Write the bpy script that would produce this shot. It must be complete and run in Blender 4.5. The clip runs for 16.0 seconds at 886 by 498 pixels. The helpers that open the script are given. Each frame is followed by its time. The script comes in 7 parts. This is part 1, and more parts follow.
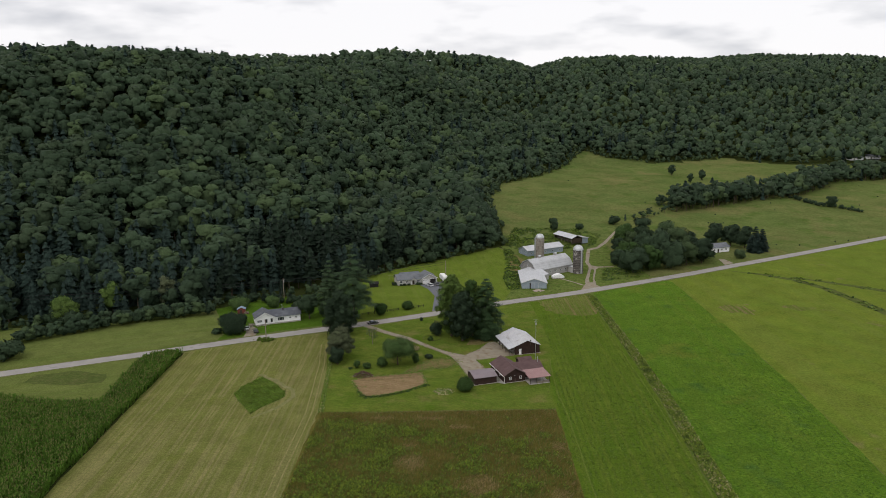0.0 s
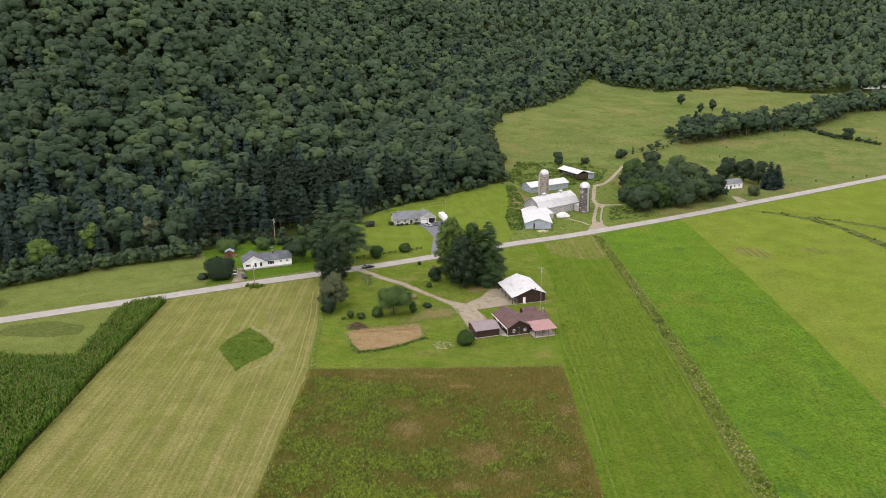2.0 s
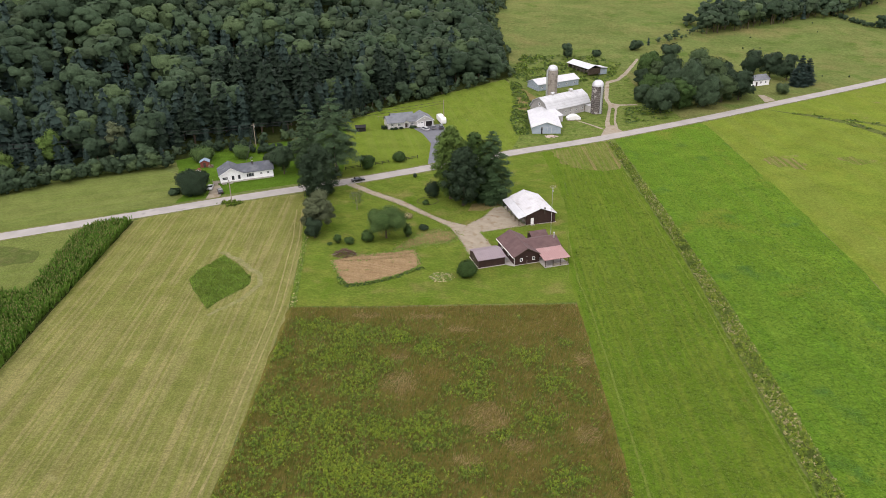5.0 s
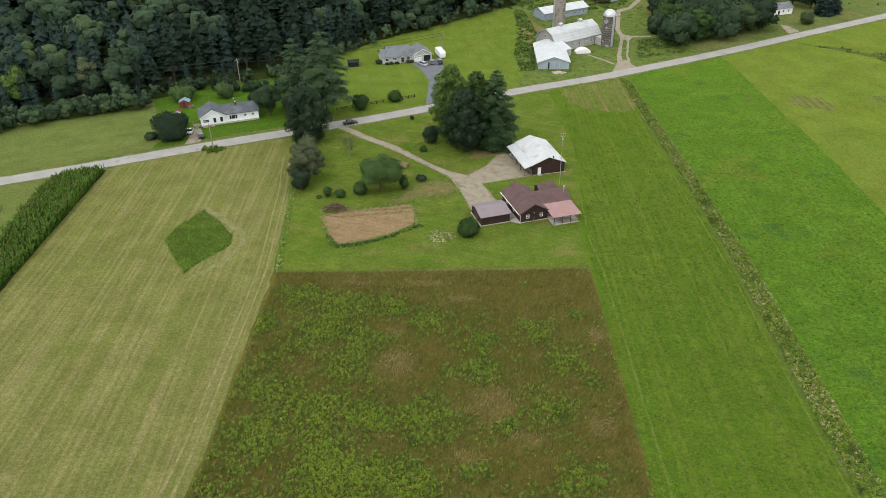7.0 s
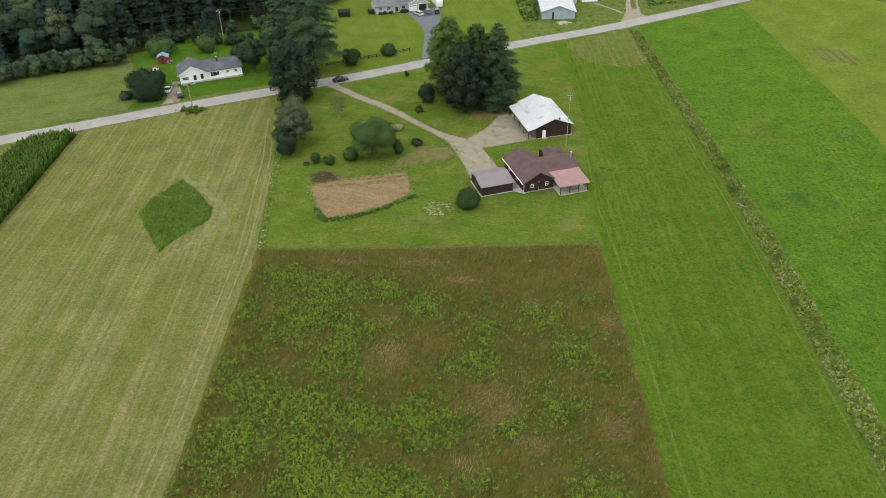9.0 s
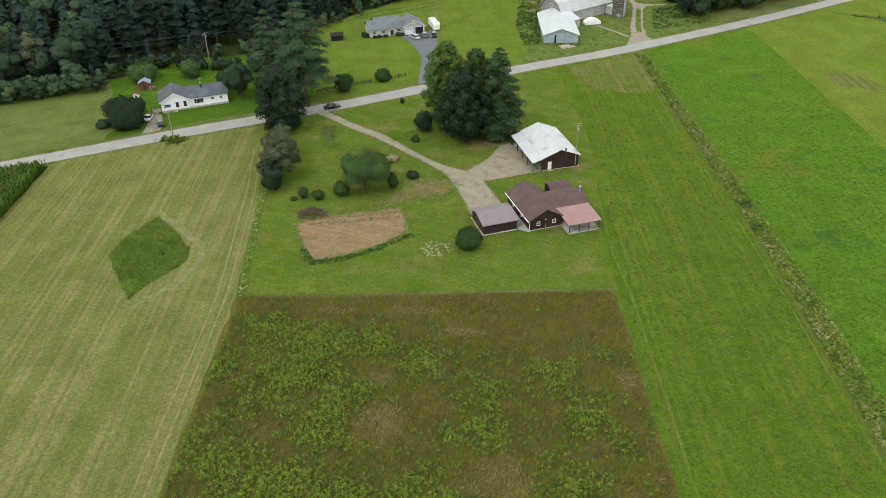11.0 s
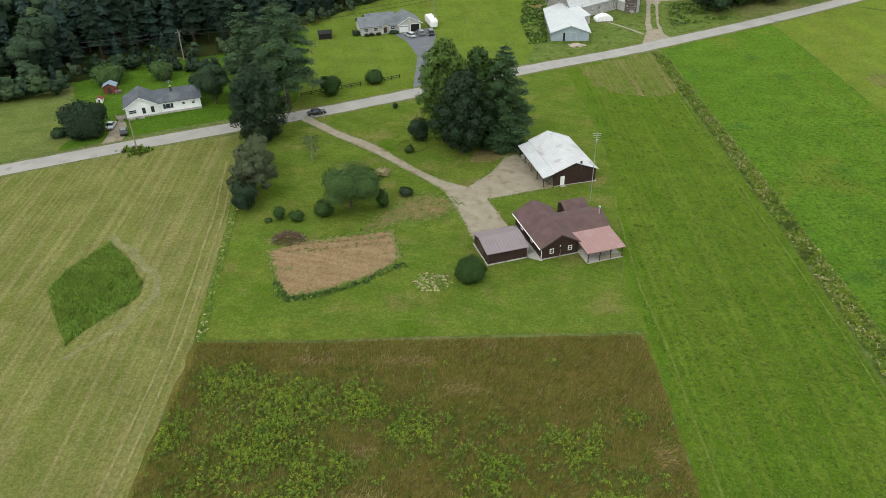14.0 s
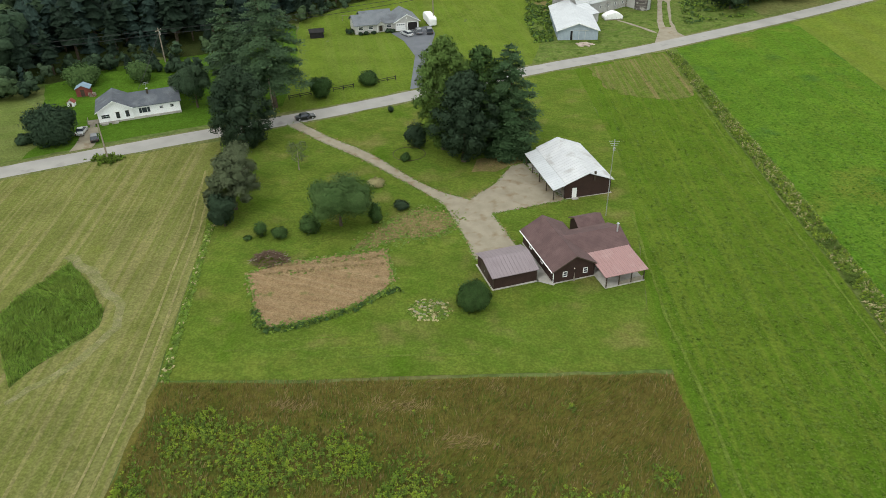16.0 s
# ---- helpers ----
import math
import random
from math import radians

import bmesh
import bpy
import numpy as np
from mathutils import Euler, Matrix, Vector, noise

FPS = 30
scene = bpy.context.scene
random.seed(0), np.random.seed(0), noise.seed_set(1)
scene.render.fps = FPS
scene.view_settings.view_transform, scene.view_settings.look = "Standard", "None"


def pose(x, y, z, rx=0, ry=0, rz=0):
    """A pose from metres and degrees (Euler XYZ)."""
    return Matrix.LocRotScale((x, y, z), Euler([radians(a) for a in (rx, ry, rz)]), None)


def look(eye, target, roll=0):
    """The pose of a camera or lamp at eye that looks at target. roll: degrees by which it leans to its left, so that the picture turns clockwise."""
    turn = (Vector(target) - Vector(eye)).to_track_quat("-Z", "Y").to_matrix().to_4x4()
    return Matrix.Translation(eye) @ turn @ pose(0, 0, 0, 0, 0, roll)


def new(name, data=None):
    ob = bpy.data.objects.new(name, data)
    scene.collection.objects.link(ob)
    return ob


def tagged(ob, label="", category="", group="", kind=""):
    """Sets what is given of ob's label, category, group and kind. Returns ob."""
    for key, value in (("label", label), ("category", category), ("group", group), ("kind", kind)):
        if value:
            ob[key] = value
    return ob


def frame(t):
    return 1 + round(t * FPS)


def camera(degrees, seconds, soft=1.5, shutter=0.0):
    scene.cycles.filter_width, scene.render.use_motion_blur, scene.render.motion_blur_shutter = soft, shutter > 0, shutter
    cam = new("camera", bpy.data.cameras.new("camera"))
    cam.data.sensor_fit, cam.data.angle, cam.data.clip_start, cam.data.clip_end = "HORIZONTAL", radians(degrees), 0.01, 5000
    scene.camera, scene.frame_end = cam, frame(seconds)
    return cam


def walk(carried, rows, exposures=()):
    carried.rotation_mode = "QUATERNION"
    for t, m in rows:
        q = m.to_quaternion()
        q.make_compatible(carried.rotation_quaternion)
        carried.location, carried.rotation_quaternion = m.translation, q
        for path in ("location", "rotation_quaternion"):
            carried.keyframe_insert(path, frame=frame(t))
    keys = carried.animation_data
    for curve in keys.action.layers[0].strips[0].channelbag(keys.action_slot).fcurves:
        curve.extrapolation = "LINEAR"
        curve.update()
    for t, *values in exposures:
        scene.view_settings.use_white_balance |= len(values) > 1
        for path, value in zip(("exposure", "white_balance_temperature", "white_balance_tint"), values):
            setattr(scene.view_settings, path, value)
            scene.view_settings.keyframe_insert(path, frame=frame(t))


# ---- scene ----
cam = camera(61.9, 16.0, soft=0.9)
EXPOSURES = [(0.0, -0.58, 6600, 13), (0.7, -0.46, 6650, 13), (2.0, 0.38, 6800, 17), (4.0, 0.45, 6760, 22), (6.5, 0.23, 6550, 9), (9.0, 0.18, 6500, 4), (16.0, 0.14, 6500, 3)]
PATH = [
    (0, (4.056, 2.501, 88.418), (3.92, 4.457, 88.024), -1.0),
    (0.5, (3.783, 7.13, 88.593), (3.646, 9.077, 88.158), -1.0),
    (1, (3.547, 11.79, 88.773), (3.411, 13.725, 88.289), -1.0),
    (1.5, (3.234, 16.353, 88.956), (3.098, 18.276, 88.422), -1.0),
    (2, (2.964, 21.196, 89.146), (2.829, 23.105, 88.564), -1.0),
    (2.5, (2.575, 25.871, 89.209), (2.442, 27.764, 88.578), -1.0),
    (3, (2.392, 30.631, 89.2), (2.258, 32.508, 88.522), -1.0),
    (3.5, (2.193, 35.425, 89.235), (2.059, 37.285, 88.51), -1.1),
    (4, (2.013, 40.066, 89.035), (1.88, 41.907, 88.265), -1.1),
    (6.5, (0.041, 63.366, 87.747), (-0.083, 65.097, 86.754), -1.1),
    (7, (-0.067, 67.465, 87.529), (-0.19, 69.172, 86.495), -1.1),
    (7.5, (-0.365, 71.127, 87.432), (-0.483, 72.809, 86.357), -1.2),
    (8, (-0.424, 74.632, 86.924), (-0.542, 76.289, 85.811), -1.3),
    (8.5, (-0.663, 78.07, 86.146), (-0.779, 79.706, 85.002), -1.3),
    (9, (-0.775, 81.56, 85.443), (-0.891, 83.191, 84.29), -1.3),
    (9.5, (-1.196, 84.961, 84.826), (-1.309, 86.598, 83.682), -1.2),
    (10, (-1.504, 88.418, 83.986), (-1.615, 90.074, 82.87), -1.2),
    (12.5, (-2.528, 105.949, 77.468), (-2.633, 107.613, 76.363), -1.2),
    (13, (-2.618, 109.556, 76.418), (-2.724, 111.219, 75.311), -1.3),
    (13.5, (-2.785, 113.014, 75.24), (-2.89, 114.677, 74.134), -1.2),
    (14, (-2.86, 116.568, 74.088), (-2.967, 118.23, 72.981), -1.3),
    (14.5, (-3.026, 120.094, 72.767), (-3.133, 121.757, 71.661), -1.3),
    (15, (-3.289, 123.609, 71.512), (-3.394, 125.272, 70.407), -1.3),
    (15.5, (-3.458, 127.089, 70.206), (-3.564, 128.753, 69.102), -1.3),
    (16, (-3.726, 130.478, 68.869), (-3.831, 132.142, 67.765), -1.3),
]
walk(cam, [(t, look(eye, target, roll)) for t, eye, target, roll in PATH], EXPOSURES)

# ---- sky and sun ----
SUN_ELEVATION, SUN_TURN = radians(52), radians(215)
world = bpy.data.worlds.new("overcast_sky")
scene.world = world
world.use_nodes = True
wn, wl = world.node_tree.nodes, world.node_tree.links
wn.clear()
w_out, w_bg = wn.new("ShaderNodeOutputWorld"), wn.new("ShaderNodeBackground")
w_sky = wn.new("ShaderNodeTexSky")
w_sky.sky_type, w_sky.sun_disc = "NISHITA", False
w_sky.sun_elevation, w_sky.sun_rotation = SUN_ELEVATION, SUN_TURN
w_dim = wn.new("ShaderNodeMix"); w_dim.data_type, w_dim.blend_type = "RGBA", "MULTIPLY"
w_dim.inputs[0].default_value, w_dim.inputs[7].default_value = 1.0, (0.1, 0.1, 0.1, 1)
w_tc, w_map = wn.new("ShaderNodeTexCoord"), wn.new("ShaderNodeMapping")
w_map.inputs["Scale"].default_value = (4.0, 4.0, 15.0)
w_noise = wn.new("ShaderNodeTexNoise")
w_noise.inputs["Scale"].default_value, w_noise.inputs["Detail"].default_value = 1.3, 6
w_ramp = wn.new("ShaderNodeValToRGB")
w_ramp.color_ramp.elements[0].position, w_ramp.color_ramp.elements[0].color = 0.30, (1.02, 1.06, 1.12, 1)
w_ramp.color_ramp.elements[1].position, w_ramp.color_ramp.elements[1].color = 0.46, (1.56, 1.58, 1.60, 1)
w_mix = wn.new("ShaderNodeMix"); w_mix.data_type = "RGBA"
w_mix.inputs[0].default_value = 0.88
wl.new(w_tc.outputs["Generated"], w_map.inputs[0]); wl.new(w_map.outputs[0], w_noise.inputs["Vector"])
wl.new(w_noise.outputs[0], w_ramp.inputs[0]); wl.new(w_sky.outputs[0], w_dim.inputs[6])
wl.new(w_dim.outputs[2], w_mix.inputs[6]); wl.new(w_ramp.outputs[0], w_mix.inputs[7])
wl.new(w_mix.outputs[2], w_bg.inputs[0]); wl.new(w_bg.outputs[0], w_out.inputs[0])
w_bg.inputs[1].default_value = 1.0

sun_data = bpy.data.lights.new("sun", "SUN")
sun_data.energy, sun_data.angle, sun_data.color = 1.0, radians(14), (1.0, 0.96, 0.9)
sun = new("sun", sun_data)
sun_way = Vector((math.sin(SUN_TURN) * math.cos(SUN_ELEVATION), math.cos(SUN_TURN) * math.cos(SUN_ELEVATION), math.sin(SUN_ELEVATION)))
sun.matrix_world = look(tuple(sun_way * 400), (0, 0, 0))


# ---- materials ----
def node_material(name):
    m = bpy.data.materials.new(name)
    m.use_nodes = True
    return m, m.node_tree.nodes, m.node_tree.links, m.node_tree.nodes["Principled BSDF"]


def mixed(nodes, links, fac, a, b):
    mx = nodes.new("ShaderNodeMix"); mx.data_type = "RGBA"
    for sock, value in ((0, fac), (6, a), (7, b)):
        if isinstance(value, (int, float)):
            mx.inputs[sock].default_value = value
        elif isinstance(value, tuple):
            mx.inputs[sock].default_value = (*value[:3], 1)
        else:
            links.new(value, mx.inputs[sock])
    return mx.outputs[2]


def scaled(nodes, links, colour, k):
    """The same colour, k times as bright."""
    mx = nodes.new("ShaderNodeMix"); mx.data_type, mx.blend_type = "RGBA", "MULTIPLY"
    mx.inputs[0].default_value, mx.inputs[7].default_value = 1.0, (k, k, k, 1)
    links.new(colour, mx.inputs[6])
    return mx.outputs[2]


def noise_mask(nodes, links, coords, size, low=0.4, high=0.6, detail=4.0, squash=None, turn=0.0):
    """A 0..1 mask of patches about size metres across."""
    if squash:
        mp = nodes.new("ShaderNodeMapping")
        mp.vector_type = "TEXTURE"
        mp.inputs["Rotation"].default_value = (0, 0, turn)
        mp.inputs["Scale"].default_value = tuple(1.0 / v for v in squash)
        links.new(coords, mp.inputs[0]); coords = mp.outputs[0]
    n = nodes.new("ShaderNodeTexNoise")
    n.inputs["Scale"].default_value, n.inputs["Detail"].default_value = 1.0 / size, detail
    links.new(coords, n.inputs["Vector"])
    r = nodes.new("ShaderNodeMapRange")
    r.inputs[1].default_value, r.inputs[2].default_value = low, high
    links.new(n.outputs[0], r.inputs[0])
    return r.outputs[0]


def bump_on(nodes, links, bsdf, height_out, strength, distance):
    b = nodes.new("ShaderNodeBump")
    b.inputs["Strength"].default_value, b.inputs["Distance"].default_value = strength, distance
    links.new(height_out, b.inputs["Height"]); links.new(b.outputs[0], bsdf.inputs["Normal"])


def surface(name, a, b, patch=1.5, grain=0.08, rough=0.75, metal=0.0, stain=None, stain_size=2.0, stain_low=0.52, stain_high=0.72, relief=0.25, boards=None, spec=0.3):
    """Painted, metal, stone or earth surfaces: two scales of variation, optional stains and boards (axis, width)."""
    m, nodes, links, bsdf = node_material(name)
    co = nodes.new("ShaderNodeTexCoord").outputs["Object"]
    col = mixed(nodes, links, noise_mask(nodes, links, co, patch, 0.35, 0.65), a, b)
    fine = noise_mask(nodes, links, co, grain, 0.2, 0.8, 2.0)
    col = mixed(nodes, links, fine, col, mixed(nodes, links, 0.75, tuple(0.72 * v for v in b), col))
    if stain:
        col = mixed(nodes, links, noise_mask(nodes, links, co, stain_size, stain_low, stain_high, 6.0), col, stain)
    high = fine
    if boards:
        w = nodes.new("ShaderNodeTexWave")
        w.wave_profile, w.bands_direction = "SAW", boards[0]
        w.inputs["Scale"].default_value = 0.314 / boards[1]
        links.new(co, w.inputs["Vector"])
        gap = nodes.new("ShaderNodeMapRange")
        gap.inputs[1].default_value, gap.inputs[2].default_value = 0.0, 0.12
        links.new(w.outputs["Fac"], gap.inputs[0])
        col = mixed(nodes, links, gap.outputs[0], tuple(0.5 * v for v in a), col)
        high = gap.outputs[0]
    links.new(col, bsdf.inputs["Base Color"])
    bsdf.inputs["Roughness"].default_value, bsdf.inputs["Metallic"].default_value = rough, metal
    bsdf.inputs["Specular IOR Level"].default_value = spec
    bump_on(nodes, links, bsdf, high, relief, 0.02)
    return m


def grassland(name, a, b, c, patch=9.0, patch2=2.2, stripe=None, spots=None, fine=0.35, rugged=0.5):
    """Fields and lawns. stripe: (turn in degrees, width, colour, share); spots: (colour, size, low, high)."""
    m, nodes, links, bsdf = node_material(name)
    co = nodes.new("ShaderNodeNewGeometry").outputs["Position"]
    col = mixed(nodes, links, noise_mask(nodes, links, co, patch, 0.36, 0.64), a, b)
    col = mixed(nodes, links, noise_mask(nodes, links, co, patch2, 0.42, 0.75, 5.0), col, c)
    if stripe:
        turn, width, scol, share = stripe
        bands = noise_mask(nodes, links, co, width, 0.46, 0.57, 3.0, (1.0, 0.02, 1.0), radians(turn))
        amount = nodes.new("ShaderNodeMath"); amount.operation = "MULTIPLY"
        amount.inputs[1].default_value = share
        links.new(bands, amount.inputs[0])
        col = mixed(nodes, links, amount.outputs[0], col, scol)
        broad = noise_mask(nodes, links, co, width * 3.1, 0.47, 0.53, 2.0, (1.0, 0.015, 1.0), radians(turn))
        amount2 = nodes.new("ShaderNodeMath"); amount2.operation = "MULTIPLY"
        amount2.inputs[1].default_value = share * 0.6
        links.new(broad, amount2.inputs[0])
        col = mixed(nodes, links, amount2.outputs[0], col, c)
    for spot in spots or ():
        col = mixed(nodes, links, noise_mask(nodes, links, co, spot[1], spot[2], spot[3], 5.0), col, spot[0])
    tuft = noise_mask(nodes, links, co, fine, 0.38, 0.62, 3.0)
    mottle = noise_mask(nodes, links, co, fine * 3.6, 0.36, 0.64, 4.0)
    clump = noise_mask(nodes, links, co, fine * 2.0, 0.42, 0.60, 3.0)
    col = mixed(nodes, links, mottle, scaled(nodes, links, col, 1 - 0.14 * rugged), scaled(nodes, links, col, 1 + 0.10 * rugged))
    col = mixed(nodes, links, clump, scaled(nodes, links, col, 1 - 0.20 * rugged), scaled(nodes, links, col, 1 + 0.12 * rugged))
    col = mixed(nodes, links, tuft, scaled(nodes, links, col, 1 - 0.32 * rugged), scaled(nodes, links, col, 1 + 0.14 * rugged))
    drift = noise_mask(nodes, links, co, patch2 * 2.3, 0.34, 0.66, 3.0)
    col = mixed(nodes, links, drift, scaled(nodes, links, col, 0.9), scaled(nodes, links, col, 1.1))
    links.new(col, bsdf.inputs["Base Color"])
    bsdf.inputs["Roughness"].default_value, bsdf.inputs["Specular IOR Level"].default_value = 1.0, 0.0
    bsdf.inputs["Sheen Weight"].default_value, bsdf.inputs["Sheen Roughness"].default_value = 0.07, 0.5
    bsdf.inputs["Sheen Tint"].default_value = (0.8, 0.95, 0.2, 1)
    bump_on(nodes, links, bsdf, clump, 0.35 + 0.3 * rugged, 0.12)
    return m


def foliage(name, a, b, shine=0.05):
    """Leaves: the colour varies from clump to clump, some light passes through."""
    m, nodes, links, bsdf = node_material(name)
    rnd = nodes.new("ShaderNodeNewGeometry").outputs["Random Per Island"]
    co = nodes.new("ShaderNodeNewGeometry").outputs["Position"]
    cells = nodes.new("ShaderNodeTexVoronoi")
    cells.inputs["Scale"].default_value = 0.13
    links.new(co, cells.inputs["Vector"])
    grey = nodes.new("ShaderNodeRGBToBW")
    links.new(cells.outputs["Color"], grey.inputs[0])
    share = nodes.new("ShaderNodeMix")
    share.inputs[0].default_value = 0.55
    links.new(rnd, share.inputs[2]); links.new(grey.outputs[0], share.inputs[3])
    col = mixed(nodes, links, share.outputs[0], a, b)
    col = mixed(nodes, links, noise_mask(nodes, links, co, 0.6, 0.38, 0.66, 3.0), scaled(nodes, links, col, 0.76), scaled(nodes, links, col, 1.14))
    links.new(col, bsdf.inputs["Base Color"])
    bsdf.inputs["Roughness"].default_value, bsdf.inputs["Specular IOR Level"].default_value = 0.6, shine
    bump_on(nodes, links, bsdf, noise_mask(nodes, links, co, 0.4, 0.3, 0.7, 3.0), 0.5, 0.12)
    tr = nodes.new("ShaderNodeBsdfTranslucent")
    links.new(col, tr.inputs[0])
    ms = nodes.new("ShaderNodeMixShader"); ms.inputs[0].default_value = 0.16
    links.new(bsdf.outputs[0], ms.inputs[1]); links.new(tr.outputs[0], ms.inputs[2])
    links.new(ms.outputs[0], nodes["Material Output"].inputs[0])
    return m


def glass(name, tint):
    m, nodes, links, bsdf = node_material(name)
    bsdf.inputs["Base Color"].default_value = (*tint, 1)
    bsdf.inputs["Roughness"].default_value, bsdf.inputs["Specular IOR Level"].default_value = 0.08, 0.6
    return m


M = {}
# ground covers
M["pasture"] = grassland("pasture_grass", (0.082, 0.112, 0.034), (0.118, 0.126, 0.046), (0.070, 0.102, 0.030), 45, 11, spots=[((0.142, 0.130, 0.054), 30, 0.55, 0.72), ((0.062, 0.098, 0.024), 18, 0.56, 0.68), ((0.048, 0.080, 0.020), 3.5, 0.64, 0.74)], fine=0.9)
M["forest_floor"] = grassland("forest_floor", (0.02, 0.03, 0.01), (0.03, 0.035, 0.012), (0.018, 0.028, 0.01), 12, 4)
M["rough_grass"] = grassland("rough_grass", (0.069, 0.11, 0.022), (0.094, 0.125, 0.031), (0.112, 0.125, 0.044), 7, 2, spots=[((0.044, 0.075, 0.015), 3, 0.55, 0.65)], fine=0.6)
M["lawn"] = grassland("lawn_grass", (0.076, 0.116, 0.016), (0.100, 0.125, 0.021), (0.060, 0.102, 0.013), 9, 2.4, stripe=(68, 1.3, (0.110, 0.138, 0.026), 0.3), spots=[((0.15, 0.132, 0.046), 8, 0.54, 0.76), ((0.049, 0.092, 0.008), 11, 0.58, 0.72)])
M["house_lawn"] = grassland("house_lawn_grass", (0.048, 0.104, 0.010), (0.060, 0.116, 0.012), (0.042, 0.090, 0.009), 7, 2)
M["north_lawn"] = grassland("ranch_lawn_grass", (0.093, 0.137, 0.018), (0.106, 0.143, 0.02), (0.081, 0.125, 0.016), 12, 3, stripe=(14, 1.4, (0.124, 0.144, 0.036), 0.35))
M["left_field"] = grassland("mown_strip_grass", (0.096, 0.124, 0.032), (0.11, 0.13, 0.037), (0.083, 0.111, 0.029), 12, 3, stripe=(-62, 2.0, (0.122, 0.135, 0.048), 0.4))
M["hay"] = grassland("cut_hay_stubble", (0.123, 0.128, 0.038), (0.140, 0.137, 0.044), (0.102, 0.119, 0.029), 13, 3.4, stripe=(5, 1.0, (0.195, 0.170, 0.078), 0.6), spots=[((0.112, 0.128, 0.027), 12, 0.62, 0.78), ((0.19, 0.178, 0.082), 7, 0.66, 0.8)])
M["east_strip"] = grassland("mown_clover_strip", (0.063, 0.112, 0.011), (0.077, 0.117, 0.013), (0.051, 0.098, 0.008), 14, 2.5, stripe=(2.4, 1.3, (0.094, 0.125, 0.018), 0.6), spots=[((0.115, 0.112, 0.028), 9, 0.66, 0.82), ((0.056, 0.100, 0.010), 0.8, 0.58, 0.7)], fine=0.3, rugged=0.45)
M["clover"] = grassland("clover_field", (0.066, 0.136, 0.012), (0.080, 0.142, 0.014), (0.056, 0.118, 0.012), 16, 3.2, stripe=(2, 3.0, (0.083, 0.128, 0.018), 0.4), spots=[((0.107, 0.13, 0.021), 20, 0.58, 0.7), ((0.037, 0.088, 0.018), 12, 0.6, 0.72), ((0.034, 0.082, 0.007), 0.9, 0.57, 0.67)], fine=0.4, rugged=0.6)
M["east_field"] = grassland("yellow_green_field", (0.106, 0.146, 0.020), (0.120, 0.149, 0.022), (0.088, 0.134, 0.018), 24, 5, stripe=(3, 4.0, (0.115, 0.137, 0.031), 0.35), spots=[((0.155, 0.128, 0.058), 15, 0.65, 0.75)], fine=0.5)
M["meadow"] = grassland("weedy_meadow", (0.098, 0.084, 0.022), (0.080, 0.086, 0.016), (0.106, 0.083, 0.025), 6, 1.6, spots=[((0.055, 0.076, 0.013), 5, 0.58, 0.7), ((0.13, 0.1, 0.04), 7, 0.66, 0.76)], fine=0.3)
M["soil"] = grassland("tilled_garden_soil", (0.218, 0.142, 0.084), (0.238, 0.160, 0.094), (0.180, 0.120, 0.064), 4, 0.8, stripe=(72, 0.9, (0.262, 0.19, 0.112), 0.5), spots=[((0.101, 0.112, 0.034), 3, 0.62, 0.72)], fine=0.18)
M["stubble"] = grassland("pale_scraped_stubble", (0.185, 0.172, 0.09), (0.165, 0.158, 0.07), (0.14, 0.15, 0.05), 3, 1.2, fine=0.25)
M["thin_stubble"] = grassland("thin_stubble", (0.086, 0.114, 0.021), (0.112, 0.116, 0.034), (0.074, 0.114, 0.017), 5, 1.5, stripe=(3, 0.8, (0.165, 0.126, 0.062), 0.75), fine=0.3)
M["bare"] = grassland("worn_earth", (0.175, 0.128, 0.066), (0.140, 0.116, 0.048), (0.120, 0.112, 0.038), 3, 0.9, fine=0.2)
M["gravel"] = surface("grey_gravel", (0.27, 0.236, 0.176), (0.221, 0.189, 0.138), 2.5, 0.12, 0.95, stain=(0.171, 0.122, 0.073), stain_size=2.4, stain_low=0.54, stain_high=0.72, relief=0.6)
M["asphalt"] = surface("pale_worn_asphalt", (0.305, 0.288, 0.268), (0.255, 0.242, 0.226), 5.0, 0.1, 0.9, stain=(0.19, 0.178, 0.168), stain_size=3.5, stain_low=0.6, stain_high=0.75, relief=0.3)
M["new_asphalt"] = surface("dark_asphalt", (0.10, 0.105, 0.12), (0.13, 0.135, 0.15), 3.0, 0.1, 0.9, relief=0.3)
M["verge"] = grassland("road_verge", (0.12, 0.125, 0.05), (0.09, 0.11, 0.03), (0.17, 0.155, 0.09), 4, 1.0, fine=0.25)
M["concrete"] = surface("weathered_concrete", (0.42, 0.40, 0.36), (0.34, 0.32, 0.29), 1.2, 0.06, 0.9, stain=(0.22, 0.2, 0.17))
# buildings
M["brown_siding"] = surface("dark_brown_siding", (0.028, 0.014, 0.011), (0.040, 0.020, 0.015), 1.4, 0.06, 0.8, boards=("Z", 0.2))
M["brown_shingle"] = surface("brown_shingle_roof", (0.112, 0.068, 0.066), (0.088, 0.053, 0.052), 1.6, 0.14, 0.9, stain=(0.123, 0.077, 0.074), stain_size=2.5, relief=0.4, boards=("Z", 0.11))
M["carport_roof"] = surface("faded_mauve_metal_roof", (0.222, 0.182, 0.194), (0.206, 0.168, 0.180), 2.2, 0.1, 0.6, stain=(0.185, 0.148, 0.158), boards=("X", 0.6))
M["porch_roof"] = surface("faded_pink_metal_roof", (0.305, 0.178, 0.172), (0.280, 0.162, 0.155), 2.0, 0.1, 0.6, stain=(0.32, 0.205, 0.195), boards=("X", 0.6))
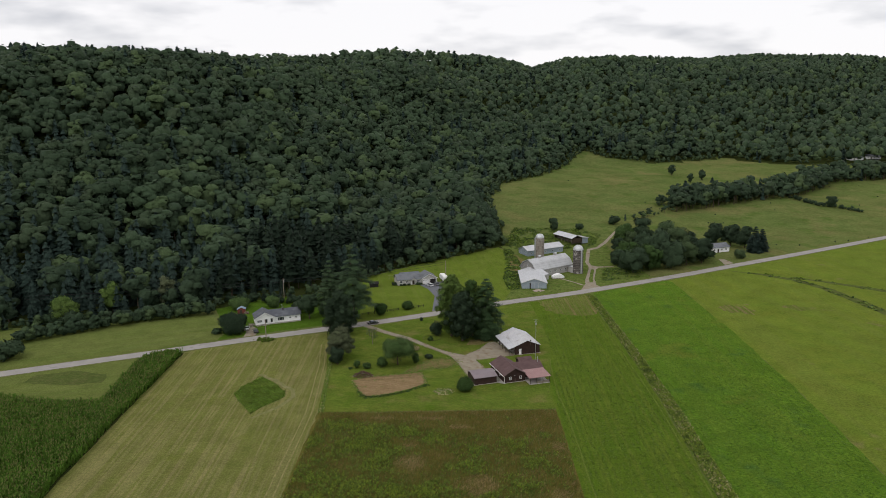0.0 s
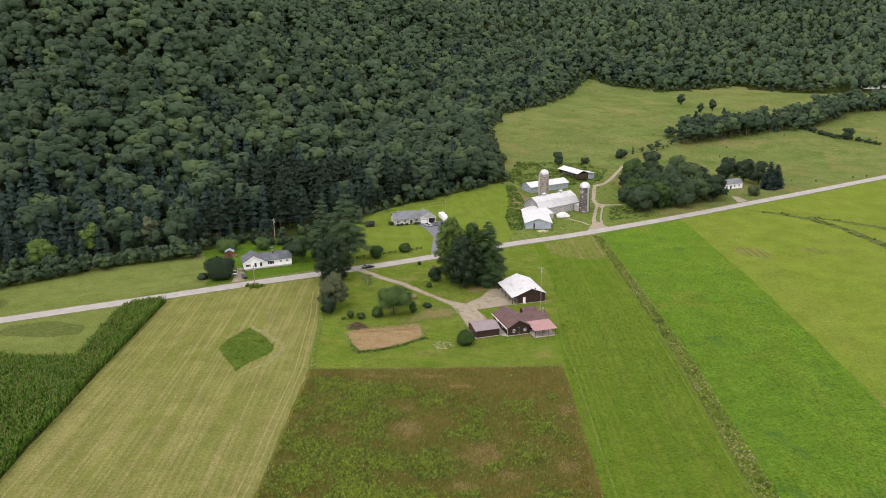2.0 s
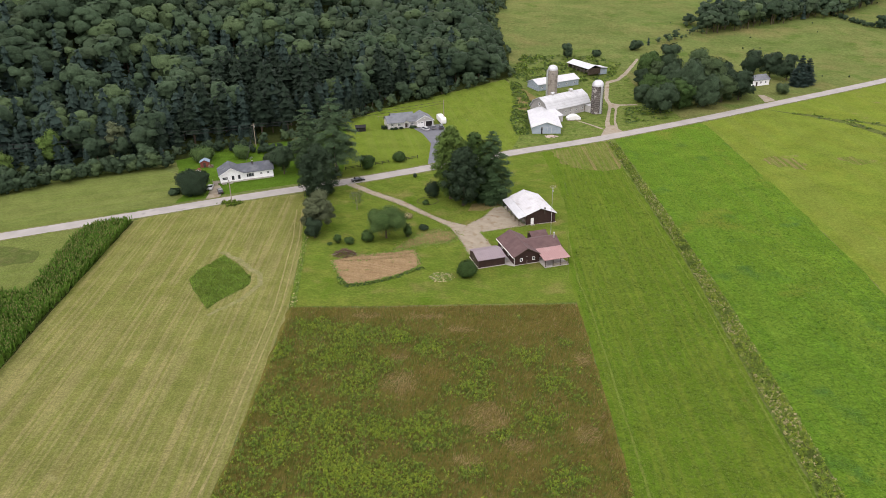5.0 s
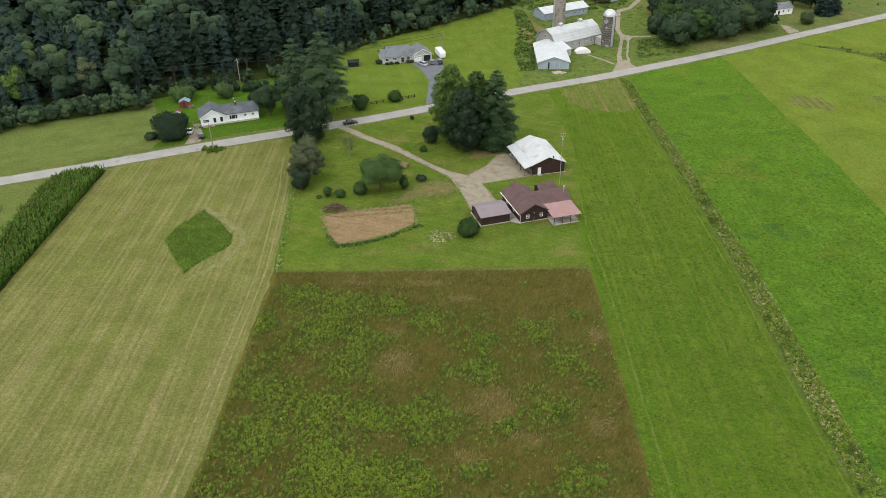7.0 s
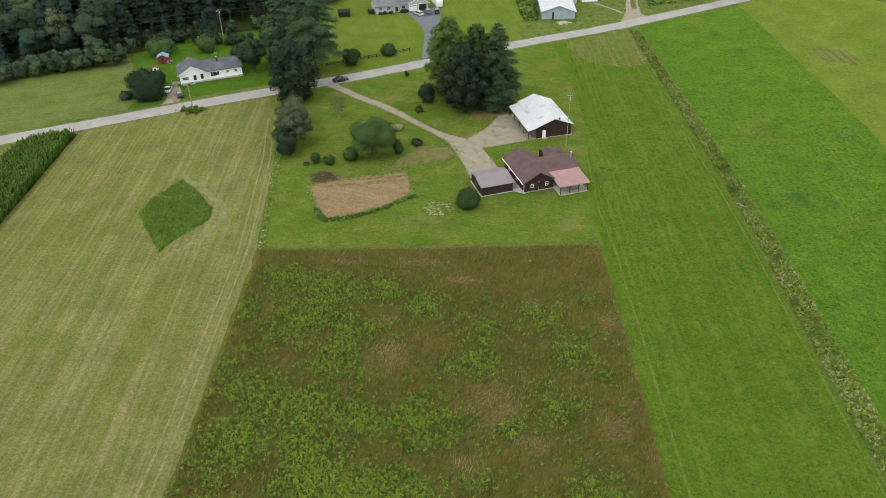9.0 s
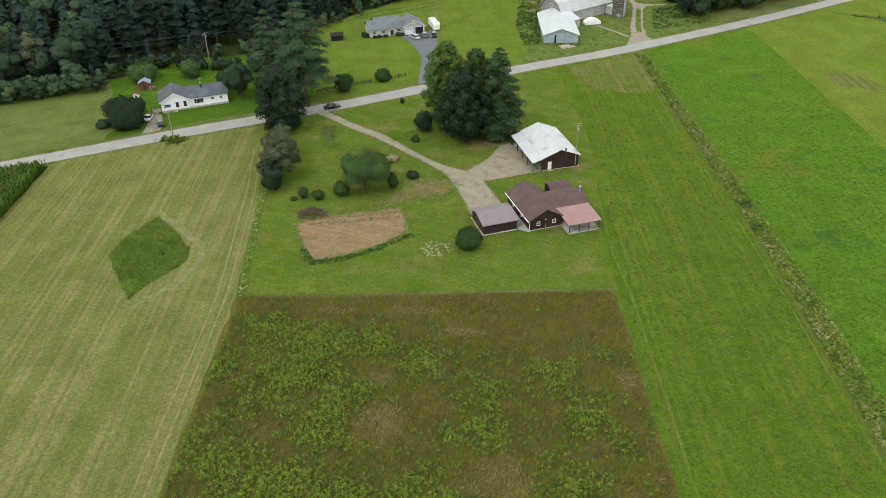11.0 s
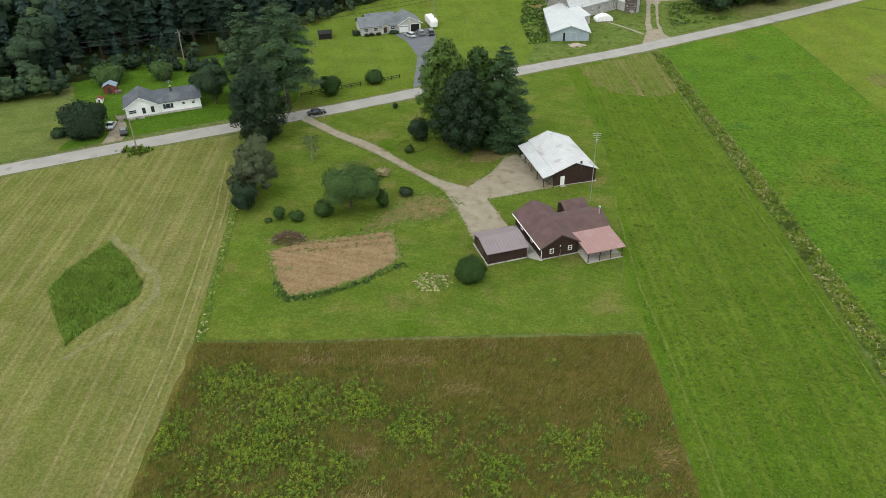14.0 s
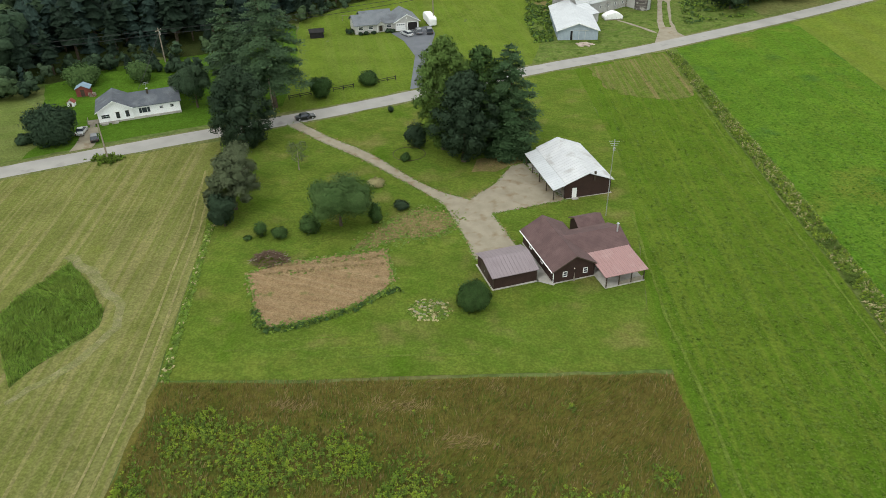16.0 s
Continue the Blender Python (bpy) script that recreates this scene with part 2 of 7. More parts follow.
M["white_metal"] = surface("white_metal_roof", (0.482, 0.49, 0.499), (0.404, 0.413, 0.421), 3.0, 0.2, 0.5, stain=(0.31, 0.284, 0.267), stain_size=1.5, stain_low=0.62, stain_high=0.78, boards=("Y", 0.75))
M["clean_metal"] = surface("pale_metal_roof", (0.516, 0.525, 0.542), (0.456, 0.464, 0.482), 3.0, 0.2, 0.5, boards=("Y", 0.75))
M["rust_metal"] = surface("patched_white_roof", (0.533, 0.533, 0.542), (0.464, 0.464, 0.482), 2.0, 0.2, 0.55, stain=(0.35, 0.335, 0.33), stain_size=2.6, stain_low=0.55, stain_high=0.68, boards=("Y", 0.9))
M["barn_wall"] = surface("weathered_whitewashed_boards", (0.462, 0.451, 0.429), (0.352, 0.341, 0.33), 2.0, 0.15, 0.85, stain=(0.264, 0.242, 0.22), stain_size=1.6, stain_low=0.56, stain_high=0.7, boards=("X", 0.3))
M["blue_grey_wall"] = surface("blue_grey_metal_siding", (0.34, 0.40, 0.45), (0.29, 0.34, 0.39), 2.0, 0.1, 0.6, boards=("X", 0.4))
M["white_siding"] = surface("white_vinyl_siding", (0.88, 0.88, 0.88), (0.84, 0.84, 0.85), 2.5, 0.1, 0.6, boards=("Z", 0.2))
M["beige_siding"] = surface("greige_siding", (0.50, 0.49, 0.46), (0.45, 0.44, 0.42), 2.5, 0.1, 0.7, boards=("Z", 0.2))
M["grey_shingle"] = surface("grey_shingle_roof", (0.165, 0.175, 0.19), (0.13, 0.14, 0.155), 2.0, 0.14, 0.9, stain=(0.095, 0.1, 0.11), stain_size=2.5, boards=("Z", 0.11))
M["slate_shingle"] = surface("slate_grey_shingle_roof", (0.098, 0.106, 0.122), (0.075, 0.082, 0.096), 2.0, 0.14, 0.9, stain=(0.13, 0.14, 0.155), stain_size=2.5, boards=("Z", 0.11))
M["blue_roof"] = surface("blue_metal_roof", (0.212, 0.288, 0.36), (0.178, 0.248, 0.31), 1.0, 0.1, 0.5)
M["red_wood"] = surface("red_painted_wood", (0.20, 0.055, 0.04), (0.15, 0.04, 0.03), 0.8, 0.06, 0.8, boards=("X", 0.2))
M["dark_wood"] = surface("dark_wood", (0.045, 0.032, 0.022), (0.06, 0.045, 0.03), 0.8, 0.06, 0.85)
M["black_wood"] = surface("black_stained_wood", (0.014, 0.013, 0.013), (0.022, 0.02, 0.019), 0.8, 0.06, 0.85, boards=("X", 0.25))
M["grey_wood"] = surface("grey_weathered_wood", (0.24, 0.21, 0.17), (0.18, 0.155, 0.125), 0.8, 0.05, 0.85)
M["pole_wood"] = surface("treated_pole_wood", (0.28, 0.235, 0.18), (0.22, 0.185, 0.145), 0.9, 0.05, 0.85)
M["stave"] = surface("concrete_silo_staves", (0.31, 0.275, 0.235), (0.25, 0.22, 0.19), 2.0, 0.2, 0.9, stain=(0.13, 0.11, 0.095), stain_size=2.4, stain_low=0.52, stain_high=0.68, boards=("Z", 0.75))
M["dark_stave"] = surface("dark_stained_staves", (0.06, 0.053, 0.05), (0.12, 0.105, 0.095), 3.0, 0.2, 0.9, stain=(0.32, 0.30, 0.28), stain_size=1.5, stain_low=0.58, stain_high=0.66)
M["steel"] = surface("galvanised_steel", (0.55, 0.56, 0.57), (0.46, 0.47, 0.48), 0.8, 0.05, 0.4, 0.6)
M["white_paint"] = surface("white_paint", (0.80, 0.80, 0.79), (0.74, 0.74, 0.73), 0.6, 0.05, 0.5)
# near-black colour that stands in for the shade inside openings
M["shade_black"] = surface("interior_shade", (0.012, 0.011, 0.011), (0.018, 0.016, 0.015), 0.5, 0.05, 0.9)
M["pane"] = glass("window_glass", (0.035, 0.04, 0.05))
M["rubber"] = surface("black_rubber", (0.02, 0.02, 0.02), (0.03, 0.03, 0.03), 0.2, 0.02, 0.8)
M["rubble"] = surface("broken_pinkish_stone", (0.42, 0.34, 0.29), (0.33, 0.27, 0.23), 0.5, 0.05, 0.9)
M["stone"] = surface("grey_field_stone", (0.34, 0.32, 0.26), (0.26, 0.24, 0.2), 0.3, 0.05, 0.9)
M["bark"] = surface("brown_bark", (0.10, 0.075, 0.05), (0.07, 0.052, 0.036), 0.5, 0.06, 0.95, relief=0.8)
M["pale_bark"] = surface("pale_dead_wood", (0.27, 0.23, 0.18), (0.2, 0.17, 0.13), 0.4, 0.05, 0.95, relief=0.6)
M["brush"] = surface("grey_brown_brushwood", (0.115, 0.07, 0.048), (0.08, 0.05, 0.035), 0.4, 0.05, 0.95)
M["cable"] = surface("black_cable", (0.015, 0.015, 0.016), (0.02, 0.02, 0.02), 0.5, 0.05, 0.6)
# foliage
# the woods greens carry extra blue that stands in for distant haze
M["leaf_mid"] = foliage("broadleaf_mid_green", (0.042, 0.072, 0.038), (0.058, 0.09, 0.048))
M["leaf_dark"] = foliage("broadleaf_dark_green", (0.028, 0.05, 0.028), (0.044, 0.069, 0.037))
M["leaf_light"] = foliage("broadleaf_light_green", (0.056, 0.09, 0.039), (0.078, 0.115, 0.051))
M["leaf_olive"] = foliage("broadleaf_olive_green", (0.041, 0.067, 0.035), (0.056, 0.081, 0.044))
M["leaf_blue"] = foliage("conifer_blue_green", (0.025, 0.044, 0.036), (0.036, 0.06, 0.047))
M["leaf_near"] = foliage("maple_leaf_green", (0.034, 0.072, 0.019), (0.072, 0.12, 0.037))
M["leaf_pine"] = foliage("pine_needle_green", (0.034, 0.070, 0.028), (0.068, 0.112, 0.048))
M["leaf_spray"] = foliage("white_pine_needles", (0.04, 0.076, 0.036), (0.088, 0.136, 0.066))
# hemlock green, darkened so that its colour also carries the grove's shade
M["leaf_shaded_hemlock"] = foliage("shaded_hemlock_green", (0.015, 0.027, 0.017), (0.026, 0.042, 0.027))
M["leaf_grey"] = foliage("willow_grey_green", (0.078, 0.098, 0.05), (0.13, 0.152, 0.082))
M["leaf_apple"] = foliage("apple_leaf_green", (0.07, 0.124, 0.027), (0.122, 0.184, 0.047))
M["leaf_orchard"] = foliage("orchard_leaf_green", (0.05, 0.098, 0.028), (0.104, 0.162, 0.054))
M["corn_leaf"] = foliage("corn_leaf_green", (0.061, 0.131, 0.018), (0.107, 0.194, 0.03))
M["corn_tassel"] = foliage("corn_tassel_straw", (0.13, 0.15, 0.05), (0.17, 0.18, 0.06))
M["weed_green"] = foliage("weed_leaf_green", (0.165, 0.240, 0.024), (0.245, 0.310, 0.036))
M["weed_dark"] = foliage("weed_dark_green", (0.075, 0.118, 0.022), (0.11, 0.155, 0.032))
M["weed_brown"] = foliage("dry_meadow_grass", (0.146, 0.122, 0.032), (0.198, 0.160, 0.045))
M["weed_straw"] = foliage("straw_grass", (0.22, 0.165, 0.080), (0.29, 0.215, 0.108))
M["pale_straw"] = foliage("pale_dry_straw", (0.34, 0.30, 0.15), (0.44, 0.39, 0.21))
M["uncut_leaf"] = foliage("uncut_grass_green", (0.132, 0.232, 0.030), (0.192, 0.290, 0.046))
M["edge_grass"] = foliage("lawn_edge_tufts", (0.105, 0.172, 0.030), (0.150, 0.205, 0.045))
M["tall_grass"] = foliage("tall_uncut_grass", (0.112, 0.190, 0.024), (0.176, 0.246, 0.042))


# ---- mesh helpers ----
def smooth(a, b, v):
    u = np.clip((v - a) / (b - a), 0, 1)
    return u * u * (3 - 2 * u)


FOOT_X = (-900, -400, -300, -200, -100, -50, 0, 100, 300, 600, 1200, 2500)
FOOT_Y = (100, 190, 250, 300, 420, 560, 640, 740, 800, 860, 900, 900)
# bearing from the drone's start (x over y), crest height, crest distance past the foot
CREST_B = (-0.9, -0.66, -0.56, -0.46, -0.39, -0.32, -0.27, -0.2, -0.13, -0.06, -0.01, 0.025, 0.055, 0.1, 0.18, 0.27, 0.34, 0.42, 0.5, 0.9)
CREST_H = (114.9, 128.9, 130.5, 126.4, 125.6, 119.2, 121.8, 119.9, 123.9, 119.1, 113.2, 105.4, 94.0, 110.7, 113.7, 111.4, 120.7, 120.6, 114.7, 107.7)
CREST_D = (330.0, 338.0, 348.0, 368.0, 394.0, 422.0, 449.0, 491.0, 531.0, 560.0, 560.0, 560.0, 556.0, 516.0, 510.0, 578.0, 616.0, 648.0, 660.0, 600.0)
def height(x, y):
    x, y = np.asarray(x, float), np.asarray(y, float)
    s = (y - (340 + 0.55 * (x - 45))) / 1.14
    side = smooth(-420, -60, x)
    v = np.maximum(s - 45, 0)
    base = 0.12 * v * v / (v + 70) * (0.35 + 0.65 * side)
    base = base - np.maximum(base - 14, 0) * 0.45
    d = (y - np.interp(x, FOOT_X, FOOT_Y)) * np.interp(x, (-400, -150, -50, 60, 200), (0.92, 0.75, 0.7, 0.8, 0.97))
    b = x / np.maximum(y, 60)
    H, D = np.interp(b, CREST_B, CREST_H), np.interp(b, CREST_B, CREST_D)
    u = np.clip(d / D, 0, 1.7)
    hill = (H - 22) * np.sin(np.minimum(u, 1) * np.pi / 2) ** 1.25
    hill *= 1 - 0.25 * smooth(1.0, 1.7, u)
    ripple = 6.0 * np.sin(x / 61 + 1.3 * np.sin(y / 143)) * np.cos(y / 97 + 0.8) + 3 * np.sin(x / 27 - y / 41)
    return base + hill + ripple * smooth(0.1, 0.45, u) * (1 - smooth(0.8, 1.0, u) * 0.8)


def link_mesh(name, bm, material, parent=None, label=""):
    data = bpy.data.meshes.new(name)
    bm.to_mesh(data)
    bm.free()
    data.materials.append(material)
    ob = new(name, data)
    if parent:
        ob.parent = parent
    if label:
        ob["label"] = label
    return ob


def part(name, bm, material, parent, label=""):
    return link_mesh(name, bm, material, parent, label)


def thing(name, at, label, category, group="", turn=0.0):
    ob = new(name)
    ob.empty_display_size = 0.5
    ob.matrix_basis = pose(*at, 0, 0, turn)
    return tagged(ob, label, category, group)


def poly_mesh(name, verts, faces, materials, indices=None, parent=None, normals=None):
    """A mesh from arrays: verts (n,3), faces (m,k), one material index a face, one soft normal a vertex."""
    verts, faces = np.asarray(verts, np.float32), np.asarray(faces, np.int32)
    data = bpy.data.meshes.new(name)
    count, k = faces.shape
    data.vertices.add(len(verts)); data.vertices.foreach_set("co", verts.ravel())
    data.loops.add(count * k); data.loops.foreach_set("vertex_index", faces.ravel())
    data.polygons.add(count)
    data.polygons.foreach_set("loop_start", np.arange(count, dtype=np.int32) * k)
    for m in materials:
        data.materials.append(m)
    if indices is not None:
        data.polygons.foreach_set("material_index", np.asarray(indices, np.int32))
    data.update(calc_edges=True)
    if normals is not None:
        data.normals_split_custom_set_from_vertices(np.asarray(normals, np.float32))
    ob = new(name, data)
    if parent:
        ob.parent = parent
    return ob


def box(bm, x0, x1, y0, y1, z0, z1):
    v = [bm.verts.new((x, y, z)) for x, y, z in ((x0, y0, z0), (x1, y0, z0), (x1, y1, z0), (x0, y1, z0), (x0, y0, z1), (x1, y0, z1), (x1, y1, z1), (x0, y1, z1))]
    for f in ((3, 2, 1, 0), (4, 5, 6, 7), (0, 1, 5, 4), (1, 2, 6, 5), (2, 3, 7, 6), (3, 0, 4, 7)):
        bm.faces.new([v[i] for i in f])
    return bm


def boxes(*rows):
    bm = bmesh.new()
    for r in rows:
        box(bm, *r)
    return bm


def prism(bm, outline, a, b, axis="y"):
    """Extrude an outline of (across, z) from a to b along y, or of (along y, z) along x."""
    if axis == "y":
        p, q = [bm.verts.new((u, a, z)) for u, z in outline], [bm.verts.new((u, b, z)) for u, z in outline]
    else:
        p, q = [bm.verts.new((a, u, z)) for u, z in outline], [bm.verts.new((b, u, z)) for u, z in outline]
    n = len(outline)
    bm.faces.new(p); bm.faces.new(q[::-1])
    for i in range(n):
        j = (i + 1) % n
        bm.faces.new((p[j], p[i], q[i], q[j]))
    bmesh.ops.recalc_face_normals(bm, faces=bm.faces)
    return bm


def gable_walls(u0, u1, v0, v1, base, eave, ridge, axis="y", ridge_at=0.5):
    """Solid wall body with gable ends; axis is the ridge's direction."""
    if axis == "y":
        mid = u0 + (u1 - u0) * ridge_at
        return prism(bmesh.new(), [(u0, base), (u1, base), (u1, eave), (mid, ridge), (u0, eave)], v0, v1, "y")
    mid = v0 + (v1 - v0) * ridge_at
    return prism(bmesh.new(), [(v0, base), (v1, base), (v1, eave), (mid, ridge), (v0, eave)], u0, u1, "x")


def gable_roof(u0, u1, v0, v1, eave, ridge, axis="y", over=0.4, thick=0.14, ridge_at=0.5):
    lo, hi, a, b = (u0, u1, v0, v1) if axis == "y" else (v0, v1, u0, u1)
    mid = lo + (hi - lo) * ridge_at
    sl, sr = (ridge - eave) / (mid - lo), (ridge - eave) / (hi - mid)
    g = 0.03
    line = [(lo - over, eave - over * sl + g), (mid, ridge + g), (hi + over, eave - over * sr + g)]
    outline = line + [(x, z + thick) for x, z in line[::-1]]
    return prism(bmesh.new(), outline, a - over, b + over, axis)


def window(parent, x, y, z, w, h, face="front", frame_mat=None, cross=True):
    """A framed window on a wall that faces -y ('front'), +x or -x."""
    fm = frame_mat or M["white_paint"]
    win = part("window", bmesh_frame(w, h, 0.09, cross), fm, parent)
    part("pane", boxes((-w / 2 + 0.05, w / 2 - 0.05, -0.02, 0.03, -h / 2 + 0.05, h / 2 - 0.05)), M["pane"], win)
    win.matrix_basis = pose(x, y, z, 0, 0, {"front": 0, "east": 90, "west": -90}[face])
    return win


def bmesh_frame(w, h, t, cross=True):
    bm = boxes((-w / 2, -w / 2 + t, -0.06, 0.02, -h / 2, h / 2), (w / 2 - t, w / 2, -0.06, 0.02, -h / 2, h / 2),
               (-w / 2 + t, w / 2 - t, -0.06, 0.02, h / 2 - t, h / 2), (-w / 2 + t, w / 2 - t, -0.08, 0.02, -h / 2, -h / 2 + t))
    if cross:
        box(bm, -w / 2 + t, w / 2 - t, -0.05, 0.0, -0.03, 0.03)
    return bm


def tube(bm, path, radii, sides=8):
    """A tapered tube along a path of points."""
    rings = []
    for i, (p, r) in enumerate(zip(path, radii)):
        p = Vector(p)
        d = (Vector(path[min(i + 1, len(path) - 1)]) - Vector(path[max(i - 1, 0)])).normalized()
        side = d.orthogonal().normalized()
        other = d.cross(side)
        rings.append([bm.verts.new(p + r * (math.cos(2 * math.pi * k / sides) * side + math.sin(2 * math.pi * k / sides) * other)) for k in range(sides)])
    for a, b in zip(rings, rings[1:]):
        twist = min(range(sides), key=lambda s: sum((a[k].co - b[(k + s) % sides].co).length for k in range(sides)))
        for k in range(sides):
            bm.faces.new((a[k], a[(k + 1) % sides], b[(k + 1 + twist) % sides], b[(k + twist) % sides]))
    bm.faces.new(rings[0][::-1]); bm.faces.new(rings[-1])
    bmesh.ops.recalc_face_normals(bm, faces=bm.faces)
    return bm


# ---- ground ----
def inside(x, y, polygon):
    x, y = np.asarray(x, float), np.asarray(y, float)
    hit = np.zeros(x.shape, bool)
    for (ax, ay), (bx, by) in zip(polygon, polygon[1:] + polygon[:1]):
        if ay != by:
            hit ^= ((ay > y) != (by > y)) & (x < (bx - ax) * (y - ay) / (by - ay) + ax)
    return hit


WOODS = [(-1500, -300), (-420, 60), (-260, 215), (-215, 262), (-180, 285), (-142, 294), (-118, 310), (-100, 327), (-76, 337), (-61, 362), (-48, 381), (-29, 399), (8, 434),
         (6, 484), (0, 560), (9, 630), (50, 690), (76, 742), (95, 800), (104, 802), (117, 783), (170, 773), (247, 808), (312, 790), (417, 812), (700, 860), (2600, 1000), (2600, 2400), (-1500, 2400)]
gx = np.unique(np.concatenate([np.arange(-1500, -420, 60), np.arange(-420, 560, 10), np.arange(560, 2601, 60)])).astype(float)
gy = np.unique(np.concatenate([np.arange(-900, 60, 60), np.arange(60, 900, 10), np.arange(900, 2461, 30)])).astype(float)
GX, GY = np.meshgrid(gx, gy)
GZ = height(GX, GY)
cols = len(gx)
cell = (np.arange(len(gy) - 1)[:, None] * cols + np.arange(cols - 1)[None, :]).ravel()
g_faces = np.stack([cell, cell + 1, cell + 1 + cols, cell + cols], 1)
g_verts = np.stack([GX.ravel(), GY.ravel(), GZ.ravel()], 1)
g_mid = g_verts[g_faces].mean(1)
ground = poly_mesh("ground", g_verts, g_faces, [M["pasture"], M["forest_floor"]], inside(g_mid[:, 0], g_mid[:, 1], WOODS).astype(int))
ground.data.polygons.foreach_set("use_smooth", np.ones(len(g_faces), bool))
tagged(ground, "green valley floor rising into wooded hills", "ground", kind="structure")


def sheet(name, outline, lift, material, label, wobble=0.5, step=3.0, category="field", drape=False):
    """A flat piece of ground cover with an uneven edge."""
    pts = []
    for (ax, ay), (bx, by) in zip(outline, outline[1:] + outline[:1]):
        n = max(1, int(math.hypot(bx - ax, by - ay) / step))
        for i in range(n):
            x, y = ax + (bx - ax) * i / n, ay + (by - ay) * i / n
            k = noise.noise_vector(Vector((x * 0.31, y * 0.31, lift * 90)))
            pts.append(Vector((x + wobble * k.x, y + wobble * k.y, 0)))
    bm = bmesh.new()
    bm.faces.new([bm.verts.new(p) for p in pts])
    bmesh.ops.recalc_face_normals(bm, faces=bm.faces)
    bmesh.ops.triangulate(bm, faces=bm.faces)
    if drape:
        for _ in range(4):
            long = [e for e in bm.edges if e.calc_length() > 6]
            if not long:
                break
            bmesh.ops.subdivide_edges(bm, edges=long, cuts=1)
            bmesh.ops.triangulate(bm, faces=[f for f in bm.faces if len(f.verts) > 3])
    for v in bm.verts:
        v.co.z = float(height(v.co.x, v.co.y)) + lift
    for f in bm.faces:
        if f.normal.z < 0:
            f.normal_flip()
    ob = link_mesh(name, bm, material)
    return tagged(ob, label, category, kind="structure")


ROAD = [(-420, 95), (-300, 158), (-215, 203), (-163, 229), (-132, 245.1), (-115, 253.6), (-97.5, 263.1), (-78, 273.3), (-37, 292.9), (9, 320.5), (37, 334), (65, 351), (96, 370), (131.5, 394), (170, 419), (248, 472), (330, 530), (430, 600)]
road_t = np.arange(len(ROAD))
dense = np.linspace(0, len(ROAD) - 1, 220)
rx = np.interp(dense, road_t, [p[0] for p in ROAD]); ry = np.interp(dense, road_t, [p[1] for p in ROAD])
for _ in range(30):
    rx[1:-1] = (rx[:-2] + rx[1:-1] * 2 + rx[2:]) / 4; ry[1:-1] = (ry[:-2] + ry[1:-1] * 2 + ry[2:]) / 4


def ribbon(name, xs, ys, half, lift, material, label, category, ragged=0.0):
    dx, dy = np.gradient(xs), np.gradient(ys)
    ln = np.hypot(dx, dy); nx, ny = -dy / ln, dx / ln
    rnd = np.random.RandomState(5)
    ha, hb = half + ragged * rnd.randn(len(xs)), half + ragged * rnd.randn(len(xs))
    L = np.stack([xs + nx * ha, ys + ny * ha], 1); R = np.stack([xs - nx * hb, ys - ny * hb], 1)
    mid = np.stack([xs, ys], 1)
    n = len(xs)
    v = np.concatenate([L, mid, R]); z = height(v[:, 0], v[:, 1]) + lift
    z[n:2 * n] += 0.05
    v = np.column_stack([v, z])
    i = np.arange(n - 1)
    f = np.concatenate([np.stack([i + n, i + n + 1, i + 1, i], 1), np.stack([i + 2 * n, i + 2 * n + 1, i + n + 1, i + n], 1)])
    return tagged(poly_mesh(name, v, f, [material]), label, category, kind="structure")


HAY = [(-108.5, 252), (-104, 196), (-100.6, 158), (-93, 95), (-44, 95), (-44.5, 150), (-47, 201), (-53, 240), (-57.5, 262), (-61, 276), (-79, 270.5), (-98, 261)]
sheet("hay_field", HAY, 0.03, M["hay"], "pale cut hay field with mowing stripes", 0.4)
sheet("meadow", [(-47, 201), (-28, 201.5), (-10, 202.8), (22, 204.9), (23, 190), (25, 143), (26.5, 95), (-44, 95), (-44.5, 150)], 0.035, M["meadow"], "unmown brown and green weedy meadow", 0.6)
sheet("lawn", [(-61, 277.5), (-57.5, 262), (-53, 240), (-47, 201.3), (-28, 202.1), (-10, 203.5), (22, 205.6), (21, 217), (24, 250), (24.5, 270), (22, 300), (20, 321), (9, 317), (-22, 299), (-37, 290.5)], 0.04, M["lawn"], "mown green lawn round the brown house", 0.4)
sheet("mown_strip", [(22, 205.3), (21, 217), (24, 250), (24.5, 270), (22, 300), (20, 321), (37, 330.2), (46.5, 336), (47, 320), (49, 290), (50.9, 262), (53.2, 216), (53.8, 168), (55.2, 95), (26.5, 95), (25, 143), (23, 190)], 0.03, M["east_strip"], "mown green strip with faint tractor lines", 0.4)
sheet("weed_strip_ground", [(46.5, 336), (47, 320), (49, 290), (50.9, 262), (53.2, 216), (53.8, 168), (55.2, 95), (59.6, 95), (58.6, 158), (57.6, 212), (55.2, 258), (53, 290), (50.5, 331), (50, 338)], 0.05, M["rough_grass"], "rough weedy field margin", 0.7)
sheet("clover_field", [(50, 338), (50.5, 331), (53, 290), (55.2, 258), (57.6, 212), (58.6, 158), (59.6, 95), (95, 95), (96, 168), (96.5, 226), (95.2, 278), (90.7, 357), (89, 361)], 0.03, M["clover"], "bright green clover field", 0.6)
sheet("east_field", [(89, 361), (90.7, 357), (95.2, 278), (96.5, 226), (96, 168), (95, 95), (260, 95), (420, 300), (420, 586), (330, 525), (248, 467), (170, 414.5), (131.5, 389.5), (96, 365.5)], 0.025, M["east_field"], "yellow-green hay field", 0.6)
M["ditch"] = grassland("dark_ditch_grass", (0.062, 0.084, 0.024), (0.085, 0.092, 0.034), (0.048, 0.072, 0.018), 5, 1.6, fine=0.5)
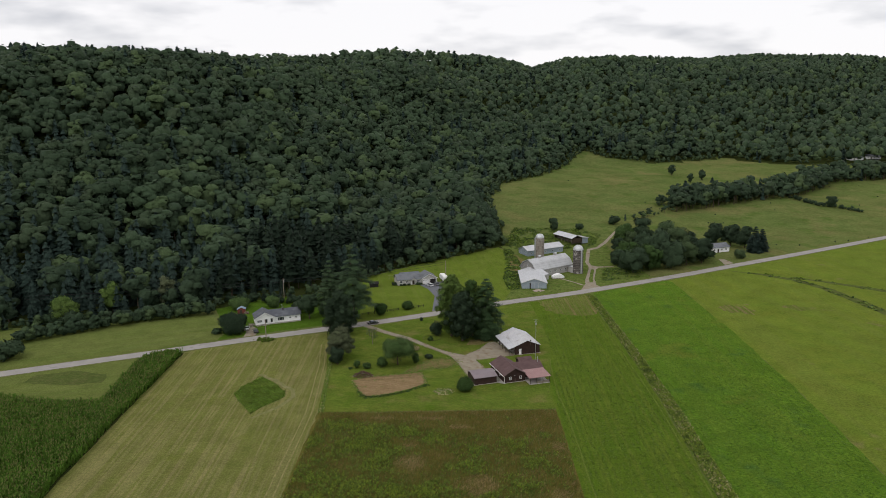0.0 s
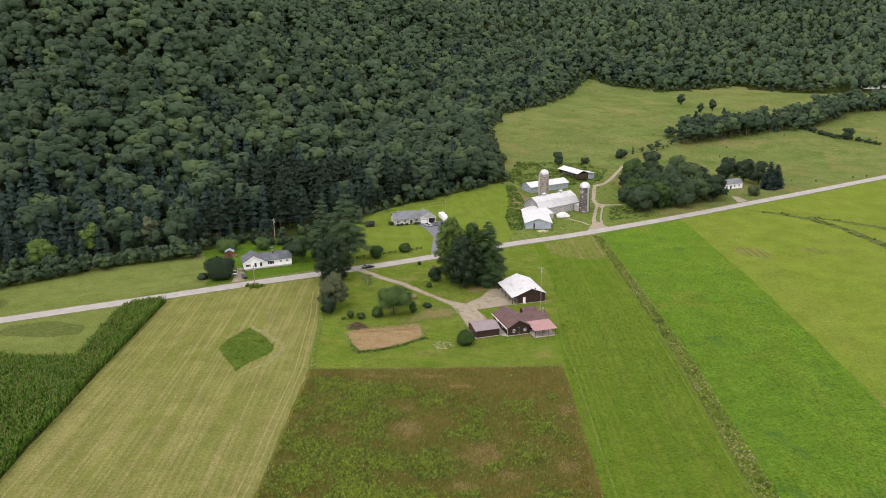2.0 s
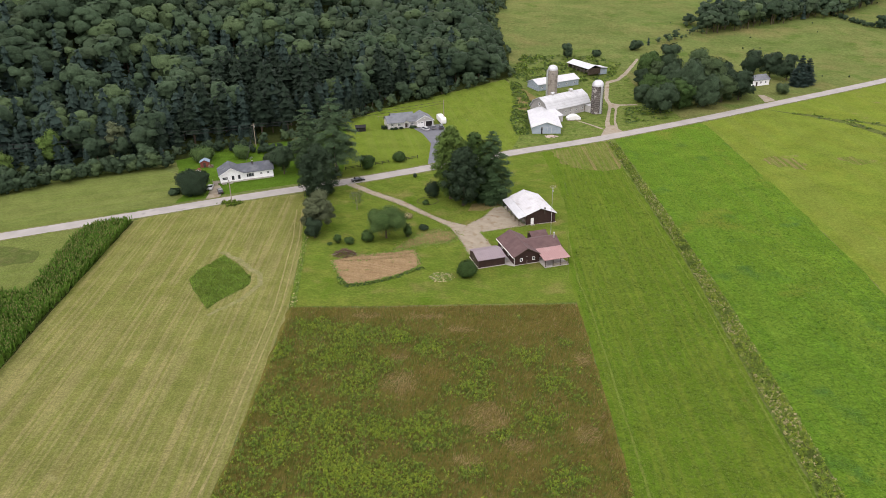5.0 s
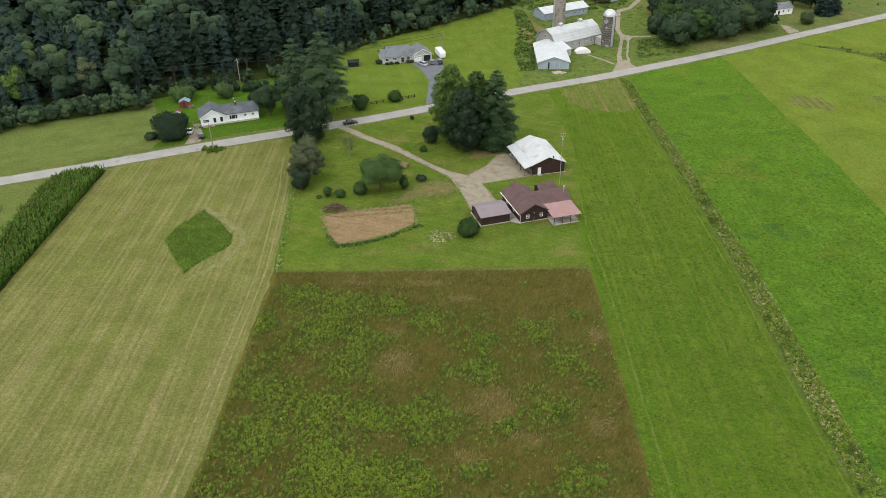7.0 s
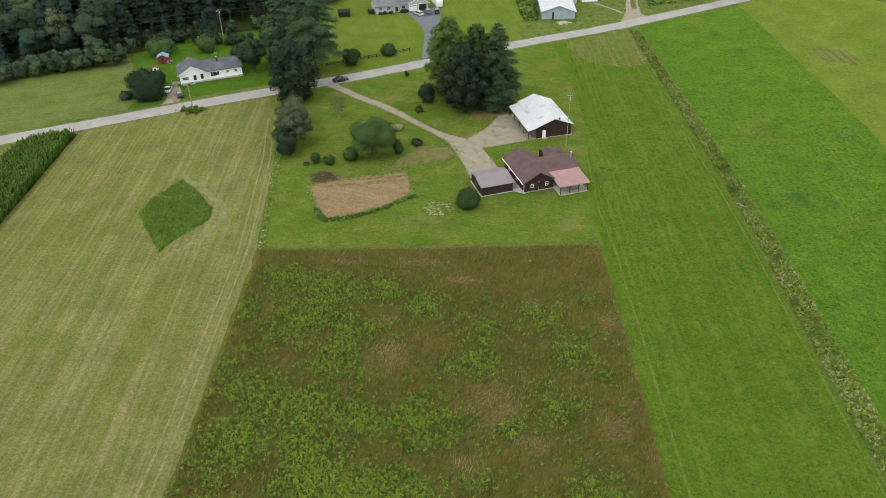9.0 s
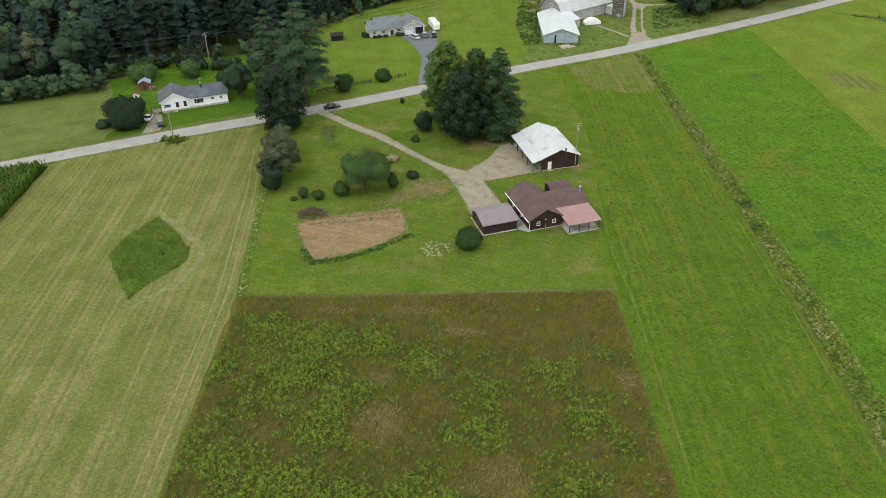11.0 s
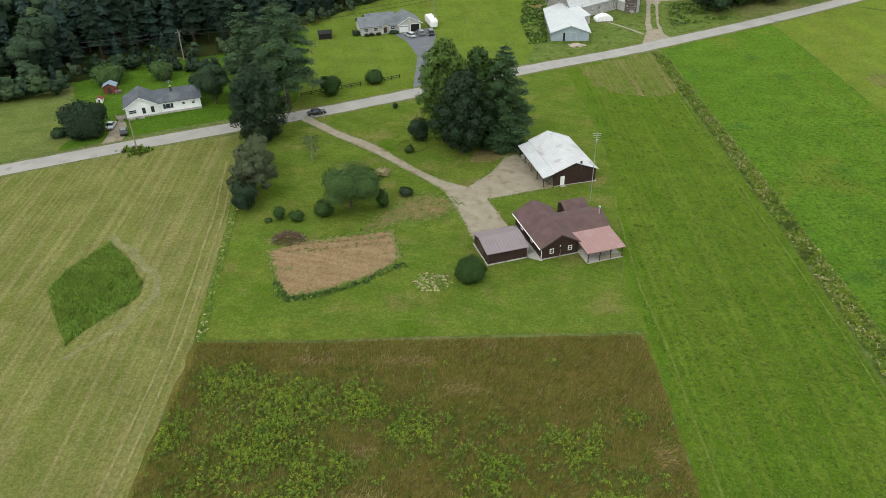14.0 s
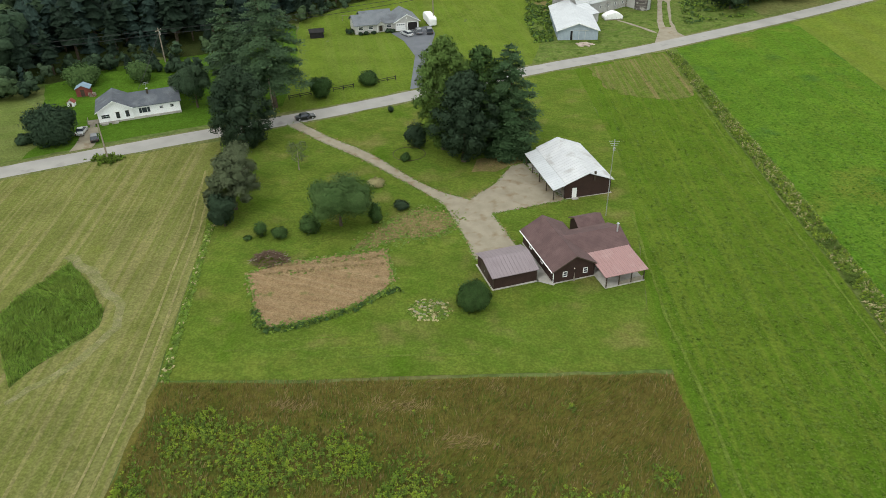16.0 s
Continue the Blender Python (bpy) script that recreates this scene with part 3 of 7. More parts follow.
DITCH = [[(123, 382.5), (137, 372), (148, 361), (155, 345), (159.5, 322), (163, 298), (166, 270), (171, 270), (168, 298), (164.5, 322), (160, 345), (152, 363), (140, 374)], [(150, 366), (163, 355), (181, 338), (205, 312), (240, 285), (243, 289), (208, 316), (184, 342), (165, 358.5), (152, 368)]]
for line in DITCH:
    sheet("ditch_margin", line, 0.06, M["ditch"], "rough dark grassy ditch crossing the field", 1.2, 2.0)
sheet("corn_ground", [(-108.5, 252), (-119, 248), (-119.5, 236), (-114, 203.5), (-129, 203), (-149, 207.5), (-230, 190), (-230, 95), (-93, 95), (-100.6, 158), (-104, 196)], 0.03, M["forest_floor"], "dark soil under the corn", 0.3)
sheet("fallow_field", [(-119, 248), (-132, 242), (-163, 225.5), (-215, 199.5), (-260, 175), (-230, 190), (-149, 207.5), (-129, 203), (-114, 203.5), (-119.5, 236)], 0.025, M["left_field"], "mixed fallow grass beside the corn", 0.7)
sheet("uncut_fallow_patch", [(-150, 229), (-137.4, 233), (-125.9, 229.2), (-124.3, 222.8), (-132.6, 219.5), (-150, 221)], 0.05, M["ditch"], "dark uncut patch in the fallow grass", 1.2, 2.0)
sheet("north_field", [(-240, 196), (-163, 233), (-132, 249.5), (-101, 267), (-101.5, 273), (-109, 290.5), (-120, 301), (-142, 292), (-181, 283), (-215, 262), (-260, 215)], 0.025, M["left_field"], "mown strip of field along the road", 0.7)
sheet("house_lawn", [(-101, 267), (-79, 279), (-58, 289), (-52, 296), (-56, 330), (-63, 360), (-76, 336), (-100, 326), (-118, 309), (-109, 290.5), (-101.5, 273)], 0.03, M["house_lawn"], "deep green lawn round the white house", 0.6)
sheet("ranch_lawn", [(-58, 289), (-37, 297.5), (-22, 305), (9, 325), (13.5, 345), (9.5, 365), (13, 392), (11.5, 421), (7, 432), (-29, 398), (-48, 380), (-62, 361), (-57, 330), (-54, 296)], 0.025, M["north_lawn"], "mown yellow-green lawn round the grey house", 0.6, drape=True)
sheet("farmyard_grass", [(9, 325), (37, 338.5), (65, 355.5), (84, 366.5), (78, 395), (72, 440), (70, 470), (30, 470), (8, 434), (11.5, 421), (13, 392), (9.5, 365), (13.5, 345)], 0.03, M["rough_grass"], "rough overgrown grass round the barns", 0.9, drape=True)

ribbon("road_verge", rx, ry, 3.7, 0.06, M["verge"], "worn grass and gravel verge of the road", "verge", 0.25)
ribbon("road", rx, ry, 2.85, 0.10, M["asphalt"], "pale worn asphalt country road", "road", 0.05)
sheet("gravel_drive", [(-51, 290.5), (-46.5, 287), (-38.5, 279), (-28.1, 270.9), (-16.3, 258), (-11.2, 253.6), (-6.2, 251), (-1, 258), (2.0, 265), (4.6, 266.2), (11.6, 251.2), (-2.0, 245.8), (0.4, 240.1), (2.8, 233.6), (-4.6, 231), (-5.4, 233.7), (-8.0, 241.8), (-11.0, 249.3), (-16, 254.8), (-29.2, 267.9), (-39.5, 276.3), (-48.5, 284.6)], 0.085, M["gravel"], "pale gravel driveway forking to house and garage", 0.25, 1.5, "driveway")
sheet("patio", [(5.0, 225.3), (7.6, 224.2), (7.9, 224.9), (4.6, 234.5), (2.2, 233.5)], 0.09, M["concrete"], "grey concrete patio", 0.05, 2, "patio")
sheet("garden_bed", [(-41.5, 226.2), (-38.5, 228.8), (-27.5, 231.8), (-20, 234), (-17.6, 225), (-18.6, 222.8), (-23, 218.5), (-29.7, 214.6), (-35, 213), (-37.4, 216)], 0.07, M["soil"], "bare tilled vegetable garden bed", 0.4, 1.5, "garden bed")
sheet("bare_patch", [(-20.5, 243.5), (-14.5, 247.8), (-8.1, 245), (-9.5, 239.8), (-18.6, 236.5), (-25, 233.5)], 0.065, M["bare"], "worn dry patch of lawn", 1.5, 1.0, "bare earth")
sheet("ranch_drive", [(-32, 352.2), (-27.4, 344.6), (-23.0, 331.6), (-22.2, 306.4), (-19.4, 308), (-19.3, 331), (-18.6, 352), (-20.5, 360), (-23.6, 358)], 0.075, M["new_asphalt"], "dark asphalt driveway", 0.1, 2, "driveway")
sheet("white_house_drive", [(-92.5, 270.2), (-88.5, 272.2), (-89.2, 277), (-92.2, 283.2), (-95.6, 282.4), (-93.6, 277)], 0.075, M["gravel"], "gravel parking strip beside the white house", 0.3, 1.5, "driveway")
sheet("farm_track", [(45, 342), (55.5, 347), (53.6, 352), (54.2, 364), (57.9, 385.5), (60, 389.6), (68, 390.6), (68, 392.4), (59.4, 392), (56.6, 395), (56.3, 402.8), (58.6, 418), (60.6, 431), (66.4, 436.6), (72.2, 448.6), (77, 461.4), (84, 480.4), (82.6, 481.2), (75.4, 463), (70.6, 450.4), (65.2, 438.8), (59, 433.6), (56.6, 419), (54.4, 403), (54.6, 391), (53.8, 384.6), (49.6, 363), (48.4, 354)], 0.09, M["gravel"], "pale dirt farm track", 0.25, 0.9, "track", drape=True)
sheet("shed_path", [(47.6, 351), (46.9, 353.4), (42.6, 359.6), (38, 365), (37.4, 364.4), (41.6, 359), (45.6, 353)], 0.085, M["gravel"], "narrow worn path to the barn", 0.2, 0.8, "track", drape=True)
sheet("track_crown", [(51.0, 357), (52.6, 357), (53.4, 364), (56.7, 384), (56.0, 386.4), (55.2, 385), (51.4, 363.6)], 0.12, M["rough_grass"], "grass crown between wheel ruts", 0.2, 0.8, "track", drape=True)
sheet("barnyard_earth", [(12, 372), (13.5, 391), (12.5, 424), (18.5, 412), (24, 398), (18, 390), (15.5, 372)], 0.07, M["bare"], "muddy barnyard lane", 0.6, 1.5, "track", drape=True)
sheet("field_entry", [(24, 322), (31, 326.5), (46, 334.5), (47, 322), (48, 303), (40, 300), (30, 303), (26, 312)], 0.06, M["thin_stubble"], "thin stubble at the field's end", 2.2, 1.2, "field")
sheet("tree_shade_earth", [(-6, 262), (-1, 262.5), (4.5, 267), (3, 270), (-5, 268)], 0.075, M["bare"], "needle-covered earth under the trees", 0.5, 1.2, "bare earth")
sheet("worn_field_patch", [(98, 312), (104, 316), (111, 314), (114, 308), (110, 303), (103, 306)], 0.06, M["thin_stubble"], "thin worn patch in the hay field", 2.5, 1.2, "field")
sheet("worn_field_patch", [(126, 314), (132, 317), (137, 313), (136, 308), (130, 308)], 0.06, M["thin_stubble"], "thin worn patch in the hay field", 2.5, 1.2, "field")
sheet("far_house_drive", [(127, 395.5), (133, 399.5), (131, 409), (128, 410)], 0.09, M["gravel"], "gravel driveway of the far house", 0.3, 2, "driveway")

M["track_grass"] = grassland("pale_wheel_track", (0.080, 0.124, 0.018), (0.090, 0.128, 0.02), (0.105, 0.128, 0.03), 4, 1.2, fine=0.25)

M["straw_line"] = grassland("pale_straw_line", (0.19, 0.172, 0.075), (0.21, 0.185, 0.085), (0.16, 0.155, 0.055), 4, 1.2, fine=0.25)


def wheel_line(name, points, half, label, ragged=0.06, lift=0.07, mat="track_grass"):
    n = 60
    tt = np.linspace(0, len(points) - 1, n)
    xs = np.interp(tt, range(len(points)), [p[0] for p in points]) + 0.05 * np.sin(tt * 9)
    ys = np.interp(tt, range(len(points)), [p[1] for p in points])
    ribbon(name, xs, ys, half, lift, M[mat], label, "wheel track", ragged)


for dx in (2.6,):
    wheel_line("wheel_track", [(20.5 + dx, 250), (20.8 + dx, 217), (22.2 + dx, 204), (23.3 + dx, 180), (24.9 + dx, 142), (26.3 + dx, 100)], 0.22, "pale wheel track along the mown strip")
for dx in (-1.6,):
    wheel_line("wheel_track", [(48.6 + dx, 300), (51.0 + dx, 255), (53.4 + dx, 212), (54.4 + dx, 168), (56.2 + dx, 110)], 0.2, "pale wheel track beside the field margin")
for dx in (-1.8, -3.6):
    wheel_line("wheel_track", [(-56.5 + dx, 262), (-52.2 + dx, 240), (-47 + dx, 201), (-44.6 + dx, 150), (-44 + dx, 100)], 0.2, "pale straw line left by mowing", 0.05, mat="straw_line")
for y, a, b in ((208.5, -40, -14), (210.4, -36, -24), (207.2, -30, -4)):
    wheel_line("clippings_line", [(a, y - 1.0), ((a + b) / 2, y), (b, y + 0.7)], 0.16, "pale line of grass clippings", 0.1)
sheet("stubble_ring", [(-74.5, 230), (-68.5, 225.5), (-59.5, 217), (-57.6, 212), (-60, 206), (-66, 197), (-65.2, 196.4), (-58.8, 205), (-56.4, 211.8), (-58.4, 218), (-67.3, 227), (-73.6, 231.6)], 0.06, M["stubble"], "pale scraped ring round the uncut patch", 0.7, 1.5)


# ---- trees ----
def unit_rows(v):
    return v / np.maximum(np.linalg.norm(v, axis=1, keepdims=True), 1e-6)


def quads_at(rnd, p, normal, size, stretch=1.25):
    """Small leaf clumps: one quad at each point, facing roughly along normal."""
    n = unit_rows(normal)
    side = unit_rows(np.cross(n, rnd.randn(*n.shape)))
    up = np.cross(n, side)
    s = (size * (0.55 + 0.9 * rnd.rand(len(p))))[:, None] * 0.5
    bend = n * s * (rnd.rand(len(p), 1) - 0.5) * 0.9
    return np.stack([p - side * s - up * s * stretch, p + side * s - up * s * stretch * 0.7 + bend, p + side * s * 0.8 + up * s * stretch, p - side * s * 0.8 + up * s * stretch * 0.75 + bend], 1)


def with_soft(quads, soft):
    """Quads (n,4,3) with one soft normal each, as rows (n,8,3): four corners, four normals."""
    return np.concatenate([quads, np.repeat(soft[:, None], 4, 1)], 1)


def domes(rnd, centres, radii, heart, segs=7, polar=(3, 48, 88, 125), k=0.88):
    """Lumpy closed skins under the leaves, one on each blob."""
    th = np.radians(np.array(polar, float))
    az = np.arange(segs + 1) * 2 * math.pi / segs
    d = np.stack([np.sin(th)[:, None] * np.cos(az), np.sin(th)[:, None] * np.sin(az), np.cos(th)[:, None] + 0 * az], -1)
    out = []
    for c, r in zip(np.asarray(centres, float), np.asarray(radii, float)):
        v = rnd.randn(2, 3) * 2.4
        ph = rnd.rand(2) * 6.28
        e = d * (k * (1 + 0.12 * np.sin(d @ v[0] + ph[0]) + 0.12 * np.sin(2 * (d @ v[1]) + ph[1])))[..., None]
        e[:, -1] = e[:, 0]
        p = c + e * r
        n = 0.8 * d + 0.9 * (p - heart) / np.maximum(np.linalg.norm(p - heart, axis=-1, keepdims=True), 1e-6) + np.array([0, 0, 0.3])
        n /= np.linalg.norm(n, axis=-1, keepdims=True)
        g = np.concatenate([p, n], -1)
        q = np.stack([g[:-1, :-1], g[1:, :-1], g[1:, 1:], g[:-1, 1:]], 2).reshape(-1, 4, 6)
        out.append(np.concatenate([q[..., :3], q[..., 3:]], 1))
    return np.concatenate(out)


def blob_cloud(rnd, centres, radii, count, size, ragged=0.2, wild=0.26, skin=None):
    """Leaf clumps over the skins of several overlapping blobs."""
    centres, radii = np.asarray(centres, float), np.asarray(radii, float)
    area = radii[:, 0] * radii[:, 2]
    got, gotn, left = [], [], count
    while left > 0:
        k = rnd.choice(len(centres), left * 2, p=area / area.sum())
        d = unit_rows(rnd.randn(left * 2, 3) + np.array([0, 0, 0.25]))
        p = centres[k] + d * radii[k] * (1 - ragged * rnd.rand(left * 2, 1) ** 2 + 0.15 * rnd.randn(left * 2, 1))
        deep = np.zeros(len(p), bool)
        for c, r in zip(centres, radii):
            deep |= (((p - c) / r) ** 2).sum(1) < 0.42
        p, d = p[~deep][:left], d[~deep][:left]
        got.append(p); gotn.append(d); left -= len(p)
    p, n = np.concatenate(got), np.concatenate(gotn)
    heart = (centres * area[:, None]).sum(0) / area.sum()
    soft = unit_rows(0.8 * n + 0.9 * unit_rows(p - heart) + np.array([0, 0, 0.3]) + 0.22 * rnd.randn(len(p), 3))
    leaves = with_soft(quads_at(rnd, p, n + wild * rnd.randn(len(p), 3), size), soft)
    return np.concatenate([leaves, domes(rnd, centres, radii, heart, *skin)]) if skin else leaves


def broad_crown(rnd, h, r, count, size, low=0.28, lumps=9, wild=0.26, skin=(7, (3, 48, 88, 125), 0.78)):
    """Crown of a broadleaf tree of height h and crown radius r."""
    mid, half = h * (1 + low) / 2, h * (1 - low) / 2
    c, q = [(0, 0, mid)], [(r * 0.6, r * 0.6, half * 0.78)]
    for i in range(lumps):
        a = 2.4 * i + rnd.rand()
        e = rnd.uniform(-0.75, 0.95)
        rr = r * (0.3 + 0.24 * rnd.rand())
        flat = math.sqrt(max(0.05, 1 - e * e * 0.85))
        far_out = (r - rr * rnd.uniform(0.55, 1.1)) * flat
        c.append((math.cos(a) * far_out, math.sin(a) * far_out, mid + e * (half - rr * 0.5)))
        q.append((rr, rr, rr * rnd.uniform(0.7, 0.95)))
    return blob_cloud(rnd, c, q, count, size, 0.2, wild, skin)


def airy_crown(rnd, h, r, count, size, low, lumps):
    """Open spreading crown: separate leaf masses at the limb ends, gaps between."""
    c, q = [], []
    for i in range(lumps * 3):
        a, u = 2.4 * i + rnd.rand(), rnd.rand()
        rr = r * rnd.uniform(0.16, 0.30)
        d = (r - rr * 0.7) * math.sqrt((i + 0.5) / (lumps * 3)) * rnd.uniform(0.8, 1.08)
        dome = math.sqrt(max(0.05, 1 - (d / r) ** 2))
        z = h * (low + 0.1) + (h * (0.88 - low)) * dome * (0.1 + 0.9 * u ** 0.7) - rr * 0.3
        c.append((math.cos(a) * d, math.sin(a) * d, z)); q.append((rr, rr, rr * rnd.uniform(0.5, 0.8)))
    return blob_cloud(rnd, c, q, count, size, 0.5, 0.5, (6, (3, 60, 112), 0.6))


def egg_crown(rnd, h, r, count, size, low, lumps):
    """Tall crown of many ragged boughs, widest below the middle."""
    c, q = [], []
    n = lumps * 4
    for i in range(n):
        u = (i + rnd.rand()) / n
        z = h * (low + (0.97 - low) * u)
        wide = r * (0.5 + 0.5 * min(1.0, u / 0.32)) * math.sqrt(max(0.02, 1 - max(0.0, (u - 0.34) / 0.68) ** 2.2))
        rr = r * rnd.uniform(0.11, 0.28)
        a = 2.4 * i + rnd.rand() * 0.8
        d = max(0.0, wide * rnd.uniform(0.68, 1.14) - rr * rnd.uniform(0.1, 0.9))
        c.append((math.cos(a) * d, math.sin(a) * d, max(z, rr * 0.7))); q.append((rr, rr, rr * rnd.uniform(0.6, 1.1)))
    c += [(0, 0, h * (low + 0.36 * (1 - low))), (0, 0, h * 0.66)]; q += [(r * 0.62, r * 0.62, h * 0.31), (r * 0.46, r * 0.46, h * 0.25)]
    return blob_cloud(rnd, c, q, count, size, 0.45, 0.5, (6, (3, 60, 112), 0.52))


def conifer_crown(rnd, h, r, count, size, low=0.12, whorls=13, loose=0.5, skirts=0):
    """Layered boughs that slope outward and shorten to the top."""
    out, outn = [], []
    share = np.array([(1 - i / whorls) ** 1.1 + 0.08 for i in range(whorls)])
    for i in range(whorls):
        u = i / (whorls - 1)
        z = h * (low + (1 - low) * u)
        reach = r * ((1 - u) ** (0.55 if loose > 0.6 else 0.8) * 0.95 + 0.06) * (1 if u > 0.12 else 0.8)
        arms = max(4, int(7 - 3 * u))
        n = max(6, int(count * share[i] / share.sum()))
        turn = rnd.rand() * 6.28
        k = rnd.randint(0, arms, n)
        length = reach * (1.08 - loose * 0.7 * rnd.rand(arms))
        t = rnd.rand(n) ** 0.6
        a = turn + k * 2 * math.pi / arms + rnd.randn(n) * 0.16
        d = t * length[k]
        sag = 0.10 * length[k] * np.sin(t * 2.5) - 0.16 * d
        p = np.stack([np.cos(a) * d, np.sin(a) * d, z + sag + rnd.randn(n) * 0.011 * h * (1 - u * 0.5)], 1)
        p += rnd.randn(n, 3) * np.array([0.05, 0.05, 0.0]) * r
        out.append(p); outn.append(np.stack([np.cos(a) * 0.3, np.sin(a) * 0.3, np.full(n, 1.0)], 1))
    p, n = np.concatenate(out), np.concatenate(outn)
    soft = unit_rows(n * np.array([2.2, 2.2, 1.0]) + 0.25 * rnd.randn(len(p), 3))
    leaves = with_soft(quads_at(rnd, p, n + 0.28 * rnd.randn(len(p), 3), size, 1.6), soft)
    if not skirts:
        return leaves
    out = [leaves]
    for i in range(skirts):
        u = i / skirts
        reach = r * ((1 - u) ** (0.55 if loose > 0.6 else 0.8) * 0.95 + 0.06)
        az = np.arange(8) * 2 * math.pi / 7 + i
        far_out = reach * rnd.uniform(0.45, 1.0, 8)
        far_out[-1] = far_out[0]
        z = h * (low + (1 - low) * (u + rnd.uniform(-0.3, 0.3) / skirts))
        a = np.stack([np.cos(az) * 0.05 * r, np.sin(az) * 0.05 * r, 0 * az + z + h * (1 - low) / skirts * 1.1], 1)
        b = np.stack([np.cos(az) * far_out, np.sin(az) * far_out, z - 0.08 * far_out + h * 0.02 * rnd.randn(8)], 1)
        nn = unit_rows(np.stack([np.cos(az) * 0.7, np.sin(az) * 0.7, 0 * az + 0.8], 1))
        out.append(np.stack([a[:-1], b[:-1], b[1:], a[1:], nn[:-1], nn[:-1], nn[1:], nn[1:]], 1))
    return np.concatenate(out)


def quads_object(name, quads, material, parent=None, label="", kind=""):
    n = len(quads)
    soft = quads[:, 4:].reshape(-1, 3) if quads.shape[1] == 8 else None
    ob = poly_mesh(name, quads[:, :4].reshape(-1, 3), np.arange(n * 4).reshape(n, 4), [material], None, parent, soft)
    if label:
        ob["label"] = label
    if kind:
        ob["kind"] = kind
    return ob


def trunk_mesh(rnd, h, thick, limbs, reach, fork=0.35, lean=0.03):
    bm = bmesh.new()
    path = [(rnd.randn() * lean * h * i / 6, rnd.randn() * lean * h * i / 6, h * i / 6 - (0.25 if i == 0 else 0)) for i in range(7)]
    tube(bm, path, [thick * (1.35 if i == 0 else 1 - i / 7.5) for i in range(7)], 8)
    for i in range(limbs):
        u = fork + (0.9 - fork) * i / max(1, limbs - 1)
        k = int(u * 6); p = Vector(path[k]).lerp(Vector(path[min(6, k + 1)]), u * 6 - k)
        a = 2.4 * i + rnd.rand()
        l = reach * (1.05 - 0.5 * u) * rnd.uniform(0.8, 1.1)
        q = p + Vector((math.cos(a) * l * 0.5, math.sin(a) * l * 0.5, l * 0.38)); e = p + Vector((math.cos(a) * l, math.sin(a) * l, l * 0.62))
        tube(bm, [p, q, e], [thick * 0.45 * (1 - 0.5 * u), thick * 0.28 * (1 - 0.5 * u), thick * 0.08], 6)
    return bm


def tree(at, h, r, label, kind="broad", leaf="leaf_near", count=2600, size=0.62, low=0.26, seed=1, lumps=12, thick=None, category="tree", group="", name=None, bark="bark", loose=0.5, whorls=13):
    rnd = np.random.RandomState(seed)
    z = float(height(at[0], at[1]))
    t = thing(name or ("conifer_tree" if kind == "cone" else "broadleaf_tree"), (at[0], at[1], z), label, category, group, rnd.uniform(0, 360))
    thick = thick or 0.018 * h + 0.05
    if count > 5000:
        count, size = int(count * 1.25), size * 0.8
    part("trunk", trunk_mesh(rnd, h * (0.95 if kind == "cone" else 0.8), thick, 0 if kind == "cone" else 7, r * 0.8), M[bark], t)
    q = conifer_crown(rnd, h, r, count, size, low, whorls, loose) if kind == "cone" else egg_crown(rnd, h, r, count, size, low, lumps) if kind == "egg" else airy_crown(rnd, h, r, count, size, low, lumps) if kind == "airy" else broad_crown(rnd, h, r, count, size, low, lumps, 0.4, None) if kind == "thin" else broad_crown(rnd, h, r, count, size, low, lumps, 0.4)
    quads_object("crown", q, M[leaf], t)
    return t


def shrub(at, h, r, label, leaf="leaf_near", count=500, size=0.4, seed=1, name="shrub", group="", category="shrub"):
    rnd = np.random.RandomState(seed)
    z = float(height(at[0], at[1]))
    t = thing(name, (at[0], at[1], z), label, category, group)
    bm = bmesh.new()
    for i in range(4):
        a = i * 1.57 + rnd.rand()
        tube(bm, [(0.1 * math.cos(a), 0.1 * math.sin(a), -0.15), (0.3 * r * math.cos(a), 0.3 * r * math.sin(a), h * 0.35), (0.55 * r * math.cos(a), 0.55 * r * math.sin(a), h * 0.7)], [0.07, 0.05, 0.02], 6)
    part("stems", bm, M["bark"], t)
    c, q = [(0, 0, h * 0.5)], [(r * 0.85, r * 0.85, h * 0.48)]
    for i in range(6):
        a, rr = i * 1.05 + rnd.rand() * 0.5, r * rnd.uniform(0.38, 0.52)
        c.append((math.cos(a) * (r - rr), math.sin(a) * (r - rr), h * rnd.uniform(0.3, 0.72))); q.append((rr, rr, min(rr, h * 0.3)))
    cloud = blob_cloud(rnd, c, q, count, size, 0.25, 0.4, (6, (3, 60, 112), 0.66))
    cloud[:, :4, 2] = np.maximum(cloud[:, :4, 2], 0.02)
    quads_object("leaves", cloud, M[leaf], t)
    return t


# woods on the hills
SPECIES = ["leaf_mid", "leaf_dark", "leaf_light", "leaf_olive", "leaf_blue", "bark", "leaf_shaded_hemlock"]


def templates(rnd, n, count, size, lumps, cone, skin):
    out = []
    for i in range(n):
        if cone:
            q = conifer_crown(rnd, 1.0, 0.25, count, size * 0.85, 0.08 if i < 2 else 0.3, 10, 0.7, 7 if skin[0] > 6 else 4)
        else:
            q = broad_crown(rnd, 1.0, 0.33 + 0.06 * rnd.rand(), count, size, 0.12, lumps, 0.3, skin)
        out.append(q)
    return out


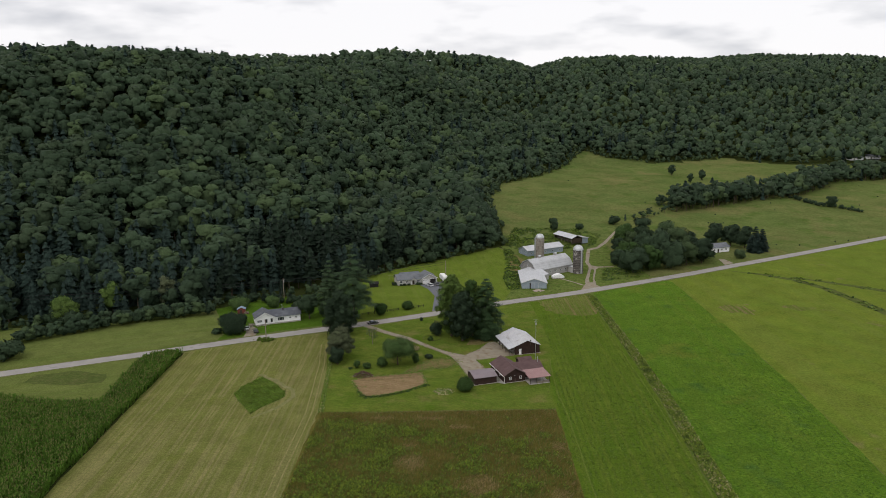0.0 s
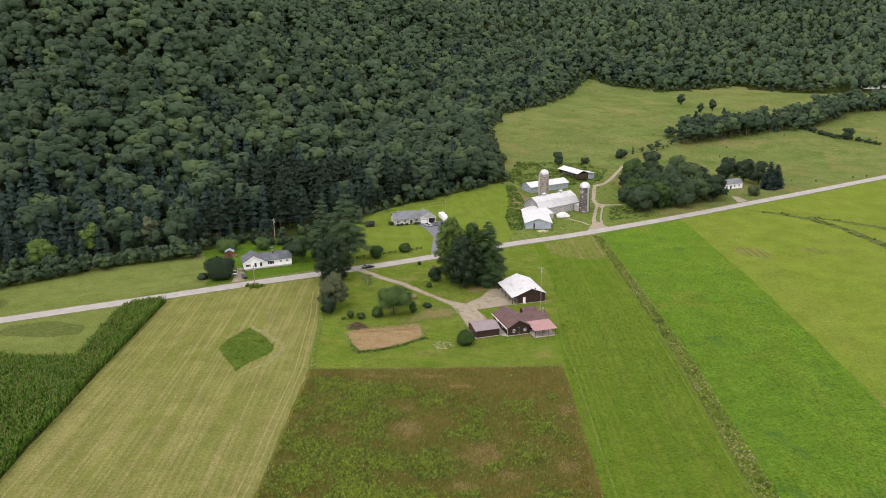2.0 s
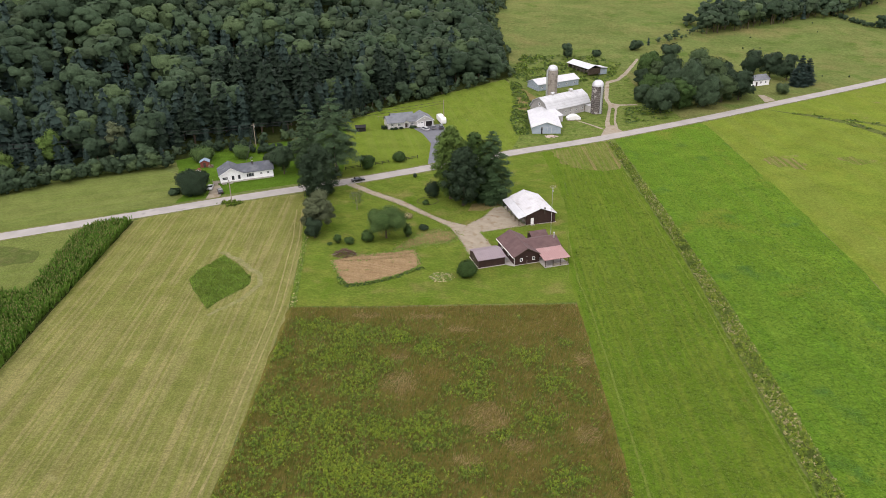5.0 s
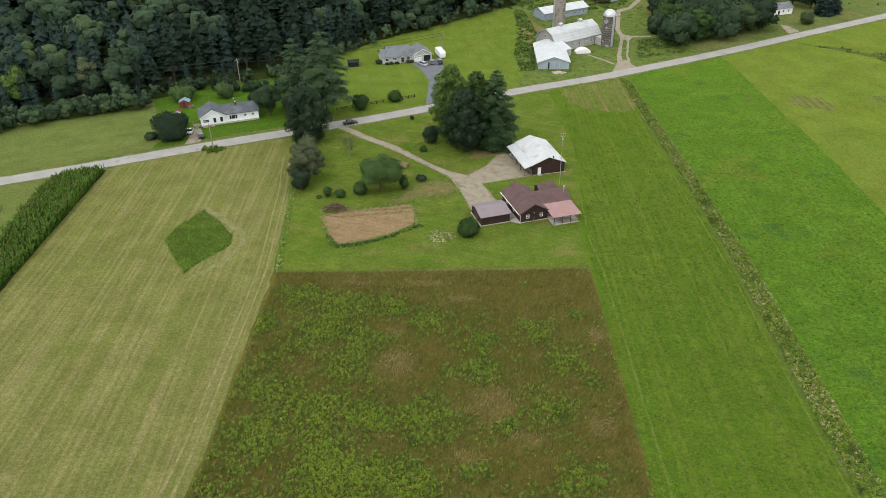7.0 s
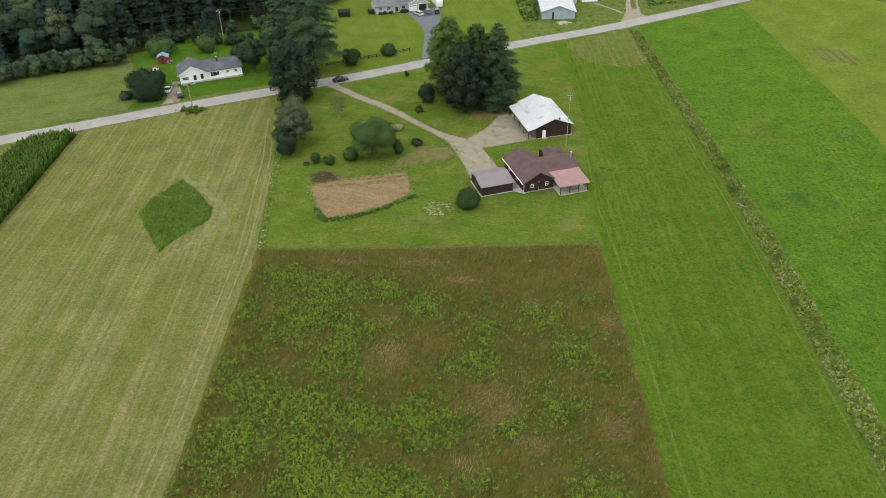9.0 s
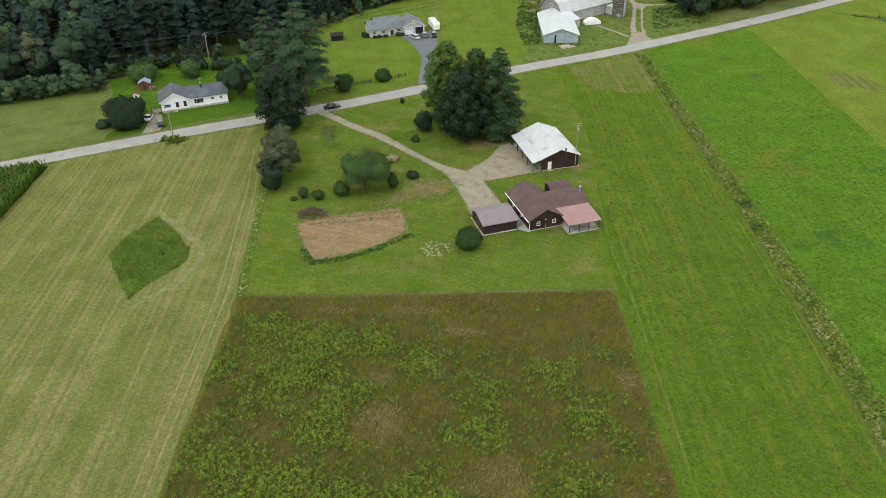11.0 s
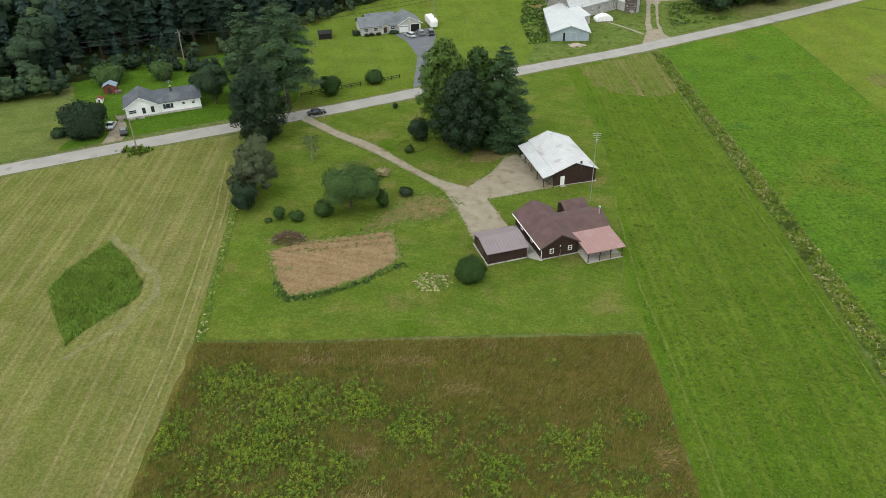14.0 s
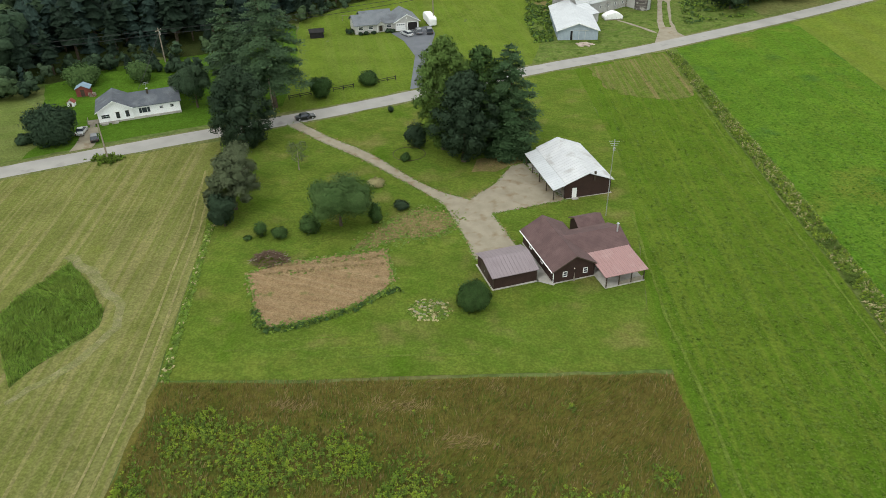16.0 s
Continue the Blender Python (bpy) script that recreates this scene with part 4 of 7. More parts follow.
def plant_wood(name, label, sites, scale, species, count, size, seed, lumps=7, trunks=False, skin=(7, (3, 48, 88, 125), 0.92)):
    """One mesh of many trees. sites (n,2), scale (n,) heights, species (n,) index into SPECIES."""
    rnd = np.random.RandomState(seed)
    wide, tall = templates(rnd, 7, count, size, lumps, False, skin), templates(rnd, 4, count, size, lumps, True, skin)
    ground_z = height(sites[:, 0], sites[:, 1])
    quads, idx, softs = [], [], []
    pick = rnd.randint(0, 28, len(sites))
    for kind in range(11):
        pool = wide[kind] if kind < 7 else tall[kind - 7]
        cone = (species == 4) | (species == 6)
        m = ~cone & (pick % 7 == kind) if kind < 7 else (species == (4 if kind < 9 else 6)) & (pick % 2 == (kind - 7) % 2)
        if not m.any():
            continue
        a = rnd.rand(m.sum()) * 2 * math.pi
        h = scale[m]
        girth = h * (rnd.uniform(1.0, 1.32, m.sum()) if kind < 7 else rnd.uniform(0.9, 1.25, m.sum()))
        c, s = np.cos(a) * girth, np.sin(a) * girth
        body, soft = pool[None, :, :4], pool[None, :, 4:]
        x = body[..., 0] * c[:, None, None] - body[..., 1] * s[:, None, None] + sites[m, 0][:, None, None]
        y = body[..., 0] * s[:, None, None] + body[..., 1] * c[:, None, None] + sites[m, 1][:, None, None]
        z = body[..., 2] * h[:, None, None] + ground_z[m][:, None, None] - 0.3
        quads.append(np.stack([x, y, z], -1).reshape(-1, 4, 3))
        ca, sa = np.cos(a)[:, None, None], np.sin(a)[:, None, None]
        softs.append(np.stack([soft[..., 0] * ca - soft[..., 1] * sa, soft[..., 0] * sa + soft[..., 1] * ca, soft[..., 2] + 0 * ca], -1).reshape(-1, 3))
        idx.append(np.repeat(species[m], len(pool)))
        if trunks:
            for (px, py), pz, hh in zip(sites[m], ground_z[m], h):
                w = 0.012 * hh + 0.04
                b = [(px - w, py - w), (px + w, py - w), (px + w, py + w), (px - w, py + w)]
                for i in range(4):
                    (ax, ay), (bx, by) = b[i], b[(i + 1) % 4]
                    quads.append(np.array([[(ax, ay, pz - 0.4), (bx, by, pz - 0.4), (bx, by, pz + hh * 0.5), (ax, ay, pz + hh * 0.5)]]))
                    idx.append(np.array([5])); softs.append(np.repeat([[by - ay, ax - bx, 0.0]], 4, 0) / (2 * w))
    q, i = np.concatenate(quads), np.concatenate(idx)
    ob = poly_mesh(name, q.reshape(-1, 3), np.arange(len(q) * 4).reshape(-1, 4), [M[k] for k in SPECIES], i, None, np.concatenate(softs))
    return tagged(ob, label, "woods", kind="stuff")


def scatter(rnd, x0, x1, y0, y1, gap):
    xs, ys = np.arange(x0, x1, gap), np.arange(y0, y1, gap)
    X, Y = np.meshgrid(xs, ys)
    X = X + (np.arange(len(ys)) % 2)[:, None] * gap * 0.5
    p = np.stack([X.ravel(), Y.ravel()], 1)
    return p + rnd.uniform(-0.42, 0.42, p.shape) * gap


def kinds_for(rnd, p, cone_share=0.12):
    """Species in loose drifts; extra dark leaves at the left imitate cloud shadow."""
    f = np.sin(p[:, 0] / 47 + 2 * np.sin(p[:, 1] / 83)) + np.cos(p[:, 1] / 59 - p[:, 0] / 131)
    u = rnd.rand(len(p))
    k = np.where(u < 0.42, 0, np.where(u < 0.68, 1, np.where(u < 0.82, 2, 3)))
    k = np.where((f < -0.7) & (u < 0.6), 1, k)
    # darker greens on the left slope stand in for a cloud's shadow
    k = np.where((p[:, 0] < -190) & (p[:, 0] / np.maximum(p[:, 1], 60) < -0.3) & (u > 0.25) & (u < 0.7), 1, k)
    return np.where(rnd.rand(len(p)) < cone_share * (1 + 1.5 * (f > 0.6)), 4, k)


def edge_gap(p):
    """Distance past the front of the woods, roughly: metres to the nearest edge segment."""
    best = np.full(len(p), 1e9)
    for (ax, ay), (bx, by) in zip(WOODS[2:26], WOODS[3:27]):
        dx, dy = bx - ax, by - ay
        t = np.clip(((p[:, 0] - ax) * dx + (p[:, 1] - ay) * dy) / (dx * dx + dy * dy), 0, 1)
        best = np.minimum(best, np.hypot(p[:, 0] - ax - t * dx, p[:, 1] - ay - t * dy))
    return best


def wooded(p, lo, hi):
    d = np.hypot(p[:, 0] - 4, p[:, 1] - 20)
    b = p[:, 0] / np.maximum(p[:, 1], 40)
    crest = (p[:, 1] - np.interp(p[:, 0], FOOT_X, FOOT_Y)) < np.interp(b, CREST_B, CREST_D) * 1.12 + 40
    return p[(d >= lo) & (d < hi) & (np.abs(b) < 0.74) & crest & inside(p[:, 0], p[:, 1], WOODS)]


rnd = np.random.RandomState(11)
near = wooded(scatter(rnd, -520, 120, 180, 520, 6.6), 0, 480)
gap = edge_gap(near)
near_h = rnd.uniform(11.0, 21.5, len(near)) * np.interp(gap, (0, 6, 22), (0.38, 0.7, 1.0))
kn = kinds_for(rnd, near, 0.3)
# conifers behind the houses; their darkest needles stand in for dense shade
pines = (near[:, 0] > -125) & (near[:, 0] < -40) & (near[:, 1] < 405) & (rnd.rand(len(near)) < 0.62)
kn = np.where(pines, 6, kn)
near_h = np.where(pines & (gap > 6), near_h * 1.25, near_h)
# dark leaves along the edge stand in for shadow among the trees
kn = np.where((gap < 15) & (kn < 4) & (rnd.rand(len(near)) < 0.5), 1, kn)
rim = (gap < 15) & (near[:, 0] > -200) & (near[:, 0] < 20) & (near[:, 1] < 450)
plant_wood("near_woods", "dense green mixed woods on the hillside foot", near[~rim], near_h[~rim], kn[~rim], 120, 0.06, 21, 8, trunks=True)
plant_wood("woods_edge", "leafy and pine trees at the edge of the woods", near[rim], near_h[rim], kn[rim], 700, 0.036, 28, 12, trunks=True)
mid = wooded(scatter(rnd, -800, 600, 180, 900, 8.0), 480, 850)
mid_h = rnd.uniform(10.5, 19.5, len(mid)) * np.interp(edge_gap(mid), (0, 8, 25), (0.45, 0.75, 1.0))
plant_wood("hill_woods", "dense green hillside woods", mid, mid_h, kinds_for(rnd, mid, 0.09), 24, 0.085, 22, 5, skin=(6, (3, 48, 88, 125), 0.92))
far = wooded(scatter(rnd, -1300, 1700, 180, 1900, 11.0), 850, 2300)
far_h = rnd.uniform(13.5, 20.5, len(far))
plant_wood("far_woods", "distant green woods up to the ridge", far, far_h, kinds_for(rnd, far, 0.02), 8, 0.13, 23, 2, skin=(6, (3, 60, 112), 0.95))

# low bushes along the foot of the woods
fringe = []
for (ax, ay), (bx, by) in zip(WOODS[2:22], WOODS[3:23]):
    n = int(math.hypot(bx - ax, by - ay) / 2.6)
    fringe += [(ax + (bx - ax) * i / n, ay + (by - ay) * i / n) for i in range(n)]
fringe = np.array(fringe) + rnd.randn(len(fringe), 2) * 1.8
plant_wood("woods_fringe", "low bushes fringing the woods", fringe, rnd.uniform(2.5, 6.0, len(fringe)), np.where(rnd.rand(len(fringe)) < 0.5, 0, np.where(rnd.rand(len(fringe)) < 0.5, 2, 3)), 70, 0.1, 24, 3, skin=(6, (3, 60, 112), 0.9))

# long hedge in front of the woods, and the low hedge on the far side of the pasture
def hedge(name, label, line, gap, low, high, wide, seed, kinds):
    r = np.random.RandomState(seed)
    pts = []
    for (ax, ay), (bx, by) in zip(line, line[1:]):
        n = max(1, int(math.hypot(bx - ax, by - ay) / gap))
        pts += [(ax + (bx - ax) * i / n, ay + (by - ay) * i / n) for i in range(n) for _ in range(2)]
    pts = np.array(pts) + r.randn(len(pts), 2) * wide
    plant_wood(name, label, pts, r.uniform(low, high, len(pts)), r.choice(kinds, len(pts)), 260, 0.075, seed, 7)


hedge("long_hedge", "long rounded hedge of green bushes before the woods", [(-178, 262), (-166, 271), (-155.5, 280), (-147, 287), (-137, 293), (-126, 298.5), (-115, 303)], 2.4, 4.2, 6.8, 0.9, 29, (0, 1, 2, 0))
hedge("lawn_undergrowth", "dark undergrowth between the lawn and the woods", [(-114.0, 320.0), (-106.2, 319.0), (-98.5, 319.5), (-90.5, 319.1), (-82.5, 318.6), (-75.2, 319.2)], 2.2, 2.5, 5.2, 1.3, 33, (1, 1, 6))
hedge("pasture_hedge", "low dark hedge crossing the far pasture", [(243, 612), (253, 584), (266, 578), (277, 562)], 2.2, 2.0, 4.0, 0.7, 30, (1, 0))

# hedgerow across the pasture
HEDGE = [(99, 513), (133, 544), (169, 567), (208, 594), (244, 614), (275, 645), (305, 683), (367, 713), (520, 790), (700, 862)]
row = []
for (ax, ay), (bx, by) in zip(HEDGE, HEDGE[1:]):
    n = int(math.hypot(bx - ax, by - ay) / 4.2)
    for i in range(n):
        x, y = ax + (bx - ax) * i / n, ay + (by - ay) * i / n
        depth = 6 if x < 135 else 26
        for j in range(1 if x < 135 else 4):
            row.append((x + rnd.randn() * 1.5 - 0.5 * depth * j / 4, y + rnd.randn() * 1.5 + depth * j / 4))
row = np.array(row)
row_h = np.where(row[:, 0] < 135, rnd.uniform(2.5, 9, len(row)), rnd.uniform(4.5, 17, len(row)))
plant_wood("hedgerow_trees", "tall dark green hedgerow of trees across the pasture", row, row_h, kinds_for(rnd, row, 0.05), 60, 0.085, 25, 5, trunks=True, skin=(6, (3, 60, 112), 0.9))
dots = np.column_stack([60 + 270 * rnd.rand(46) ** 0.6, 440 + 300 * rnd.rand(46) ** 1.3])
dots = dots[~inside(dots[:, 0], dots[:, 1], WOODS)]
plant_wood("pasture_bushes", "scattered small bushes in the pasture", dots, rnd.uniform(0.6, 1.5, len(dots)), np.full(len(dots), 1), 30, 0.2, 26, 3)

# trees that stand alone
G1 = "trees between road and garage"
tree((-7.6, 267.0), 19.0, 6.0, "dark leafy maple tree beside the gravel drive", "egg", "leaf_dark", 17000, 0.29, 0.09, 31, 18, 0.5, group=G1)
tree((-12.0, 272.6), 23.6, 6.2, "tall light green maple near the road", "egg", "leaf_apple", 17000, 0.3, 0.09, 32, 18, 0.42, group=G1)
tree((-4.2, 273.0), 22.0, 5.6, "dark leafy maple tree behind the garage yard", "egg", "leaf_near", 12000, 0.33, 0.08, 33, 14, 0.45, group=G1)
tree((1.4, 271.4), 22.5, 8.2, "broad dark green pine tree beside the garage", "cone", "leaf_pine", 24000, 0.33, 0.04, 34, thick=0.42, group=G1, whorls=17, loose=0.605)
tree((-55.2, 274.4), 16.4, 6.9, "dense dark green tree at the roadside", "egg", "leaf_dark", 17500, 0.28, 0.0, 35, 18, 0.4)
tree((-53.6, 295.0), 27.0, 12.2, "tall spreading white pine behind the road", "cone", "leaf_spray", 21000, 0.34, 0.26, 36, thick=0.5, whorls=10, loose=0.8)
tree((-65.0, 302.0), 23.0, 8.0, "tall dark pine beside the woods", "cone", "leaf_spray", 12920, 0.43, 0.05, 37, thick=0.42, whorls=13, loose=0.8)
tree((-49.4, 246.8), 10.6, 5.2, "grey-green willow-like tree at the field edge", "airy", "leaf_grey", 10982, 0.27, 0.05, 38, 12, 0.3)
tree((-49.6, 240.8), 6.0, 2.9, "dark bushy tree at the field edge", "broad", "leaf_dark", 4845, 0.24, 0.0, 39, 9, 0.2)
tree((-52.0, 256.0), 8.4, 4.2, "grey-green tree at the field edge", "broad", "leaf_grey", 6460, 0.27, 0.05, 40, 10, 0.25)
tree((-28.8, 241.4), 9.4, 5.5, "spreading apple tree on the lawn", "broad", "leaf_orchard", 11500, 0.22, 0.1, 41, 15, 0.26)
tree((-40.9, 262.6), 6.2, 2.5, "thin half-bare young tree on the lawn", "thin", "leaf_grey", 620, 0.17, 0.35, 42, 8, 0.13, bark="pale_bark")
shrub((-33.8, 238.9), 3.6, 1.8, "dark green bush under the apple tree", "leaf_near", 2584, 0.18, 51)
shrub((-22.7, 242.4), 4.0, 1.25, "upright leafy shrub beside the apple tree", "leaf_near", 1938, 0.17, 52)
shrub((-42.2, 237.6), 2.8, 1.15, "young upright leafy shrub", "leaf_near", 1356, 0.15, 53)
shrub((-38.8, 237.2), 2.0, 1.45, "clipped round bush on the lawn", "leaf_near", 1679, 0.15, 54)
shrub((-44.3, 236.5), 0.7, 0.75, "low green plant on the lawn", "leaf_near", 387, 0.13, 55)
shrub((-24.4, 256.2), 1.5, 1.7, "pale variegated low bush on the lawn", "pale_straw", 1100, 0.15, 72)
shrub((-18.6, 247.6), 1.5, 1.5, "low bush beside the gravel drive", "leaf_olive", 1356, 0.15, 56)
shrub((-18.0, 274.0), 5.2, 2.6, "dark bush near the maples", "leaf_dark", 3553, 0.21, 57)
shrub((-19.7, 267.2), 1.5, 1.1, "small round bush in a ringed bed", "leaf_near", 1033, 0.14, 58)
shrub((-4.8, 218.6), 4.3, 2.6, "large dense round bush beside the brown shed", "leaf_near", 8398, 0.16, 59)
shrub((-25.5, 292.2), 1.6, 0.7, "small leafy sapling on the lawn", "leaf_olive", 516, 0.14, 60)
shrub((-98.2, 275.5), 7.6, 5.4, "large dense dark bush beside the white house", "leaf_dark", 9690, 0.27, 61)
shrub((-104.6, 274.5), 1.8, 1.9, "low wild bush along the road", "leaf_mid", 2907, 0.24, 62)
tree((-72.6, 294.8), 10.5, 4.0, "leafy tree behind the white house", "broad", "leaf_mid", 5814, 0.32, 0.08, 63, 10)
tree((-79.0, 303.5), 6.0, 3.4, "low leafy tree behind the white house", "broad", "leaf_olive", 3876, 0.27, 0.05, 64, 9)
shrub((-107.5, 309.5), 5.4, 4.6, "light green bush by the red shed", "leaf_orchard", 4199, 0.27, 65)
shrub((-93.2, 312.0), 5.2, 3.2, "round green bush behind the white house", "leaf_orchard", 2907, 0.27, 66)
shrub((-71.2, 315.0), 6.0, 3.4, "light green bush at the woods edge", "leaf_orchard", 2907, 0.27, 67)
shrub((-43.6, 301.6), 4.6, 2.8, "round dark bush along the rail fence", "leaf_near", 4199, 0.21, 68, group="bushes along the fence")
shrub((-33.1, 309.6), 3.6, 2.5, "round dark bush along the rail fence", "leaf_near", 3553, 0.21, 69, group="bushes along the fence")
tree((-23.4, 404.8), 9.6, 2.6, "dense columnar cypress at the woods edge", "broad", "leaf_dark", 4522, 0.27, 0.02, 70, 9)
shrub((-30.2, 396.0), 6.0, 3.7, "round tree-like bush behind the lawn", "leaf_mid", 3876, 0.27, 71)
for i, (x, y, h, r) in enumerate([(75.5, 377, 13.5, 7.2), (86, 385, 12.5, 6.2), (97, 388, 14.5, 7.0), (107, 396, 13, 6.5), (116, 400, 13.5, 6.6), (119.5, 409, 11.0, 4.8), (79, 392, 13, 6.4), (92, 402, 18.5, 7.4), (105, 410, 18, 7.2), (114, 416, 13.5, 6.0), (88, 415, 14, 5.5), (76, 408, 11, 4.6), (71, 396, 8, 4.2), (84, 432, 12, 4.2), (76, 428, 8.5, 3.6), (99, 420, 13, 5.4), (81, 437, 15, 6.0), (93, 446, 17, 6.5), (104, 430, 18, 7.0)]):
    tree((x, y), h, r, "leafy green tree in the grove by the barns", "broad", ("leaf_mid", "leaf_near", "leaf_mid", "leaf_light", "leaf_dark")[i % 5], 2600, 0.58, 0.02, 80 + i, 14, group="grove by the barns")
for i, (x, y, h, r) in enumerate([(135.5, 449, 11, 4.6), (146, 448, 13, 5.6), (152, 441, 12.5, 5.4), (141, 458, 12, 5.0)]):
    tree((x, y), h, r, "dark leafy tree behind the far white house", "broad", "leaf_dark", 2040, 0.61, 0.05, 100 + i, 10, group="trees round the far house")
tree((153.5, 428.5), 14.5, 5.8, "dark spruce beside the far white house", "cone", "leaf_blue", 3060, 0.68, 0.03, 106, group="trees round the far house")
tree((158.5, 432.0), 12.5, 5.2, "dark spruce beside the far white house", "cone", "leaf_blue", 2550, 0.68, 0.03, 107, group="trees round the far house")
shrub((140.0, 412.2), 5.0, 3.2, "round light green bush by the far house", "leaf_light", 1190, 0.38, 108)
for i, (x, y, h, r) in enumerate([(43, 478, 8.5, 3.2), (85, 500, 5.5, 4.0), (169, 700, 10, 3.6), (176, 660, 8, 2.6), (190, 675, 9, 3.0), (263, 581, 8, 3.4), (60, 482, 4, 2.4)]):
    tree((x, y), h, r, "lone small tree in the pasture", "broad", "leaf_mid", 850, 0.68, 0.05, 110 + i, 8, group="lone pasture trees")
for i, (x, y, h, r) in enumerate([(-170, 244, 7.5, 5.5), (-178, 240, 8, 5), (-166, 281, 6.5, 4.5), (-174, 286, 9, 5)]):
    tree((x, y), h, r, "bushy green tree along the road", "broad", "leaf_mid", 1700, 0.53, 0.0, 120 + i, 9, group="bushy trees at the field")

for x, y, h, r, leaf, seed in ((-173, 286, 11.5, 5.4, "leaf_apple", 130), (-160, 300, 14.0, 4.8, "leaf_apple", 131), (-139, 309, 15.0, 4.4, "leaf_grey", 132), (261.5, 581, 9.0, 3.6, "leaf_mid", 133)):
    tree((x, y), h, r, "grey half-bare tree at the woods edge" if leaf == "leaf_grey" else "lone leafy tree in the low hedge" if seed == 133 else "light green leafy tree at the woods edge", "broad", leaf, 3200, 0.34, 0.05, seed, 11)

# ---- low plants ----
def tufts(name, label, pts, tall, wide, materials, pick, blades, seed, lean=0.5):
    """Clumps of upright blades, one mesh of stuff."""
    r = np.random.RandomState(seed)
    n = len(pts)
    base = np.repeat(np.column_stack([pts, height(pts[:, 0], pts[:, 1])]), blades, 0)
    h, w = np.repeat(tall, blades) * r.uniform(0.6, 1.15, n * blades), np.repeat(wide, blades)
    a = r.rand(n * blades) * 2 * math.pi
    out = np.stack([np.cos(a), np.sin(a), np.zeros_like(a)], 1)
    side = np.stack([-np.sin(a), np.cos(a), np.zeros_like(a)], 1)
    p = base + out * (w * r.rand(n * blades) * 0.6)[:, None]
    tip = p + out * (w * lean * r.uniform(0.5, 1.5, n * blades))[:, None]
    tip[:, 2] += h
    s = side * (w * 0.34)[:, None]
    q = np.stack([p - s * 0.7, p + s * 0.7, tip + s, tip - s], 1)
    ob = poly_mesh(name, q.reshape(-1, 3), np.arange(len(q) * 4).reshape(-1, 4), [M[m] for m in materials], np.repeat(pick, blades))
    return tagged(ob, label, "plants", kind="stuff")


def leafy(name, label, pts, radius, tall, n, size, materials, pick, seed):
    """Low leafy clumps: small leaves that mostly face up, one mesh of stuff."""
    r = np.random.RandomState(seed)
    m = len(pts)
    base = np.repeat(np.column_stack([pts, height(pts[:, 0], pts[:, 1])]), n, 0)
    a, d = r.rand(m * n) * 2 * math.pi, np.sqrt(r.rand(m * n))
    rad, h = np.repeat(radius, n), np.repeat(tall, n)
    p = base + np.stack([np.cos(a) * d * rad, np.sin(a) * d * rad, h * (0.25 + 0.75 * r.rand(m * n)) * (1 - 0.55 * d * d)], 1)
    normal = np.stack([np.cos(a) * d * 0.6, np.sin(a) * d * 0.6, np.full(m * n, 1.0)], 1) + 0.4 * r.randn(m * n, 3)
    q = quads_at(r, p, normal, size, 1.5)
    q[..., 2] = np.maximum(q[..., 2], 0.06 + base[:, None, 2])
    ob = poly_mesh(name, q.reshape(-1, 3), np.arange(len(q) * 4).reshape(-1, 4), [M[k] for k in materials], np.repeat(pick, n))
    return tagged(ob, label, "plants", kind="stuff")


def inside_points(r, polygon, count):
    xs, ys = [p[0] for p in polygon], [p[1] for p in polygon]
    p = np.column_stack([r.uniform(min(xs), max(xs), count), r.uniform(min(ys), max(ys), count)])
    return p[inside(p[:, 0], p[:, 1], polygon)]


def patchy(p, size, seed):
    return np.array([noise.fractal(Vector((x / size, y / size, seed)), 0.8, 2.0, 3) for x, y in p])


MEADOW = [(-46.2, 200.6), (-10, 202.6), (21.8, 204.6), (22.6, 190), (24.6, 143), (25.5, 122), (-44, 122), (-44, 150)]
r2 = np.random.RandomState(77)


def blades(name, label, pts, length, width, lean, toward, materials, pick, seed, lit=False):
    """Single grass blades, each bent over by lean radians toward an angle; one mesh of stuff."""
    r = np.random.RandomState(seed)
    n = len(pts)
    p = np.column_stack([pts, height(pts[:, 0], pts[:, 1]) + 0.03])
    way = np.stack([np.cos(toward) * np.sin(lean), np.sin(toward) * np.sin(lean), np.cos(lean)], 1)
    face = r.rand(n) * 2 * math.pi
    side = unit_rows(np.cross(way, np.stack([np.cos(face), np.sin(face), 0.3 + 0 * face], 1))) * (width * 0.5)[:, None]
    tip = p + way * length[:, None]
    side = np.where(np.cross(side, way)[:, 2:] < 0, -side, side)
    soft = np.repeat(unit_rows(way * np.array([0.6, 0.6, 0.0]) + np.array([0, 0, 0.9]) + 0.22 * r.randn(n, 3)), 4, 0) if lit else None
    q = np.stack([p - side, p + side, tip + side * 0.45, tip - side * 0.45], 1)
    ob = poly_mesh(name, q.reshape(-1, 3), np.arange(n * 4).reshape(-1, 4), [M[m] for m in materials], pick, None, soft)
    return tagged(ob, label, "plants", kind="stuff")


